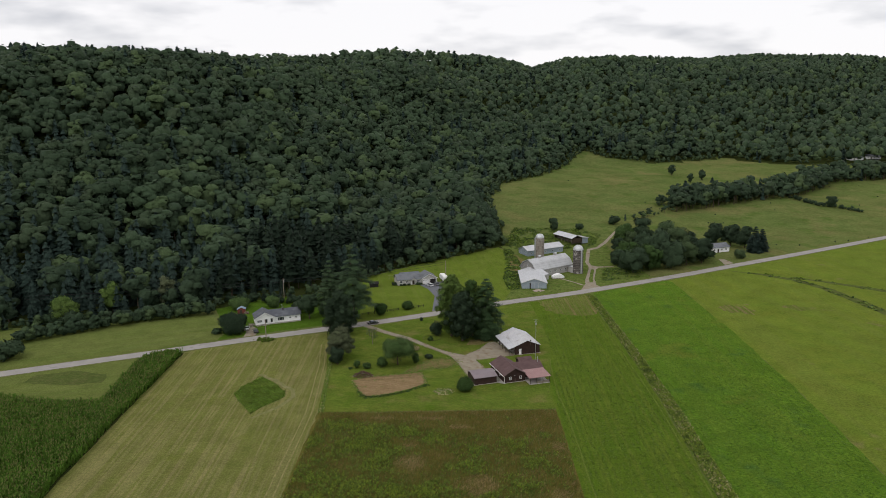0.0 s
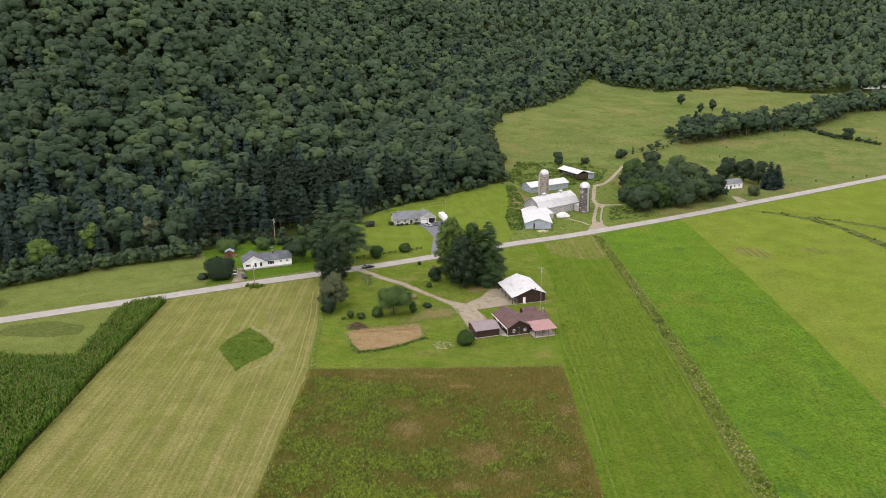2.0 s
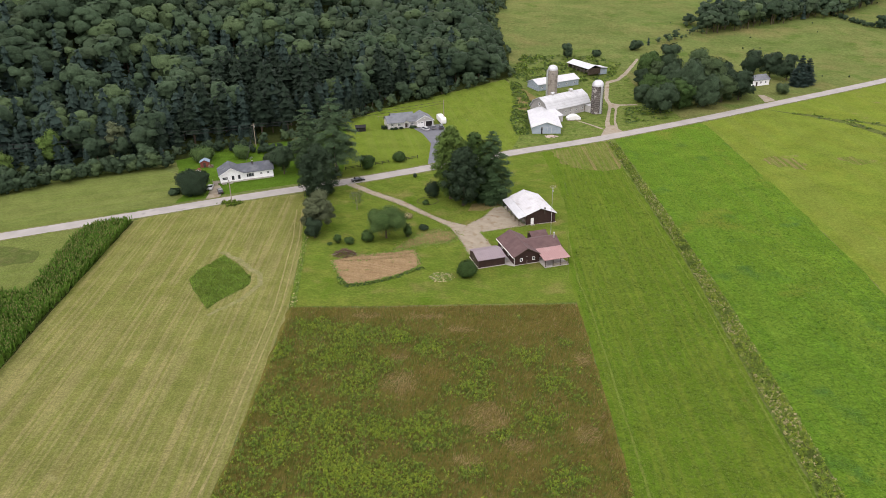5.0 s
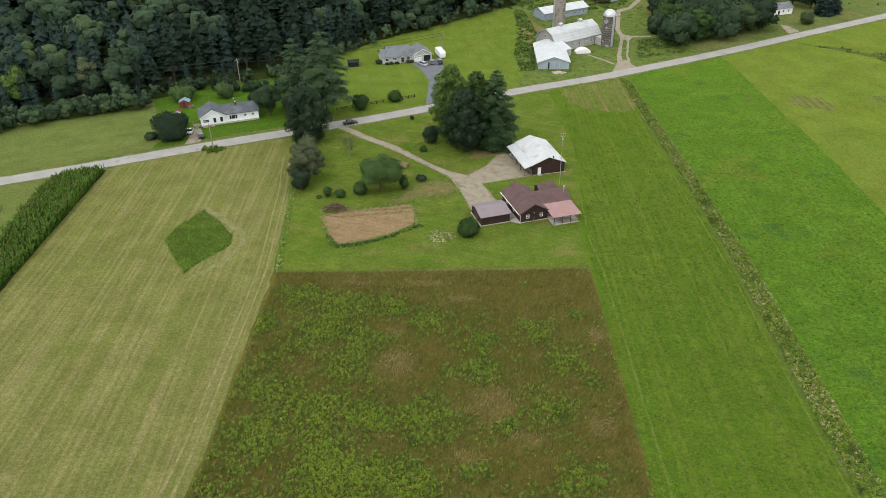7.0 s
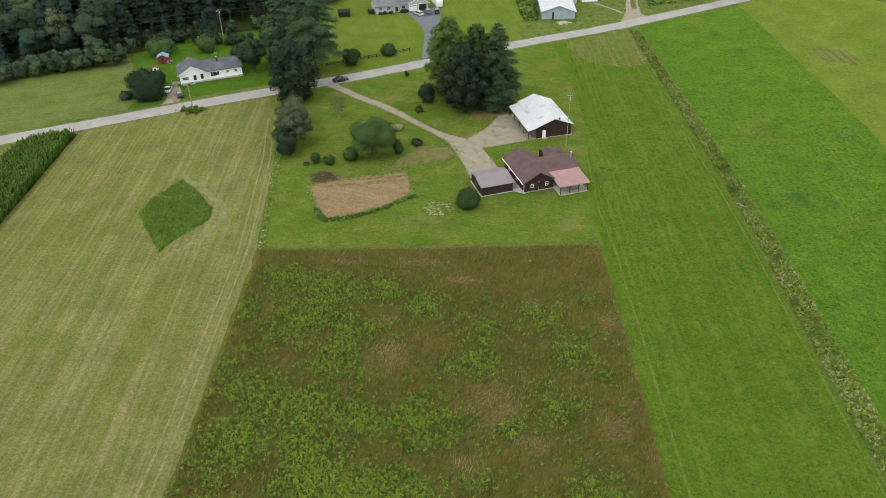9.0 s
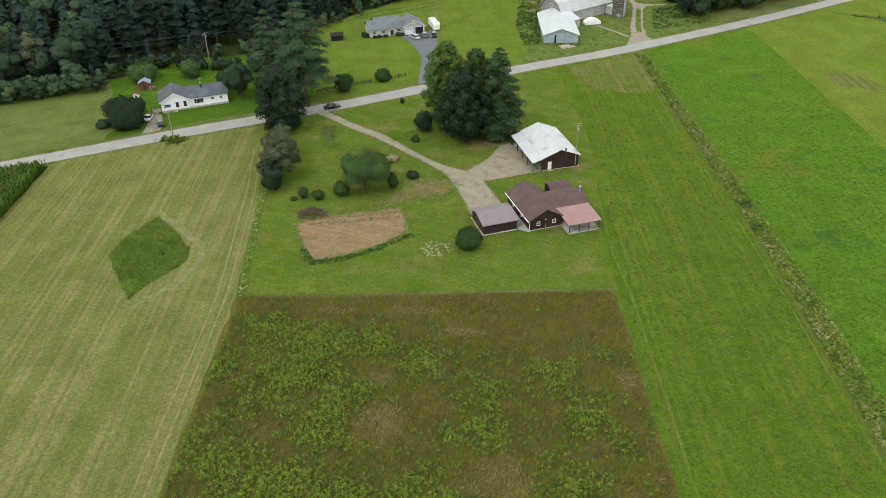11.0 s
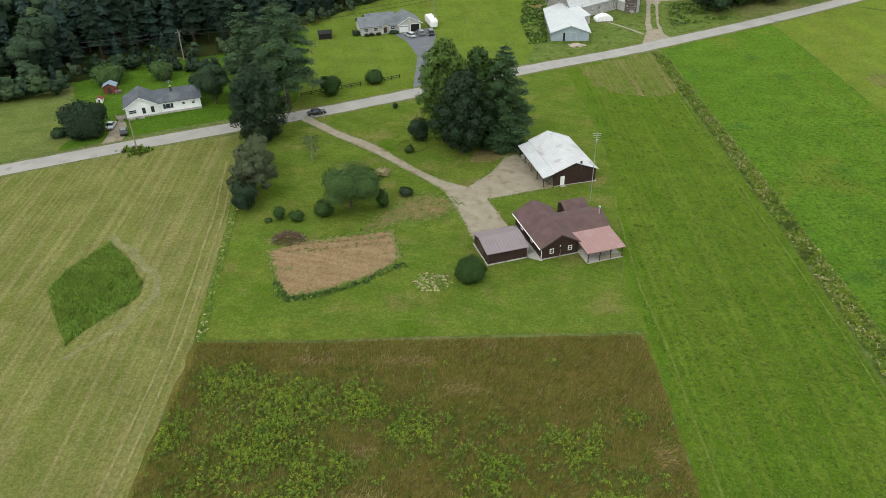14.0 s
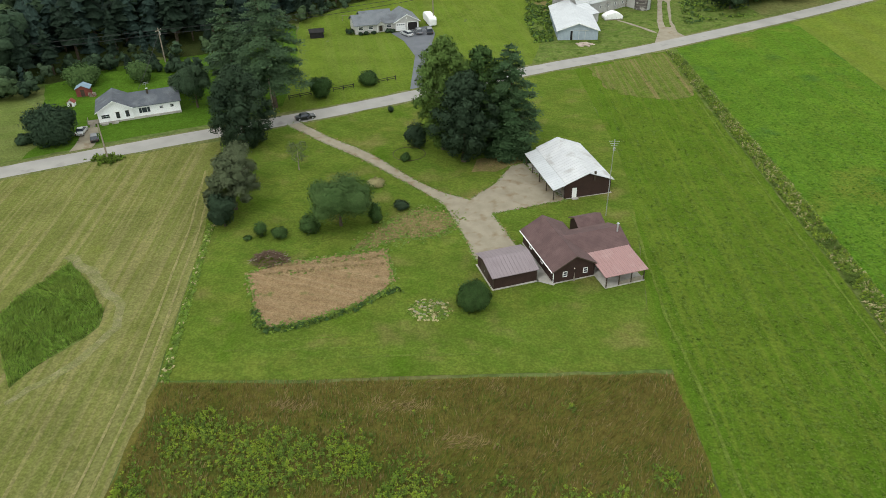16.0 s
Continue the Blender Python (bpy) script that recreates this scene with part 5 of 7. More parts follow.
def stalks(name, label, pts, tall, leaves, leaf, materials, pick, seed):
    """Upright weeds: pointed leaves all the way up each stem; one mesh of stuff."""
    r = np.random.RandomState(seed)
    n = len(pts) * leaves
    base = np.repeat(np.column_stack([pts, height(pts[:, 0], pts[:, 1])]), leaves, 0)
    h, u = np.repeat(tall, leaves), np.tile((np.arange(leaves) + 0.6) / leaves, len(pts))
    a, up = r.rand(n) * 2 * math.pi, r.uniform(0.2, 1.0, n)
    way = unit_rows(np.stack([np.cos(a), np.sin(a), up], 1))
    side = np.stack([-np.sin(a), np.cos(a), 0.35 * r.randn(n)], 1)
    p = base + np.stack([0.12 * r.randn(n) * h, 0.12 * r.randn(n) * h, h * (0.15 + 0.75 * u)], 1)
    l = leaf * r.uniform(0.7, 1.35, n) * (1.15 - 0.45 * u)
    w = (l * r.uniform(0.22, 0.34, n))[:, None]
    mid = p + way * (l * 0.45)[:, None]
    q = np.stack([p, mid - side * w, p + way * l[:, None] - np.array([0, 0, 0.15]) * l[:, None], mid + side * w], 1)
    soft = unit_rows(way * np.array([0.5, 0.5, 0.0]) + np.array([0, 0, 1.0]) + 0.2 * r.randn(n, 3))
    ob = poly_mesh(name, q.reshape(-1, 3), np.arange(n * 4).reshape(-1, 4), [M[m] for m in materials], np.repeat(pick, leaves), None, np.repeat(soft, 4, 0))
    return tagged(ob, label, "plants", kind="stuff")


# drifts of green weeds (x, y, reach) and lodged straw (x, y, half widths)
DRIFTS = [(-32, 181, 4.5), (-39, 192, 3.5), (-29, 190, 3.5), (-20.5, 190, 3), (-23, 177, 3), (-19, 188, 1.8), (-11, 185, 2.8), (-1, 170, 3.6), (-1, 178.5, 2.4), (13.5, 172, 3.2), (10, 182, 3.4), (10, 159.5, 3.5), (-29, 158, 3.6), (-38.5, 163, 3.4),
          (-37, 152, 3.2), (-25.5, 150, 2.6), (-19, 157, 3), (-11, 157, 4), (-17, 144, 3.5), (-24, 143, 4), (-9.5, 143, 3), (14.5, 145, 3.2), (-1.6, 146.5, 2), (7.6, 197.7, 1.0), (2.8, 197.7, 0.7), (-44.5, 182, 2.5), (3.4, 156, 1.8), (19.2, 167.5, 1.8), (-26.5, 168.5, 3.4), (17.7, 187.6, 1.2)]
LODGED = [(-17, 171.5, 4.2, 4.2), (0.8, 161, 4.6, 5.0), (20.6, 181, 1.8, 3), (-18, 180.4, 2.2, 1.4), (-2.5, 149, 3.2, 1.8), (19, 157, 2.6, 3.2), (6.4, 153.4, 3, 2), (-28, 197.2, 3.6, 1.2), (-14, 197.6, 5, 1.2), (-6, 192, 4, 1.3)]
mp = inside_points(r2, MEADOW, 105000)
f1, f2 = patchy(mp, 9.0, 3.1), patchy(mp, 2.2, 8.7)
lush = 0.24 * f1 + 0.30 * f2 - np.interp(mp[:, 1], (184, 200), (0, 0.25)) + np.interp(mp[:, 0], (-45, -8, 20), (0.14, 0.04, -0.05)) + np.interp(mp[:, 1], (122, 165), (0.14, 0.0))
for cx, cy, reach in DRIFTS:
    lush += 0.62 * np.exp(-((mp[:, 0] - cx) ** 2 + (mp[:, 1] - cy) ** 2) / (1.6 * reach ** 2))
flat = np.zeros(len(mp))
for cx, cy, ax, ay in LODGED:
    flat = np.maximum(flat, 1.25 - ((mp[:, 0] - cx) / ax) ** 2 - ((mp[:, 1] - cy) / ay) ** 2)
flat = np.clip(flat + 0.45 * f2 + 0.1 * r2.randn(len(mp)), 0, 1)
weed = (lush + 0.16 * r2.randn(len(mp)) > 0.36) & (flat < 0.5) & (r2.rand(len(mp)) < 0.46)
gp, gl0 = mp[weed], lush[weed]
kind_w = np.where(r2.rand(len(gp)) < np.interp(gl0, (0.35, 1.0), (0.2, 0.8)), 0, np.where(r2.rand(len(gp)) < 0.6, 1, 2))
stalks("meadow_weeds", "bright green leafy weeds in drifts in the meadow", gp, r2.uniform(0.45, 0.95, len(gp)), 9, 0.29, ["weed_green", "tall_grass", "weed_dark"], kind_w, 78)
grass = ~weed
bp, bf, bl = mp[grass], flat[grass], lush[grass]
wind = 0.8 + 1.6 * patchy(bp, 6.0, 1.7)
lean = np.clip(r2.uniform(0.1, 0.7, len(bp)) + 0.75 * bf, 0, 1.45)
kind_g = np.where(r2.rand(len(bp)) < 0.08 + 0.92 * bf, 1, np.where(r2.rand(len(bp)) < np.interp(bl, (-0.2, 0.4), (0.18, 0.85)), 2, 0))
blades("meadow_grass", "tall dry reddish brown meadow grass, lodged in places", bp, r2.uniform(0.4, 0.85, len(bp)), r2.uniform(0.04, 0.115, len(bp)), lean, wind + 0.5 * r2.randn(len(bp)), ["weed_brown", "weed_straw", "weed_dark"], kind_g, 178)

# grass standing in the mown strip and the clover field
M["strip_blade"] = foliage("strip_grass_blade", (0.078, 0.130, 0.015), (0.108, 0.154, 0.022))
M["clover_blade"] = foliage("clover_leaf", (0.064, 0.138, 0.013), (0.096, 0.168, 0.019))
for name, label, mat, area, count in (("strip_grass", "short tufted grass on the mown strip", "strip_blade", [(25.2, 130), (24.4, 160), (23.6, 190), (22.6, 206), (24.6, 250), (23.5, 312), (46, 326), (48, 300), (50, 262), (52.6, 216), (53.4, 168), (54.6, 130)], 120000), ("clover_leaves", "leafy clover standing in the field", "clover_blade", [(59, 130), (58.8, 158), (57.8, 212), (55.6, 258), (51.5, 328), (91, 350), (95, 278), (96, 226), (95.6, 168), (94, 130)], 110000)):
    tp0 = inside_points(r2, area, count)
    row = np.sin((tp0[:, 0] + 0.035 * (tp0[:, 1] - 200)) * 2 * math.pi / 1.5)
    tp0 = tp0[0.7 * patchy(tp0, 1.6, 2.9) + 0.3 * row + 0.3 * r2.randn(len(tp0)) > np.interp(tp0[:, 1], (200, 330), (0.05, 0.6))]
    leafy(name, label, tp0[::2], r2.uniform(0.1, 0.3, len(tp0[::2])), r2.uniform(0.08, 0.13, len(tp0[::2])), 2, 0.19, [mat], np.zeros(len(tp0[::2])), 179)

STRIP = [(46.8, 335), (47.5, 320), (49.3, 290), (51.2, 262), (53.5, 216), (54.1, 168), (55.2, 110), (59.2, 110), (58.4, 158), (57.4, 212), (55.0, 258), (52.6, 290), (50, 331)]
sp = inside_points(r2, STRIP, 22000)
sf = patchy(sp, 4.0, 5.5)
stalks("field_margin_weeds", "rank mixed pale and green weeds along the field margin", sp, r2.uniform(0.3, 0.9, len(sp)), 7, 0.34, ["weed_dark", "tall_grass", "pale_straw", "weed_green"], np.where(r2.rand(len(sp)) < np.interp(sf, (-0.3, 0.5), (0.04, 0.3)), 2, np.where(sf < -0.55, 0, np.where(r2.rand(len(sp)) < 0.6, 1, 3))), 79)

DIAMOND = [(-72.2, 228.6), (-68.6, 225.0), (-65.2, 221.3), (-60.9, 215.9), (-60.1, 212.1), (-61.6, 209.0), (-63.7, 205.9), (-65.4, 202.8), (-66.5, 199.3), (-69.2, 202.9), (-73.8, 209.5), (-76.4, 214.4), (-76.0, 219.1), (-73.7, 223.7)]
sheet("uncut_patch_ground", DIAMOND, 0.055, M["rough_grass"], "uncut green island in the hay field", 0.5, 1.5)
dp = inside_points(r2, DIAMOND, 26000)
df = patchy(dp, 2.6, 2.2)
blades("uncut_grass", "tall uncut green grass island, bent by the wind", dp, r2.uniform(0.4, 0.85, len(dp)), r2.uniform(0.06, 0.16, len(dp)), np.clip(1.05 + 0.35 * df + 0.12 * r2.randn(len(dp)), 0.6, 1.4), 2.2 + 1.3 * patchy(dp, 5.0, 7.3) + 0.25 * r2.randn(len(dp)), ["tall_grass", "uncut_leaf"], (df > 0.0).astype(int), 80, True)

EDGE = [(-46.6, 201), (-52.6, 240), (-57, 262), (-60.5, 275.5), (-59.7, 275.5), (-56, 262), (-51.6, 240), (-45.6, 201)]
ep = inside_points(r2, EDGE, 16000)
leafy("lawn_edge_grass", "long pale grass along the lawn edge", ep, r2.uniform(0.15, 0.35, len(ep)), r2.uniform(0.1, 0.4, len(ep)), 5, 0.22, ["tall_grass", "pale_straw", "edge_grass"], r2.choice(3, len(ep), p=[0.5, 0.08, 0.42]), 81)

def along_edge(outline, gap, spread):
    pts = []
    for (ax, ay), (bx, by) in zip(outline, outline[1:] + outline[:1]):
        n = max(1, int(math.hypot(bx - ax, by - ay) / gap))
        pts += [(ax + (bx - ax) * k / n, ay + (by - ay) * k / n) for k in range(n)]
    return np.array(pts) + r2.randn(len(pts), 2) * spread


GARDEN = [(-41.5, 226.2), (-38.5, 228.8), (-27.5, 231.8), (-20, 234), (-17.6, 225), (-18.6, 222.8), (-23, 218.5), (-29.7, 214.6), (-35, 213), (-37.4, 216)]
PATCH = [(-20.5, 243.5), (-14.5, 247.8), (-8.1, 245), (-9.5, 239.8), (-18.6, 236.5), (-25, 233.5)]
DRIVE = [(-46.5, 287), (-38.5, 279), (-28.1, 270.9), (-16.3, 258), (-11.2, 253.6), (-6.2, 251), (-1, 258), (2.0, 265), (4.6, 266.2), (11.6, 251.2), (-2.0, 245.8), (0.4, 240.1), (2.8, 233.6), (-4.6, 231), (-5.4, 233.7), (-8.0, 241.8), (-11.0, 249.3), (-16, 254.8), (-29.2, 267.9), (-39.5, 276.3), (-48.5, 284.6)]
eg = np.concatenate([along_edge(GARDEN, 0.12, 0.35), along_edge(PATCH, 0.09, 1.0), inside_points(r2, PATCH, 500), along_edge(DRIVE, 0.22, 0.2)])
leafy("edge_grass", "short grass creeping over bed and drive edges", eg, r2.uniform(0.1, 0.3, len(eg)), r2.uniform(0.05, 0.16, len(eg)), 5, 0.2, ["edge_grass", "weed_straw"], (r2.rand(len(eg)) < 0.15).astype(int), 87)
rows_g = np.concatenate([np.column_stack([np.linspace(-40 + 1.6 * k, -20.5 + 0.7 * k, 130), np.linspace(228.2 - 2.2 * k, 231.6 - 1.9 * k, 130)]) for k in range(2)]) + r2.randn(260, 2) * 0.3
rows_g = rows_g[patchy(rows_g, 3.0, 4.4) > -0.35]
leafy("garden_row_remains", "straw and green remains in the garden rows", rows_g, r2.uniform(0.15, 0.35, len(rows_g)), r2.uniform(0.05, 0.2, len(rows_g)), 9, 0.2, ["weed_straw", "edge_grass"], (r2.rand(len(rows_g)) < 0.12).astype(int), 88)

# corn in rows
CORN = [(-108.7, 250.5), (-117, 247), (-119.5, 242), (-119, 236), (-113.8, 203.8), (-129, 203.3), (-149, 207.5), (-200, 196), (-200, 130), (-97.5, 130), (-100.9, 158), (-102.2, 174), (-104.3, 196), (-106.2, 220)]
rows_x = np.arange(-45, 70, 0.80)
along = np.arange(120, 262, 0.42)
CX, CY = np.meshgrid(rows_x, along)
cp = np.column_stack([(-105.5 - (CY.ravel() - 195) * 0.09) + CX.ravel() * 1.0 - 20, CY.ravel()])
cp = cp + r2.randn(*cp.shape) * 0.05
cp = cp[inside(cp[:, 0], cp[:, 1], CORN)]
tufts("corn_plants", "tall green corn standing in rows", cp, r2.uniform(1.9, 2.5, len(cp)), np.full(len(cp), 0.55), ["corn_leaf", "weed_dark"], (r2.rand(len(cp)) < 0.15).astype(int), 5, 82, 1.4)
tp = cp[r2.rand(len(cp)) < 0.45]
tz = r2.uniform(2.35, 2.75, len(tp))
tq = np.stack([np.column_stack([tp[:, 0] - 0.07, tp[:, 1], tz - 0.5]), np.column_stack([tp[:, 0] + 0.07, tp[:, 1], tz - 0.5]), np.column_stack([tp[:, 0] + 0.12, tp[:, 1] + 0.1, tz]), np.column_stack([tp[:, 0] - 0.12, tp[:, 1] + 0.1, tz])], 1)
quads_object("corn_tassels", tq, M["corn_tassel"], None, "straw-coloured corn tassels", "stuff")["category"] = "plants"

# garden edge plants, roadside tufts, farmyard weeds
ge = np.array([(-37.9, 216.4), (-36.6, 213.6), (-35.2, 212.2), (-31.5, 212.9), (-27.8, 214.4), (-22.9, 217.4), (-19.0, 221.2), (-16.8, 222.7)])
gl = np.concatenate([np.column_stack([np.linspace(a[0], b[0], 60), np.linspace(a[1], b[1], 60)]) for a, b in zip(ge, ge[1:])]) + r2.randn(420, 2) * 0.28
leafy("garden_row_plants", "leafy green row edging the garden bed", gl, r2.uniform(0.15, 0.35, len(gl)), r2.uniform(0.25, 0.7, len(gl)), 7, 0.24, ["leaf_near", "weed_dark", "tall_grass"], r2.choice(3, len(gl), p=[0.4, 0.4, 0.2]), 83)
FARM_WEEDS = [(11, 343), (16, 344), (17, 372), (20, 388), (15, 425), (10, 430), (11, 400), (9, 365)]
fw = np.concatenate([inside_points(r2, DITCH[0], 2600), inside_points(r2, DITCH[1], 2600), inside_points(r2, FARM_WEEDS, 5200), inside_points(r2, [(58, 360), (84, 371), (76, 390), (61, 385)], 2600), inside_points(r2, [(20, 425), (62, 436), (72, 470), (60, 482), (18, 480), (9, 440)], 8000)])
fw = fw[patchy(fw, 5.0, 6.6) + 0.25 * r2.randn(len(fw)) > 0.12]
leafy("farmyard_weeds", "rank green weeds round the barns", fw, r2.uniform(0.3, 0.8, len(fw)), r2.uniform(0.15, 0.9, len(fw)), 8, 0.42, ["weed_dark", "leaf_near", "tall_grass"], r2.choice(3, len(fw), p=[0.45, 0.25, 0.3]), 84)
pl = np.array([(-82.6, 266.6)]) + r2.randn(160, 2) * np.array([1.6, 0.9])
tufts("pole_foot_weeds", "dark weeds round the pole's foot", pl, r2.uniform(0.3, 0.8, 160), r2.uniform(0.4, 0.6, 160), ["weed_dark", "tall_grass"], r2.randint(0, 2, 160), 5, 85)
fb = np.array([(-11.4, 217.6)]) + unit_rows(r2.randn(260, 2)) * np.array([3.2, 2.7]) * r2.rand(260, 1) ** 0.5
leafy("flower_bed_plants", "pale straggly flower bed plants", fb, r2.uniform(0.15, 0.35, 260), r2.uniform(0.1, 0.35, 260), 6, 0.2, ["pale_straw", "tall_grass", "edge_grass"], r2.randint(0, 3, 260), 86)

# ---- the brown house, its shed and garage ----
def brown_house():
    t = thing("house", (7.5, 224.7, 0.0), "dark brown timber house with brown shingle roof", "house", turn=20.3)
    part("foundation", boxes((-0.1, 7.1, -0.1, 12.4, -0.3, 0.2), (7.1, 14.1, 2.3, 9.5, -0.3, 0.2)), M["concrete"], t)
    part("wall", gable_walls(0, 7.0, 0, 12.3, 0.2, 2.65, 4.6), M["brown_siding"], t)
    part("wing_wall", gable_walls(7.0, 14.0, 2.4, 9.4, 0.2, 2.8, 4.3, "x"), M["brown_siding"], t)
    part("rear_wall", gable_walls(9.2, 13.6, 9.4, 13.4, 0.2, 2.5, 3.5, "x", 0.5), M["brown_siding"], t)
    part("roof", gable_roof(0, 7.0, 0, 12.3, 2.65, 4.6, over=0.45), M["brown_shingle"], t, "brown asphalt shingle roof")
    part("wing_roof", gable_roof(4.4, 14.0, 2.4, 9.4, 2.8, 4.3, "x", 0.4), M["brown_shingle"], t)
    part("rear_roof", gable_roof(9.2, 13.6, 10.0, 13.4, 2.7, 3.6, "x", 0.3), M["brown_shingle"], t)
    # fascia boards and gutters along the eaves
    bm = bmesh.new()
    prism(bm, [(-0.47, 2.36), (3.5, 4.57), (7.47, 2.36), (7.47, 2.56), (3.5, 4.78), (-0.47, 2.56)], -0.50, -0.46)
    part("fascia", bm, M["dark_wood"], t)
    part("gutter", boxes((-0.6, -0.47, -0.4, 12.6, 2.42, 2.54)), M["white_paint"], t, "white gutter")
    part("downspout", boxes((-0.14, -0.06, -0.12, -0.02, 0.3, 2.45)), M["white_paint"], t)
    # lean-to porch
    bm = bmesh.new()
    prism(bm, [(-4.0, 2.25), (2.5, 2.86), (2.5, 2.95), (-4.0, 2.34)], 6.75, 14.15, "x")
    part("porch_roof", bm, M["porch_roof"], t, "faded pink metal porch roof")
    bm = bmesh.new()
    for i in range(13):
        x = 6.8 + i * 0.61
        prism(bm, [(-4.0, 2.34), (2.45, 2.945), (2.45, 2.975), (-4.0, 2.37)], x, x + 0.05, "x")
    part("roof_rib", bm, M["porch_roof"], t)
    part("porch_floor", boxes((7.05, 13.9, -3.8, 2.35, -0.2, 0.22)), M["concrete"], t)
    for x in (7.2, 9.4, 11.5, 13.7):
        part("post", boxes((x - 0.07, x + 0.07, -3.75, -3.61, 0.22, 2.27)), M["dark_wood"], t)
    part("porch_rail", boxes((11.6, 13.65, -3.72, -3.66, 0.95, 1.03), (11.6, 13.65, -3.72, -3.66, 0.45, 0.5)), M["grey_wood"], t)
    part("porch_panel", boxes((9.5, 13.6, -3.70, -3.67, 0.24, 0.92)), M["grey_wood"], t)
    for x in (1.9, 5.4):
        window(t, x, -0.02, 1.5, 0.75, 0.95)
    window(t, 7.02, 1.2, 1.6, 0.9, 1.1, "east")
    window(t, -0.02, 4.5, 1.6, 0.9, 1.0, "west"); window(t, -0.02, 9.0, 1.6, 0.9, 1.0, "west")
    window(t, 9.0, 2.38, 1.6, 1.2, 1.1)
    d = part("door", boxes((11.0, 11.95, 2.33, 2.41, 0.22, 2.25)), M["red_wood"], t)
    part("handle", boxes((11.05, 11.1, 2.28, 2.33, 1.15, 1.25)), M["steel"], d)
    bm = tube(bmesh.new(), [(13.4, 5.0, 3.4), (13.4, 5.0, 5.5)], [0.13, 0.13], 10)
    c = part("chimney_pipe", bm, M["steel"], t, "white metal chimney pipe")
    part("cap", tube(bmesh.new(), [(13.4, 5.0, 5.55), (13.4, 5.0, 5.72)], [0.24, 0.12], 10), M["steel"], c)
    bm = tube(bmesh.new(), [(3.4, -0.3, 0.1), (3.4, -0.3, 1.0), (3.4, -0.32, 1.7)], [0.16, 0.05, 0.03], 8)
    part("lantern_post", bm, M["grey_wood"], t)
    part("wall_light", boxes((3.4, 3.55, -0.12, 0.0, 2.2, 2.35)), M["white_paint"], t)
    return t


def brown_shed():
    t = thing("shed", (-1.9, 223.0, 0.0), "dark brown wooden shed with mauve metal roof", "shed", turn=20.6)
    part("slab", boxes((-0.25, 7.6, -0.35, 7.3, -0.2, 0.09)), M["concrete"], t)
    part("wall", gable_walls(0, 7.3, 0, 7.0, 0.09, 2.25, 3.1, "x", 0.58), M["brown_siding"], t)
    part("roof", gable_roof(0, 7.3, 0, 7.0, 2.25, 3.1, "x", 0.3, 0.1, 0.58), M["carport_roof"], t, "faded mauve metal roof")
    bm = bmesh.new()
    for i in range(13):
        x = -0.25 + i * 0.65
        prism(bm, [(-0.3, 2.32), (4.06, 3.23), (4.06, 3.26), (-0.3, 2.35)], x, x + 0.04, "x")
    part("roof_rib", bm, M["carport_roof"], t)
    part("corner_board", boxes((-0.04, 0.1, -0.04, 0.1, 0.1, 2.2)), M["dark_wood"], t)
    part("corner_board", boxes((7.2, 7.34, -0.04, 0.1, 0.1, 2.2)), M["dark_wood"], t)
    d = part("door", boxes((-0.05, 0.0, 2.2, 5.4, 0.12, 2.1)), M["dark_wood"], t)
    part("handle", boxes((-0.1, -0.05, 3.75, 3.85, 1.0, 1.12)), M["steel"], d)
    return t


def garage():
    t = thing("garage", (11.5, 251.6, 0.0), "brown pole garage with patched white metal roof", "garage", turn=17.0)
    part("slab", boxes((-2.3, 9.5, -0.2, 15.6, -0.2, 0.08)), M["concrete"], t)
    bm = prism(bmesh.new(), [(0, 0.08), (9.2, 0.08), (9.2, 3.0), (4.5, 4.9), (0, 3.15)], 0, 0.25)
    part("front_wall", bm, M["brown_siding"], t)
    bm = prism(bmesh.new(), [(0, 0.08), (9.2, 0.08), (9.2, 3.0), (4.5, 4.9), (0, 3.15)], 15.1, 15.35)
    part("back_wall", bm, M["brown_siding"], t)
    part("side_wall", boxes((8.95, 9.2, 0.25, 15.1, 0.08, 3.0)), M["brown_siding"], t)
    # black wall paints the shade under the garage roof
    part("inner_shade_wall", boxes((3.5, 3.6, 0.25, 15.1, 0.08, 3.6)), M["shade_black"], t)
    bm = prism(bmesh.new(), [(0.0, 3.20), (4.5, 4.95), (9.6, 2.88), (9.6, 3.0), (4.5, 5.08), (0.0, 3.32)], -0.45, 15.8)
    part("roof", bm, M["rust_metal"], t, "white metal roof with grey worn patches")
    bm = prism(bmesh.new(), [(-2.5, 2.42), (0.0, 3.14), (0.0, 3.26), (-2.5, 2.54)], -0.5, 15.3)
    part("canopy_roof", bm, M["clean_metal"], t, "clean white metal canopy")
    for y in (0.0, 3.7, 7.5, 11.3, 15.0):
        part("post", boxes((-2.2, -2.05, y, y + 0.15, 0.08, 2.55)), M["dark_wood"], t)
    part("beam", boxes((-2.2, -2.05, -0.2, 15.2, 2.32, 2.5)), M["dark_wood"], t)
    for y in (1.0, 5.0, 9.0, 12.4):
        part("stored_goods", boxes((0.3, 1.6, y, y + 1.7, 0.08, 0.9 + 0.25 * (y % 3)), (0.6, 1.2, y + 0.3, y + 1.2, 0.9, 1.5)), M["grey_wood"], t)
    d = part("door", boxes((1.5, 2.4, -0.05, 0.0, 0.1, 2.1)), M["white_paint"], t, "white door")
    part("handle", boxes((2.25, 2.32, -0.1, -0.05, 1.0, 1.1)), M["steel"], d)
    part("step", boxes((1.4, 2.6, -0.8, -0.05, 0.0, 0.12)), M["concrete"], t)
    part("flue", boxes((5.6, 5.95, -0.28, -0.02, 3.2, 5.1)), M["dark_wood"], t)
    return t


brown_house(); brown_shed(); garage()


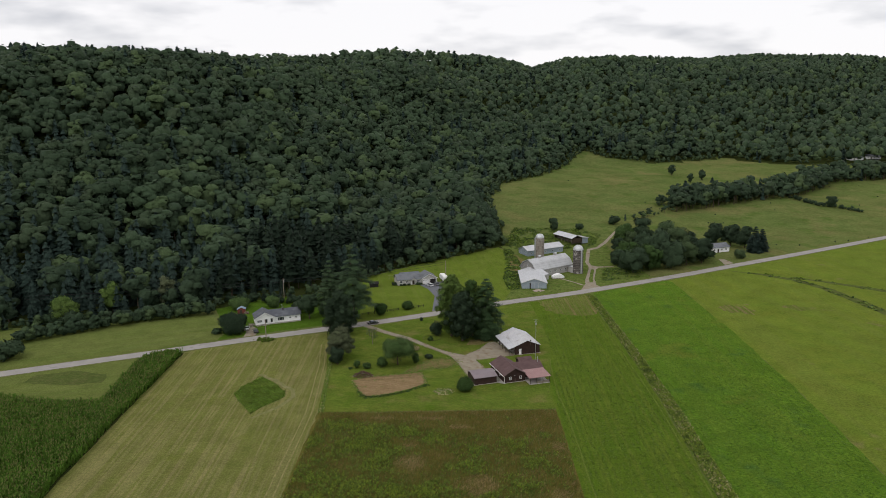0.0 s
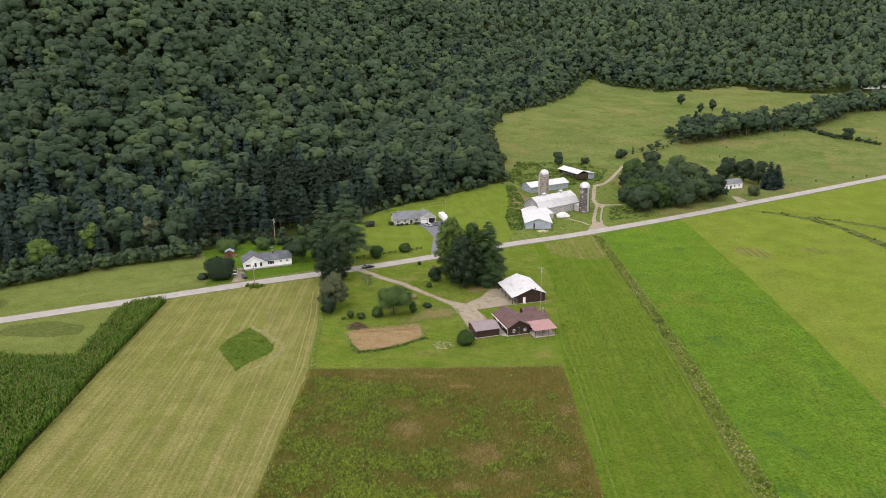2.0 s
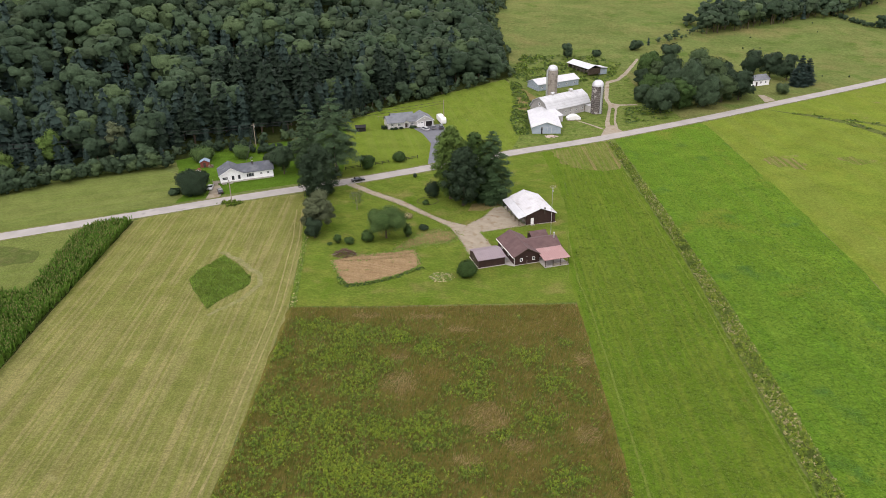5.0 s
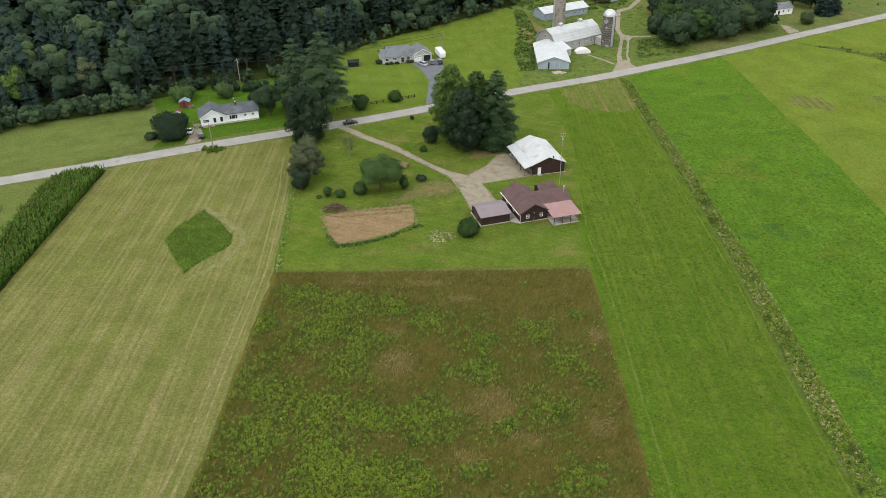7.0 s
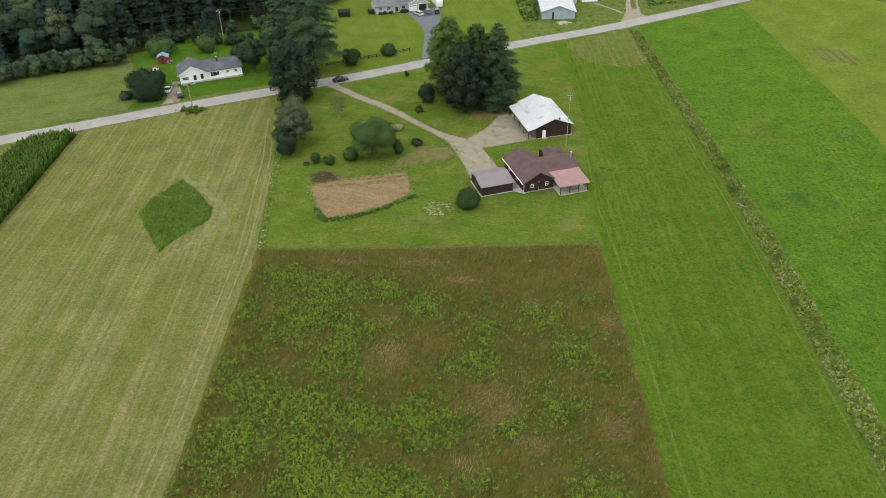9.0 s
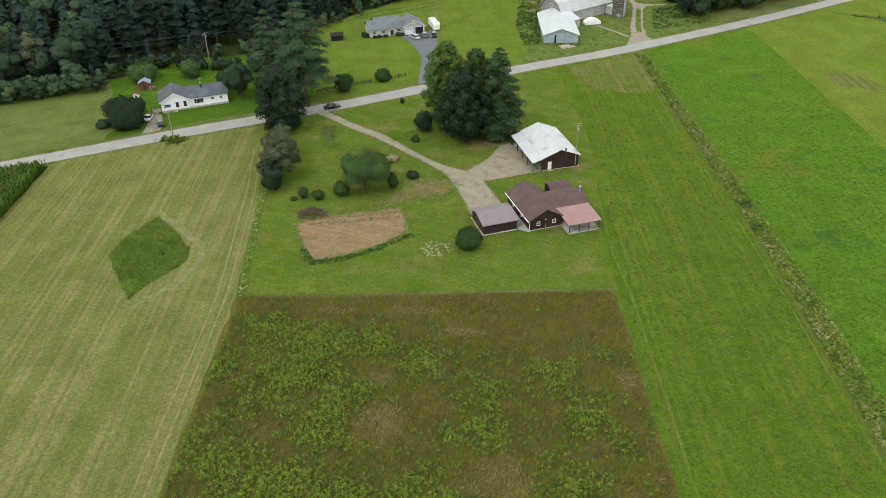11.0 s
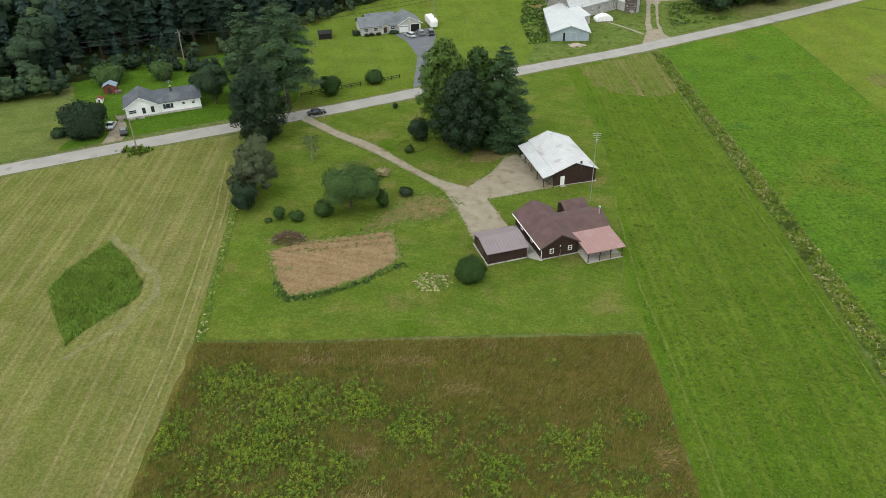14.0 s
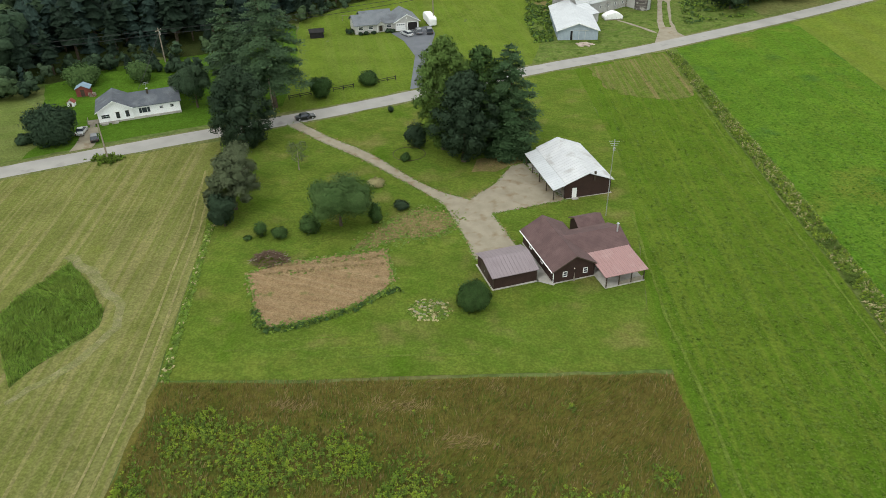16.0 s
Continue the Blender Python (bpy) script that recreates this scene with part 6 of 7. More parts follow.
# ---- poles, wires and fences ----
def pole(at, h, label, arm=True, turn=0.0, group="utility poles", lamp=False):
    t = thing("utility_pole", (*at, float(height(*at))), label, "utility pole", group, turn)
    part("shaft", tube(bmesh.new(), [(0, 0, -0.3), (0, 0, h * 0.5), (0, 0, h)], [0.19, 0.16, 0.12], 10), M["pole_wood"], t)
    if arm:
        c = part("crossarm", boxes((-1.1, 1.1, -0.06, 0.06, h - 0.75, h - 0.6)), M["pole_wood"], t)
        for x in (-1.0, 0.0, 1.0):
            part("insulator", tube(bmesh.new(), [(x, 0, h - 0.6), (x, 0, h - 0.42)], [0.06, 0.04], 8), M["white_paint"], c)
        part("transformer", tube(bmesh.new(), [(0.34, 0, h - 2.0), (0.34, 0, h - 1.1)], [0.22, 0.22], 10), M["steel"], t)
    if lamp:
        part("lamp_arm", tube(bmesh.new(), [(0, 0, h - 0.4), (0.8, 0, h - 0.1), (1.3, 0, h - 0.1)], [0.04, 0.035, 0.03], 6), M["steel"], t)
    return t


def mast(at, h):
    t = thing("antenna_mast", (*at, 0.0), "slim tall pale antenna mast beside the house", "mast")
    part("tube", tube(bmesh.new(), [(0, 0, -0.2), (0, 0, h * 0.6), (0, 0, h)], [0.07, 0.06, 0.05], 8), M["steel"], t)
    for k, w in enumerate((0.9, 0.7, 0.5)):
        part("antenna_rod", tube(bmesh.new(), [(-w, 0, h - 0.3 - 0.4 * k), (w, 0, h - 0.3 - 0.4 * k)], [0.02, 0.02], 5), M["steel"], t)
    part("light_box", boxes((-0.12, 0.25, -0.1, 0.1, h - 2.0, h - 1.5)), M["steel"], t)


def cable(points, label, sag=0.9):
    t = thing("overhead_cable", points[0], label, "cable", "overhead cables")
    o = Vector(points[0])
    for a, b in zip(points, points[1:]):
        a, b = Vector(a), Vector(b)
        path = []
        for i in range(13):
            u = i / 12
            p = a.lerp(b, u) - o
            p.z -= 4 * sag * u * (1 - u)
            path.append(p)
        part("wire", tube(bmesh.new(), path, [0.06] * 13, 5), M["cable"], t)


pole((-82.4, 266.6), 8.2, "wooden utility pole at the roadside weeds", False)
pole((-92.2, 326.3), 9.6, "wooden utility pole before the woods", True, 70)
pole((-53.2, 291.4), 8.6, "wooden utility pole under the pine", False)
pole((-19.6, 360.0), 10.4, "tall wooden utility pole beside the grey house", False)
mast((18.4, 245.6), 15.0)
cable([(-190, 288, 11.5), (-92.2, 326.3, 9.2), (-19.6, 360.0, 9.9)], "black overhead power cable")
cable([(-190, 287, 10.4), (-92.2, 326.3, 8.1), (-19.6, 360.0, 8.9)], "black overhead telephone cable", 1.2)
cable([(-92.2, 326.3, 8.6), (-85, 292.5, 5.6)], "thin black service cable", 0.5)


def rail_fence(points, label):
    t = thing("rail_fence", (*points[0], 0.0), label, "fence", "rail fences along the lawn")
    ox, oy = points[0]
    for (ax, ay), (bx, by) in zip(points, points[1:]):
        n = max(1, round(math.hypot(bx - ax, by - ay) / 2.6))
        for i in range(n + 1):
            x, y = ax + (bx - ax) * i / n - ox, ay + (by - ay) * i / n - oy
            part("post", tube(bmesh.new(), [(x, y, -0.2), (x, y, 1.15)], [0.12, 0.11], 8), M["black_wood"], t)
        for z in (0.45, 0.9):
            part("rail", tube(bmesh.new(), [(ax - ox, ay - oy, z), (bx - ox, by - oy, z)], [0.085, 0.085], 6), M["black_wood"], t)


rail_fence([(-51.4, 299.8), (-46.5, 302.7)], "dark split-rail fence at the lawn edge")
rail_fence([(-41.4, 305.2), (-36.7, 307.8)], "dark split-rail fence at the lawn edge")
rail_fence([(-30.6, 311.0), (-26.6, 313.4)], "short dark split-rail fence at the lawn edge")


# ---- white house ----
def white_house():
    t = thing("house", (-92.2, 284.5, 0.0), "long white ranch house with grey shingle roof", "house", turn=23.6)
    part("foundation", boxes((-0.02, 18.25, -0.02, 7.9, -0.3, 0.45)), M["concrete"], t)
    part("wall", gable_walls(0, 7.6, 0, 8.2, 0.45, 3.05, 5.15), M["white_siding"], t)
    part("wing_wall", gable_walls(7.6, 18.2, 0.5, 8.0, 0.45, 3.0, 4.95, "x"), M["white_siding"], t)
    part("roof", gable_roof(0, 7.6, 0, 8.2, 3.05, 5.15, over=0.45), M["slate_shingle"], t)
    part("wing_roof", gable_roof(4.2, 18.2, 0.5, 8.0, 3.0, 4.95, "x", 0.4), M["slate_shingle"], t)
    bm = bmesh.new()
    prism(bm, [(-0.47, 2.76), (3.8, 5.12), (8.07, 2.76), (8.07, 2.96), (3.8, 5.34), (-0.47, 2.96)], -0.50, -0.46)
    part("fascia", bm, M["white_paint"], t)
    window(t, 1.6, -0.02, 1.75, 1.9, 1.0); window(t, 4.3, -0.02, 1.7, 0.8, 1.5, frame_mat=M["dark_wood"]); window(t, 6.4, -0.02, 1.75, 0.8, 1.5, frame_mat=M["dark_wood"])
    w = window(t, 10.2, 0.48, 1.8, 2.6, 1.4, cross=False)
    part("mullion", boxes((-0.62, -0.55, -0.06, 0.0, -0.65, 0.65)), M["white_paint"], w); part("mullion", boxes((0.55, 0.62, -0.06, 0.0, -0.65, 0.65)), M["white_paint"], w)
    window(t, 14.0, 0.48, 1.95, 0.9, 0.7); window(t, 16.4, 0.48, 1.95, 0.9, 0.8)
    c = part("chimney", boxes((11.4, 11.8, 3.2, 3.6, 4.2, 5.8)), M["dark_wood"], t, "dark chimney flue")
    part("cap", boxes((11.33, 11.87, 3.13, 3.67, 5.8, 5.88)), M["steel"], c)
    a = part("antenna", tube(bmesh.new(), [(11.5, 5.6, 4.6), (11.5, 5.6, 6.6)], [0.03, 0.02], 6), M["steel"], t)
    for k, z in enumerate((6.1, 6.35, 6.55)):
        part("rod", tube(bmesh.new(), [(10.9 + 0.1 * k, 5.6, z), (12.3 - 0.1 * k, 5.6, z)], [0.015, 0.015], 5), M["steel"], a)
    for x in (0.4, 2.6):
        part("hatch", boxes((x, x + 1.5, -1.0, -0.03, -0.1, 0.42)), M["concrete"], t)
    d = part("deck", boxes((-2.6, -0.1, 0.2, 2.4, 0.3, 0.42)), M["grey_wood"], t, "weathered grey entrance deck")
    for x, y in ((-2.5, 0.3), (-2.5, 2.3), (-0.2, 0.3), (-1.3, 0.3)):
        part("post", boxes((x - 0.05, x + 0.05, y - 0.05, y + 0.05, -0.1, 1.3)), M["grey_wood"], d)
    part("rail", boxes((-2.55, -0.15, 0.27, 0.33, 1.2, 1.28), (-2.53, -2.47, 0.33, 2.3, 1.2, 1.28), (-2.55, -0.15, 0.28, 0.32, 0.8, 0.85)), M["grey_wood"], d)
    for k in range(3):
        part("step", boxes((-2.2, -1.0, -0.1 - 0.3 * k, 0.2 - 0.3 * k, 0.0, 0.3 - 0.1 * k)), M["grey_wood"], d)
    return t


def small_shed():
    t = thing("garden_shed", (-104.2, 302.6, 0.0), "small red wooden shed with blue metal roof", "shed", turn=14)
    part("wall", gable_walls(-1.6, 1.6, -1.3, 1.3, 0.0, 2.1, 2.9, "y"), M["red_wood"], t)
    part("roof", gable_roof(-1.6, 1.6, -1.3, 1.3, 2.1, 2.9, "y", 0.25, 0.08), M["blue_roof"], t)
    part("door", boxes((-0.5, 0.4, -1.35, -1.3, 0.05, 1.9)), M["dark_wood"], t)
    p = thing("woodpile", (-101.6, 301.6, 0.0), "stacked pale firewood beside the red shed", "firewood", turn=14)
    r = random.Random(3)
    for k in range(24):
        x, z = -0.9 + 0.3 * (k % 6) + r.uniform(-0.05, 0.05), 0.15 + 0.26 * (k // 6)
        part("log", tube(bmesh.new(), [(x, -0.4, z), (x, 0.4 + r.uniform(-0.1, 0.1), z)], [0.13, 0.13], 7), M["red_wood"] if k % 5 == 0 else M["pale_bark"], p)
    b = thing("playhouse", (-104.2, 295.6, 0.0), "small red and white playhouse on the grass", "playhouse", turn=10)
    part("wall", gable_walls(-0.8, 0.8, -0.7, 0.7, 0.0, 1.1, 1.7), M["white_paint"], b)
    part("roof", gable_roof(-0.8, 0.8, -0.7, 0.7, 1.1, 1.7, over=0.2, thick=0.06), M["red_wood"], b)
    part("door", boxes((-0.25, 0.25, -0.74, -0.7, 0.02, 0.95)), M["dark_wood"], b)


white_house(); small_shed()


# ---- vehicles ----
def car(at, turn, body_mat, label, length=4.5, width=1.8, tall=1.45, wagon=False, group="parked cars", open_door=False):
    t = thing("car", at, label, "car", group, turn)
    L, W = length / 2, width / 2
    bm = bmesh.new()
    side = [(-L, 0.35), (-L + 0.15, 0.22), (L - 0.15, 0.22), (L, 0.4), (L - 0.05, 0.68), (L - 0.9, 0.86), (-L + (0.1 if wagon else 0.7), 0.92), (-L, 0.78)]
    p = [bm.verts.new((x, -W, z)) for x, z in side]; q = [bm.verts.new((x, W, z)) for x, z in side]
    bm.faces.new(p); bm.faces.new(q[::-1])
    for i in range(len(side)):
        j = (i + 1) % len(side)
        bm.faces.new((p[j], p[i], q[i], q[j]))
    bmesh.ops.recalc_face_normals(bm, faces=bm.faces)
    bmesh.ops.bevel(bm, geom=bm.edges[:], offset=0.06, segments=2, affect="EDGES")
    part("body", bm, body_mat, t)
    rear = -L + (0.25 if wagon else 0.95)
    top0, top1 = rear + (0.15 if wagon else 0.45), L - 2.0
    bm = bmesh.new()
    lo = [(rear, 0.88), (L - 1.15, 0.86)]; hi = [(top0, tall - 0.04), (top1, tall - 0.04)]
    v = [bm.verts.new((x, s * (W - 0.06), z)) for s in (-1, 1) for x, z in lo] + [bm.verts.new((x, s * (W - 0.24), z)) for s in (-1, 1) for x, z in hi]
    for f in ((0, 1, 5, 4), (3, 2, 6, 7), (0, 4, 6, 2), (1, 3, 7, 5), (4, 5, 7, 6), (0, 2, 3, 1)):
        bm.faces.new([v[i] for i in f])
    bmesh.ops.recalc_face_normals(bm, faces=bm.faces)
    part("glasshouse", bm, M["pane"], t)
    bm = boxes((top0, top1, -W + 0.24, W - 0.24, tall - 0.05, tall))
    bmesh.ops.bevel(bm, geom=bm.edges[:], offset=0.02, segments=1, affect="EDGES")
    part("roof", bm, body_mat, t)
    for x in (-L + 0.8, L - 0.85):
        for s in (-1, 1):
            w = part("wheel", tube(bmesh.new(), [(x, s * (W - 0.2), 0.33), (x, s * (W + 0.01), 0.33)], [0.33, 0.33], 16), M["rubber"], t)
            part("rim", tube(bmesh.new(), [(x, s * (W + 0.0), 0.33), (x, s * (W + 0.03), 0.33)], [0.2, 0.19], 12), M["steel"], w)
    for s in (-1, 1):
        part("headlight", boxes((L - 0.12, L - 0.02, s * (W - 0.35) - 0.16, s * (W - 0.35) + 0.16, 0.55, 0.67)), M["white_paint"], t)
        part("tail_light", boxes((-L - 0.01, -L + 0.06, s * (W - 0.3) - 0.15, s * (W - 0.3) + 0.15, 0.6, 0.74)), M["red_wood"], t)
    if open_door:
        d = part("door", boxes((-1.0, 0.0, -0.05, 0.05, 0.3, 0.88)), body_mat, t, "open front door")
        d.matrix_basis = pose(0.75, -W - 0.02, 0, 0, 0, 48)
        part("door_window", boxes((-0.85, -0.1, -0.02, 0.02, 0.9, 1.3)), M["pane"], d)
    return t


def car_paint(name, c):
    m, nodes, links, bsdf = node_material(name)
    bsdf.inputs["Coat Roughness"].default_value = 0.08
    co = nodes.new("ShaderNodeTexCoord").outputs["Object"]
    links.new(mixed(nodes, links, noise_mask(nodes, links, co, 0.7, 0.3, 0.8), c, tuple(0.85 * v for v in c)), bsdf.inputs["Base Color"])
    bsdf.inputs["Roughness"].default_value, bsdf.inputs["Metallic"].default_value = 0.3, 0.2
    bsdf.inputs["Coat Weight"].default_value = 1.0
    return m


BLACK, SILVER, GREY, WHITE = car_paint("black_paint", (0.015, 0.016, 0.02)), car_paint("silver_paint", (0.55, 0.56, 0.57)), car_paint("grey_paint", (0.13, 0.135, 0.15)), car_paint("white_car_paint", (0.75, 0.75, 0.75))
car((-44.9, 288.0, 0.10), 27, BLACK, "black sedan stopped at the gravel drive", 4.7, 1.8, 1.42, open_door=True)
car((-94.3, 279.8, 0.08), 100, SILVER, "silver car parked beside the white house", 4.4)
car((-89.7, 276.4, 0.08), 116, BLACK, "black car parked beside the road", 4.3, 1.8, 1.5, True)
car((-27.0, 350.2, 0.08), 128, SILVER, "silver car on the asphalt driveway", 4.6, 1.8, 1.5, True)
car((-23.8, 352.0, 0.08), 112, GREY, "dark car with pale roof on the driveway", 4.5, 1.85, 1.7, True)
car((-20.4, 352.6, 0.08), 100, BLACK, "dark tall car on the asphalt driveway", 4.9, 1.9, 1.75, True)


# ---- grey ranch house ----
def grey_house():
    t = thing("house", (-42.6, 350.6, 0.0), "long grey ranch house with attached garage", "house", turn=19.5)
    part("foundation", boxes((-0.05, 12.0, -0.05, 8.2, -0.3, 0.3), (12.0, 19.6, -0.9, 8.2, -0.3, 0.15)), M["concrete"], t)
    part("wall", gable_walls(0, 12.0, 0, 8.2, 0.3, 2.75, 4.7, "x"), M["beige_siding"], t)
    part("garage_wall", gable_walls(12.0, 19.6, -0.9, 8.2, 0.15, 2.75, 4.8), M["beige_siding"], t)
    part("roof", gable_roof(0, 15.6, 0, 8.2, 2.75, 4.7, "x", 0.45), M["grey_shingle"], t)
    part("garage_roof", gable_roof(12.0, 19.6, -0.9, 8.2, 2.75, 4.85, over=0.45), M["grey_shingle"], t)
    part("rear_roof", gable_roof(3.0, 12.5, 5.6, 11.5, 2.9, 4.4, "x", 0.3), M["grey_shingle"], t)
    part("rear_wall", gable_walls(3.2, 12.3, 8.2, 11.3, 0.3, 2.8, 3.5, "x"), M["beige_siding"], t)
    part("porch_gable", gable_walls(6.6, 9.2, -0.8, 0.6, 2.3, 2.6, 3.5), M["beige_siding"], t)
    part("porch_roof", gable_roof(6.6, 9.2, -0.8, 2.0, 2.6, 3.5, over=0.25, thick=0.1), M["grey_shingle"], t)
    for x in (6.75, 9.05):
        part("porch_post", boxes((x - 0.07, x + 0.07, -0.75, -0.61, 0.0, 2.35)), M["white_paint"], t)
    part("entry_door", boxes((7.4, 8.4, -0.05, 0.0, 0.3, 2.35)), M["dark_wood"], t)
    bm = bmesh.new()
    prism(bm, [(11.5, 2.48), (15.8, 4.83), (20.1, 2.48), (20.1, 2.7), (15.8, 5.05), (11.5, 2.7)], -1.40, -1.36)
    part("fascia", bm, M["white_paint"], t)
    for x, shut in ((13.9, True), (17.6, False)):
        # the open doorway is a near-black panel in place of inner shade
        d = part("garage_door", boxes((x - 1.45, x + 1.45, -0.95, -0.9, 0.15, 2.45)), M["white_paint"] if shut else M["shade_black"], t, "closed white garage door" if shut else "open garage doorway, its shade painted as a dark panel")
        if shut:
            for k in range(4):
                part("door_window", boxes((x - 1.2 + 0.65 * k, x - 0.75 + 0.65 * k, -0.97, -0.95, 1.85, 2.15)), M["pane"], d)
            for z in (0.7, 1.25, 1.75):
                part("door_rib", boxes((x - 1.42, x + 1.42, -0.965, -0.95, z, z + 0.04)), M["steel"], d)
        else:
            part("door_frame", boxes((x - 1.6, x - 1.45, -0.97, -0.9, 0.15, 2.6), (x + 1.45, x + 1.6, -0.97, -0.9, 0.15, 2.6), (x - 1.6, x + 1.6, -0.97, -0.9, 2.45, 2.6)), M["white_paint"], d)
    for x in (1.7, 4.8, 10.4):
        window(t, x, -0.02, 1.75, 1.5, 1.05)
    part("round_vent", tube(bmesh.new(), [(15.8, -0.94, 3.8), (15.8, -0.9, 3.8)], [0.25, 0.25], 12), M["white_paint"], t)
    return t


grey_house()
c19, s19 = math.cos(radians(19.5)), math.sin(radians(19.5))
for i, (u, v, h, r) in enumerate([(1.5, -0.9, 0.8, 0.7), (3.2, -0.9, 1.0, 0.8), (5.4, -0.9, 0.8, 0.8), (9.9, -1.0, 1.2, 1.0), (11.2, -1.3, 1.0, 0.9), (-1.4, 1.0, 1.6, 1.4)]):
    shrub((-42.6 + u * c19 - v * s19, 350.6 + u * s19 + v * c19), h, r, "low foundation shrub by the grey house", "leaf_dark", 160, 0.3, 140 + i, group="foundation shrubs")


def camper():
    t = thing("camper_trailer", (-20.9, 362.0, 0.0), "large rounded white camper trailer", "trailer", turn=108)
    bm = prism(bmesh.new(), [(-4.2, 0.5), (3.6, 0.5), (4.2, 1.2), (4.1, 2.4), (3.3, 3.0), (-3.8, 3.05), (-4.3, 2.4)], -1.2, 1.2)
    bmesh.ops.bevel(bm, geom=bm.edges[:], offset=0.18, segments=3, affect="EDGES")
    part("body", bm, M["white_paint"], t)
    part("window", boxes((0.5, 2.0, -1.22, -1.18, 1.6, 2.3)), M["pane"], t)
    part("stripe", boxes((-3.8, 3.5, -1.215, -1.19, 1.1, 1.25)), M["grey_wood"], t)
    for s in (-1.05, 1.05):
        part("wheel", tube(bmesh.new(), [(-0.3, s - 0.1, 0.35), (-0.3, s + 0.1, 0.35)], [0.35, 0.35], 14), M["rubber"], t)
    part("hitch", tube(bmesh.new(), [(4.0, 0, 0.55), (5.2, 0, 0.5)], [0.06, 0.05], 6), M["steel"], t)


def dark_shed():
    t = thing("garden_shed", (-54.0, 348.6, 0.0), "low black wooden shed under the trees", "shed", turn=15)
    part("wall", gable_walls(-2.0, 2.0, -1.4, 1.4, 0.0, 1.9, 2.6, "x"), M["black_wood"], t)
    part("roof", gable_roof(-2.0, 2.0, -1.4, 1.4, 1.9, 2.6, "x", 0.3, 0.08), M["black_wood"], t)
    part("door", boxes((-0.6, 0.6, -1.45, -1.4, 0.05, 1.8)), M["black_wood"], t)
    s = thing("clothes_frame", (-47.0, 363.5, 0.3), "pale wooden clothes-line frame on the lawn", "clothes line", turn=10)
    for x in (-1.6, 1.6):
        part("post", tube(bmesh.new(), [(x, 0, -0.8), (x, 0, 2.0)], [0.06, 0.06], 6), M["pale_bark"], s)
    part("bar", tube(bmesh.new(), [(-2.0, 0, 1.95), (2.0, 0, 1.95)], [0.05, 0.05], 6), M["pale_bark"], s)


camper(); dark_shed()


# ---- the farm ----
def front_shed():
    t = thing("machine_shed", (17.6, 345.2, 0.0), "white-roofed machine shed with blue-grey front", "shed", turn=1.5)
    part("wall", gable_walls(0, 11.6, 0, 25, 0.0, 2.9, 4.9), M["blue_grey_wall"], t)
    part("roof", gable_roof(0, 11.6, 0, 25, 2.9, 4.9, over=0.5, thick=0.16), M["clean_metal"], t)
    d = part("sliding_door", boxes((4.2, 8.0, -0.12, -0.02, 0.05, 2.7)), M["blue_grey_wall"], t)
    part("track", boxes((3.4, 8.8, -0.14, -0.01, 2.72, 2.84)), M["steel"], d)
    for x in (4.25, 6.05, 7.85):
        part("stile", boxes((x - 0.06, x + 0.06, -0.15, -0.12, 0.1, 2.65)), M["steel"], d)
    # thin black panel on the wall paints the shade of a door gap
    part("opening_shade", boxes((3.6, 4.2, -0.03, 0.0, 0.0, 2.7)), M["shade_black"], t)
    bm = bmesh.new()
    prism(bm, [(-0.52, 2.62), (5.8, 4.82), (12.12, 2.62), (12.12, 2.86), (5.8, 5.1), (-0.52, 2.86)], -0.56, -0.51)
    part("fascia", bm, M["white_paint"], t)
    return t


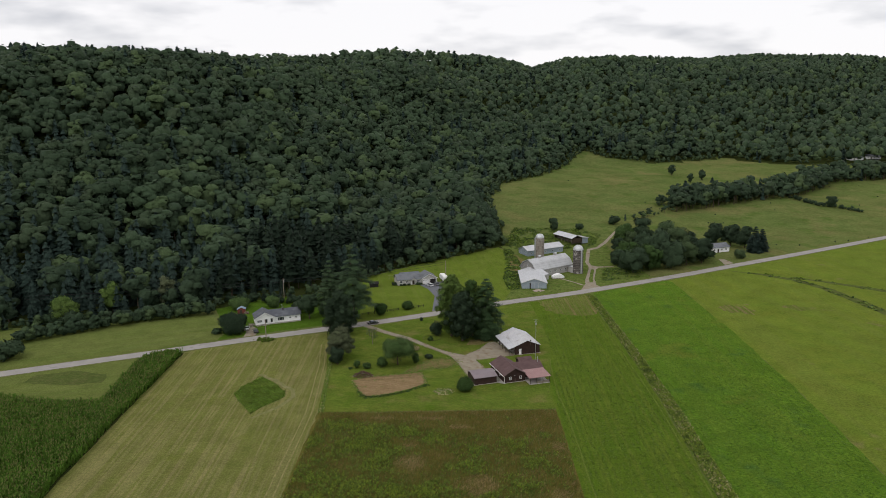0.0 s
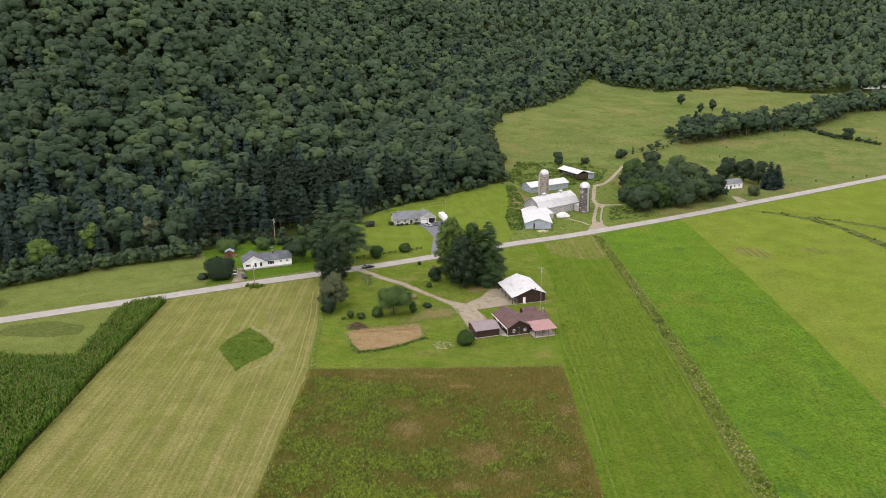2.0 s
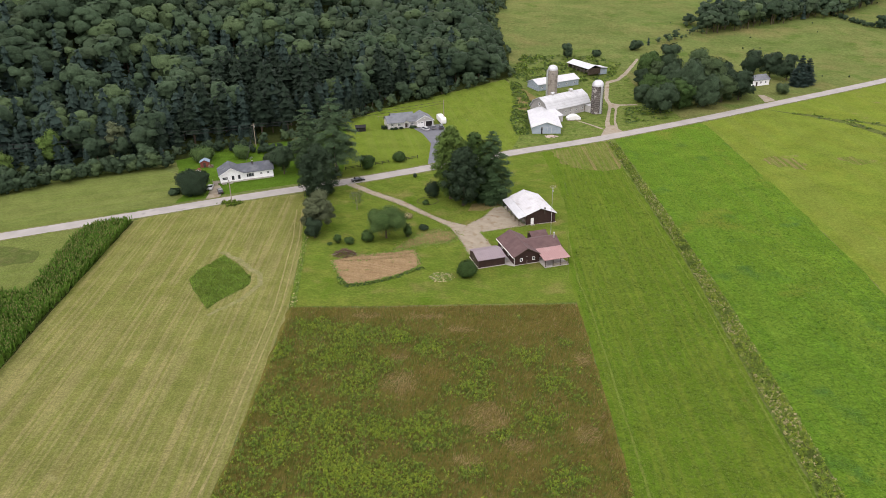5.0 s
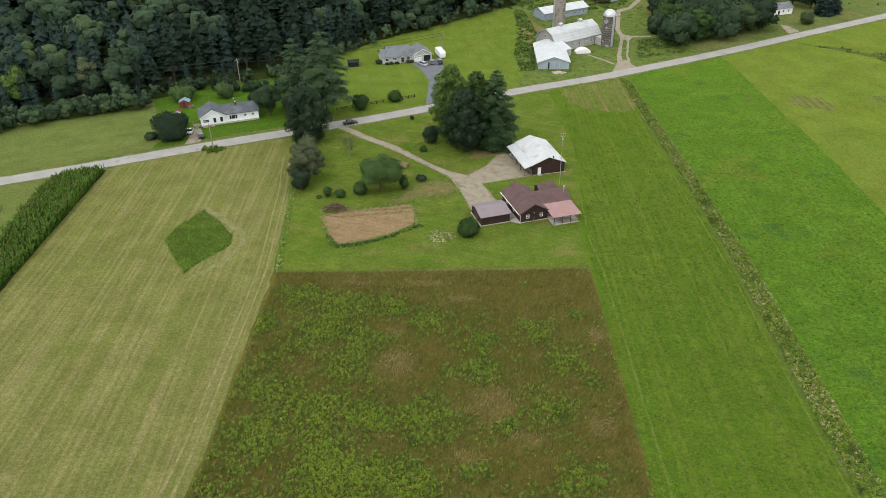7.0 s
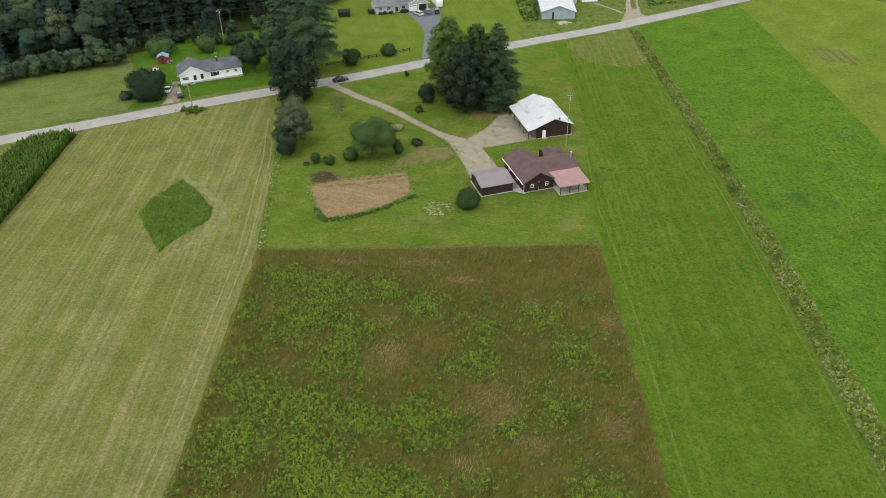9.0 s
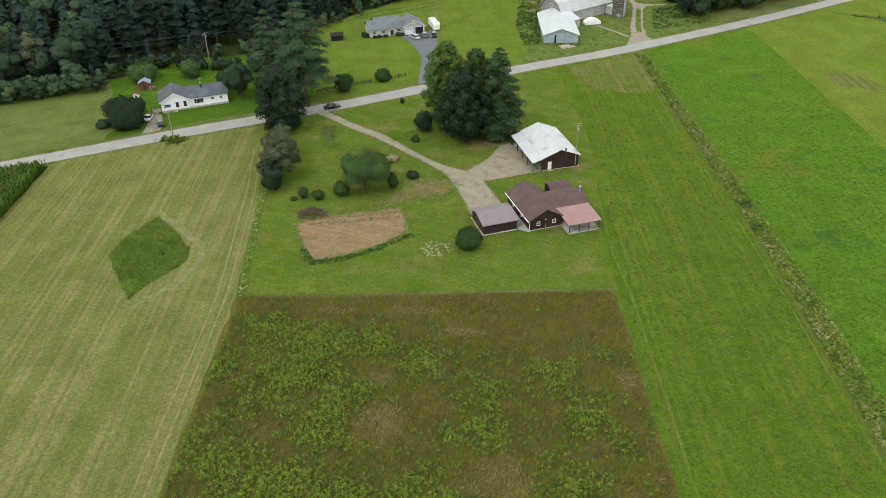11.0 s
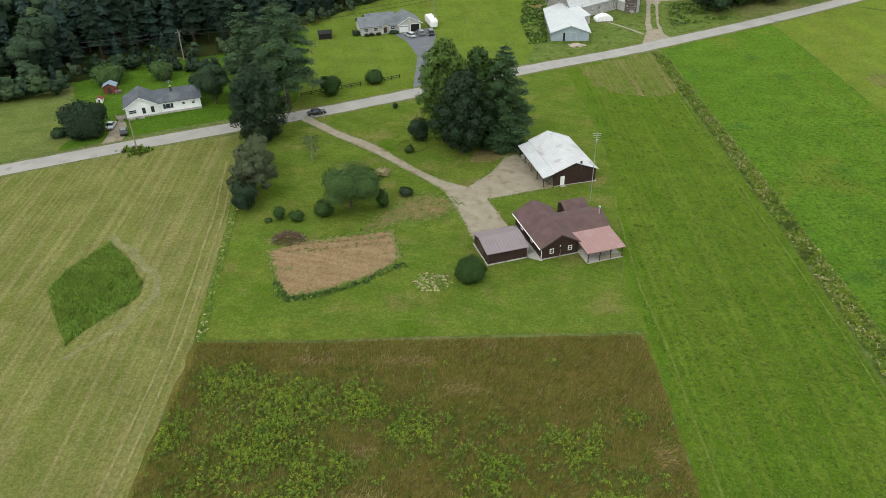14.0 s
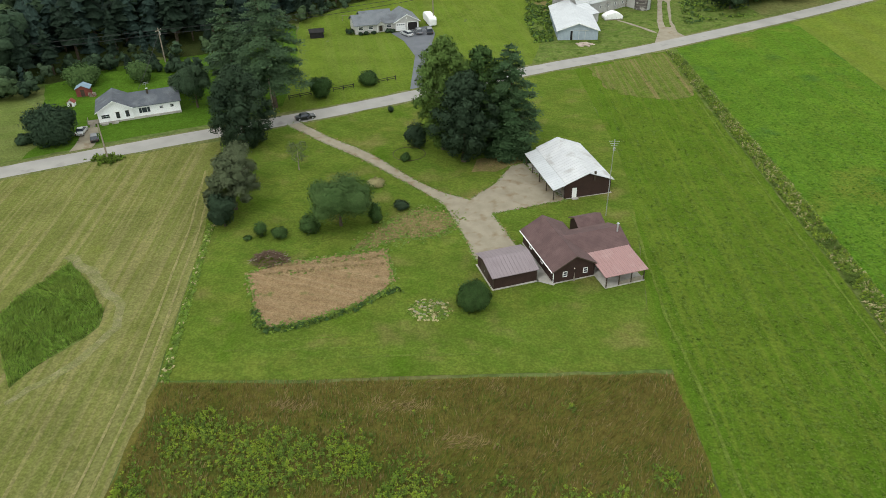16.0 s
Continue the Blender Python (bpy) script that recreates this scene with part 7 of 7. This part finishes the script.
def barn():
    t = thing("barn", (25.3, 366.0, 0.0), "weathered white gambrel barn with metal roof", "barn", turn=39.0)
    W, L = 11.5, 25.0
    out = [(0, 0), (W, 0), (W, 4.2), (W - 2.0, 6.9), (W / 2, 8.6), (2.0, 6.9), (0, 4.2)]
    part("wall", prism(bmesh.new(), out, 0, L, "x"), M["barn_wall"], t)
    lo = [(-0.5, 3.7), (2.0, 6.95), (W / 2, 8.65), (W - 2.0, 6.95), (W + 0.5, 3.7)]
    roof = lo + [(u, z + 0.16) for u, z in lo[::-1]]
    part("roof", prism(bmesh.new(), roof, -0.6, L + 0.5, "x"), M["white_metal"], t, "pale patched metal gambrel roof")
    bm = bmesh.new()
    for i in range(27):
        x = -0.5 + i * 0.96
        prism(bm, [(-0.5, 3.86), (2.0, 7.11), (W / 2, 8.81), (W / 2, 8.85), (2.0, 7.16), (-0.5, 3.91)], x, x + 0.05, "x")
    part("roof_rib", bm, M["clean_metal"], t)
    for x in (7.5, 18.5):
        v = part("ventilator", boxes((x - 0.6, x + 0.6, W / 2 - 0.6, W / 2 + 0.6, 8.5, 9.5)), M["barn_wall"], t)
        part("cap", gable_roof(x - 0.7, x + 0.7, W / 2 - 0.7, W / 2 + 0.7, 9.5, 9.9, "x", 0.1, 0.08), M["clean_metal"], v)
    for x in (3.0, 6.5, 10, 13.5, 17, 20.5):
        window(t, x, -0.02, 1.9, 0.9, 0.9)
    d = part("side_door", boxes((22.0, 24.2, -0.08, 0.0, 0.05, 2.6)), M["grey_wood"], t)
    part("handle", boxes((22.2, 22.3, -0.12, -0.08, 1.1, 1.4)), M["steel"], d)
    window(t, -0.02, 4.0, 2.0, 0.9, 1.0, "west"); window(t, -0.02, 7.5, 2.0, 0.9, 1.0, "west"); window(t, -0.02, W / 2, 5.8, 1.0, 1.2, "west")
    bm = bmesh.new()
    prism(bm, [(-6.0, 2.6), (0.0, 4.4), (0.0, 4.55), (-6.0, 2.75)], -1.5, 3.5, "x")
    part("link_roof", bm, M["clean_metal"], t)
    part("link_wall", boxes((-1.3, 3.3, -5.8, -0.01, 0, 2.7)), M["barn_wall"], t)
    part("conveyor", tube(bmesh.new(), [(2.0, -1.2, 0.3), (4.8, -0.5, 4.6)], [0.25, 0.25], 6), M["steel"], t)
    part("milk_house", boxes((22.4, 25.2, -3.6, -0.01, 0, 3.0)), M["barn_wall"], t)
    part("milk_house_roof", boxes((22.2, 25.4, -3.8, -0.01, 3.0, 3.18)), M["clean_metal"], t)
    return t


def silo(at, r, h, label, dome, mat):
    t = thing("silo", (*at, float(height(*at)) - 0.1), label, "silo", "silos beside the barn")
    part("wall", tube(bmesh.new(), [(0, 0, 0), (0, 0, h * 0.5), (0, 0, h)], [r, r, r], 32), mat, t)
    for i in range(14):
        z = 0.6 + i * (h - 0.8) / 13
        part("hoop", tube(bmesh.new(), [(0, 0, z), (0, 0, z + 0.05)], [r + 0.03, r + 0.03], 32), M["concrete"], t)
    if dome:
        ring = [(0, 0, h + r * 0.95 * math.sin(a)) for a in (0, 0.3, 0.6, 0.9, 1.2, 1.45)]
        part("dome", tube(bmesh.new(), ring, [(r + 0.06) * math.cos(a) for a in (0, 0.3, 0.6, 0.9, 1.2, 1.45)], 32), M["steel"], t, "dull metal dome")
    c = part("chute", tube(bmesh.new(), [(r + 0.35, 0, 0.5), (r + 0.35, 0, h)], [0.45, 0.45], 10), M["steel"], t)
    for k in range(int(h / 0.8)):
        part("rung", boxes((r + 0.8, r + 0.84, -0.25, 0.25, 0.6 + 0.8 * k, 0.64 + 0.8 * k)), M["steel"], c)
    t.rotation_euler = (0, 0, radians(-60 if r > 2.45 else 200))
    return t


def long_shed(at, w, l, turn, eave, ridge, roof, wall, label, open_side=False):
    t = thing("farm_shed", (*at, float(height(at[0] + 5, at[1])) - 0.2), label, "shed", "farm sheds behind the barn", turn)
    if open_side:
        part("back_wall", boxes((0, l, w - 0.2, w, 0, eave)), wall, t)
        part("side_wall", boxes((0, 0.2, 0, w - 0.2, 0, eave)), wall, t)
        part("side_wall", boxes((l - 0.2, l, 0, w - 0.2, 0, eave)), wall, t)
        # black panel before the back wall paints the bay's shade
        part("bay_shade", boxes((0.2, l - 0.2, w - 0.5, w - 0.25, 0, eave)), M["shade_black"], t)
        for i in range(6):
            x = 0.3 + i * (l - 0.6) / 5
            part("post", boxes((x - 0.12, x + 0.12, 0, 0.24, 0, eave)), M["grey_wood"], t)
        for i in range(4):
            part("hay_bale", tube(bmesh.new(), [(1.6 + i * l / 4.6, 2.4, 0.75), (3.0 + i * l / 4.6, 2.4, 0.75)], [0.75, 0.75], 12), M["pale_bark"], t)
    else:
        part("wall", gable_walls(0, l, 0, w, 0, eave, ridge, "x"), wall, t)
        for i in range(5):
            window(t, 2.5 + i * (l - 5) / 4, -0.02, eave * 0.55, 1.1, 0.8)
    part("roof", gable_roof(0, l, 0, w, eave, ridge, "x", 0.5), roof, t)
    return t


front_shed(); barn()
silo((29.6, 404.5), 2.4, 13.2, "pale concrete stave silo with metal dome", True, M["stave"])
silo((47.5, 377.6), 2.6, 12.4, "dark stained concrete stave silo with pale dome", True, M["dark_stave"])
long_shed((23.5, 413.5), 9.0, 25, 33, 3.6, 5.4, M["clean_metal"], M["blue_grey_wall"], "long white-roofed farm shed behind the barn")
open_shed = long_shed((41.8, 458.0), 7.5, 19, -61, 3.2, 4.6, M["clean_metal"], M["dark_wood"], "open-fronted farm shed with white roof", True)
part("annex_wall", boxes((12.2, 18.8, 7.51, 11.8, -0.6, 2.5)), M["blue_grey_wall"], open_shed)
part("annex_roof", prism(bmesh.new(), [(7.3, 3.3), (12.3, 2.5), (12.3, 2.62), (7.3, 3.42)], 11.8, 19.4, "x"), M["clean_metal"], open_shed)


def small_farm_things():
    t = thing("canopy_tent", (36.3, 366.5, 0.0), "low white tarpaulin-covered stack beside the barn", "tarp", turn=12)
    bm = prism(bmesh.new(), [(-2.9, 0), (2.9, 0), (3.0, 1.1), (1.6, 1.9), (0, 2.3), (-1.8, 1.8), (-3.0, 1.0)], -1.6, 1.6)
    bmesh.ops.bevel(bm, geom=bm.edges[:], offset=0.15, segments=2, affect="EDGES")
    part("cover", bm, M["white_paint"], t)
    part("base_board", boxes((-2.95, 2.95, -1.68, -1.6, 0, 0.3)), M["grey_wood"], t)
    for i in range(4):
        part("rope", tube(bmesh.new(), [(-2.2 + 1.45 * i, -1.63, 0.2), (-2.2 + 1.45 * i, -1.5, 1.9)], [0.03, 0.03], 5), M["grey_wood"], t)
    p = thing("rubble_heap", (25.0, 341.0, 0.0), "heap of broken pinkish stone before the shed", "rubble")
    r = random.Random(8)
    for k in range(60):
        bm = bmesh.new()
        bmesh.ops.create_icosphere(bm, subdivisions=1, radius=r.uniform(0.2, 0.5))
        a, d = r.uniform(0, 6.28), r.random() ** 0.7
        for v in bm.verts:
            v.co = Vector((v.co.x * 1.3 + math.cos(a) * d * 2.6, v.co.y + math.sin(a) * d * 1.6, v.co.z * 0.7 + 0.55 * (1 - d))) + Vector((r.uniform(-0.06, 0.06), r.uniform(-0.06, 0.06), 0))
        part("stone", bm, M["rubble"], p)
    b = thing("brush_pile", (-38.9, 230.2, 0.0), "heap of cut grey-brown branches", "brush pile")
    for k in range(240):
        a, d = r.uniform(0, 6.28), r.random() ** 0.6
        x, y, z = math.cos(a) * d * 3.2, math.sin(a) * d * 2.2, (1 - d) * 1.6 + 0.08
        e, l = r.uniform(0, 6.28), r.uniform(0.7, 1.7)
        path = [(x - math.cos(e) * l / 2, y - math.sin(e) * l / 2, max(0.05, z + r.uniform(-0.3, 0.3))), (x, y, z + 0.1), (x + math.cos(e) * l / 2, y + math.sin(e) * l / 2, max(0.05, z + r.uniform(-0.3, 0.4)))]
        part("branch", tube(bmesh.new(), path, [0.06, 0.05, 0.02], 5), M["brush"] if k % 9 else M["pale_bark"], b)
    s = thing("bed_edging", (-19.2, 270.2, 0.0), "thin dark edging ring round a lawn bed", "edging")
    for k in range(40):
        a0, a1 = 2 * math.pi * k / 40, 2 * math.pi * (k + 0.97) / 40
        part("edging_piece", tube(bmesh.new(), [(3.4 * math.cos(a0), 3.2 * math.sin(a0), 0.06), (3.4 * math.cos(a1), 3.2 * math.sin(a1), 0.06)], [0.07, 0.07], 5), M["dark_wood"], s)
    p2 = thing("paving_stones", (-11.4, 217.6, 0.0), "scattered pale stones in the flower bed", "stones")
    for k in range(40):
        bm = bmesh.new()
        bmesh.ops.create_icosphere(bm, subdivisions=1, radius=r.uniform(0.1, 0.2))
        a, d = r.uniform(0, 6.28), 2.9 * r.random() ** 0.5
        for v in bm.verts:
            v.co = Vector((v.co.x * 1.7 + math.cos(a) * d, v.co.y + math.sin(a) * d * 0.9, v.co.z * 0.6 + 0.06))
        part("stone", bm, M["stone"], p2)
    m = thing("mailbox", (-61.3, 281.0, 0.0), "dark mailbox on a post by the road", "mailbox", turn=25)
    part("post", boxes((-0.06, 0.06, -0.06, 0.06, -0.2, 1.05)), M["grey_wood"], m)
    part("box", boxes((-0.15, 0.15, -0.3, 0.3, 1.05, 1.35)), M["dark_wood"], m)


small_farm_things()


def far_house(at, turn, w, d, label):
    t = thing("house", (*at, float(height(*at)) - 0.1), label, "house", "far houses", turn)
    part("wall", gable_walls(0, w, 0, d, 0.0, 3.0, 4.8, "x"), M["white_siding"], t)
    part("roof", gable_roof(0, w, 0, d, 3.0, 4.8, "x", 0.4), M["grey_shingle"], t)
    part("door", boxes((w * 0.3, w * 0.3 + 1, -0.06, 0, 0.1, 2.1)), M["dark_wood"], t)
    for u in (0.12, 0.55, 0.8):
        window(t, w * u, -0.02, 1.7, 1.0, 1.1)
    window(t, w + 0.02, d / 2, 1.7, 1.0, 1.1, "east")


far_house((129.3, 426.5), 24, 12.0, 7.0, "small white house beside dark spruces")
far_house((386, 826), 10, 16.0, 9.0, "white farmhouse far across the valley")
far_house((408, 836), -15, 14.0, 8.0, "pale building far across the valley")
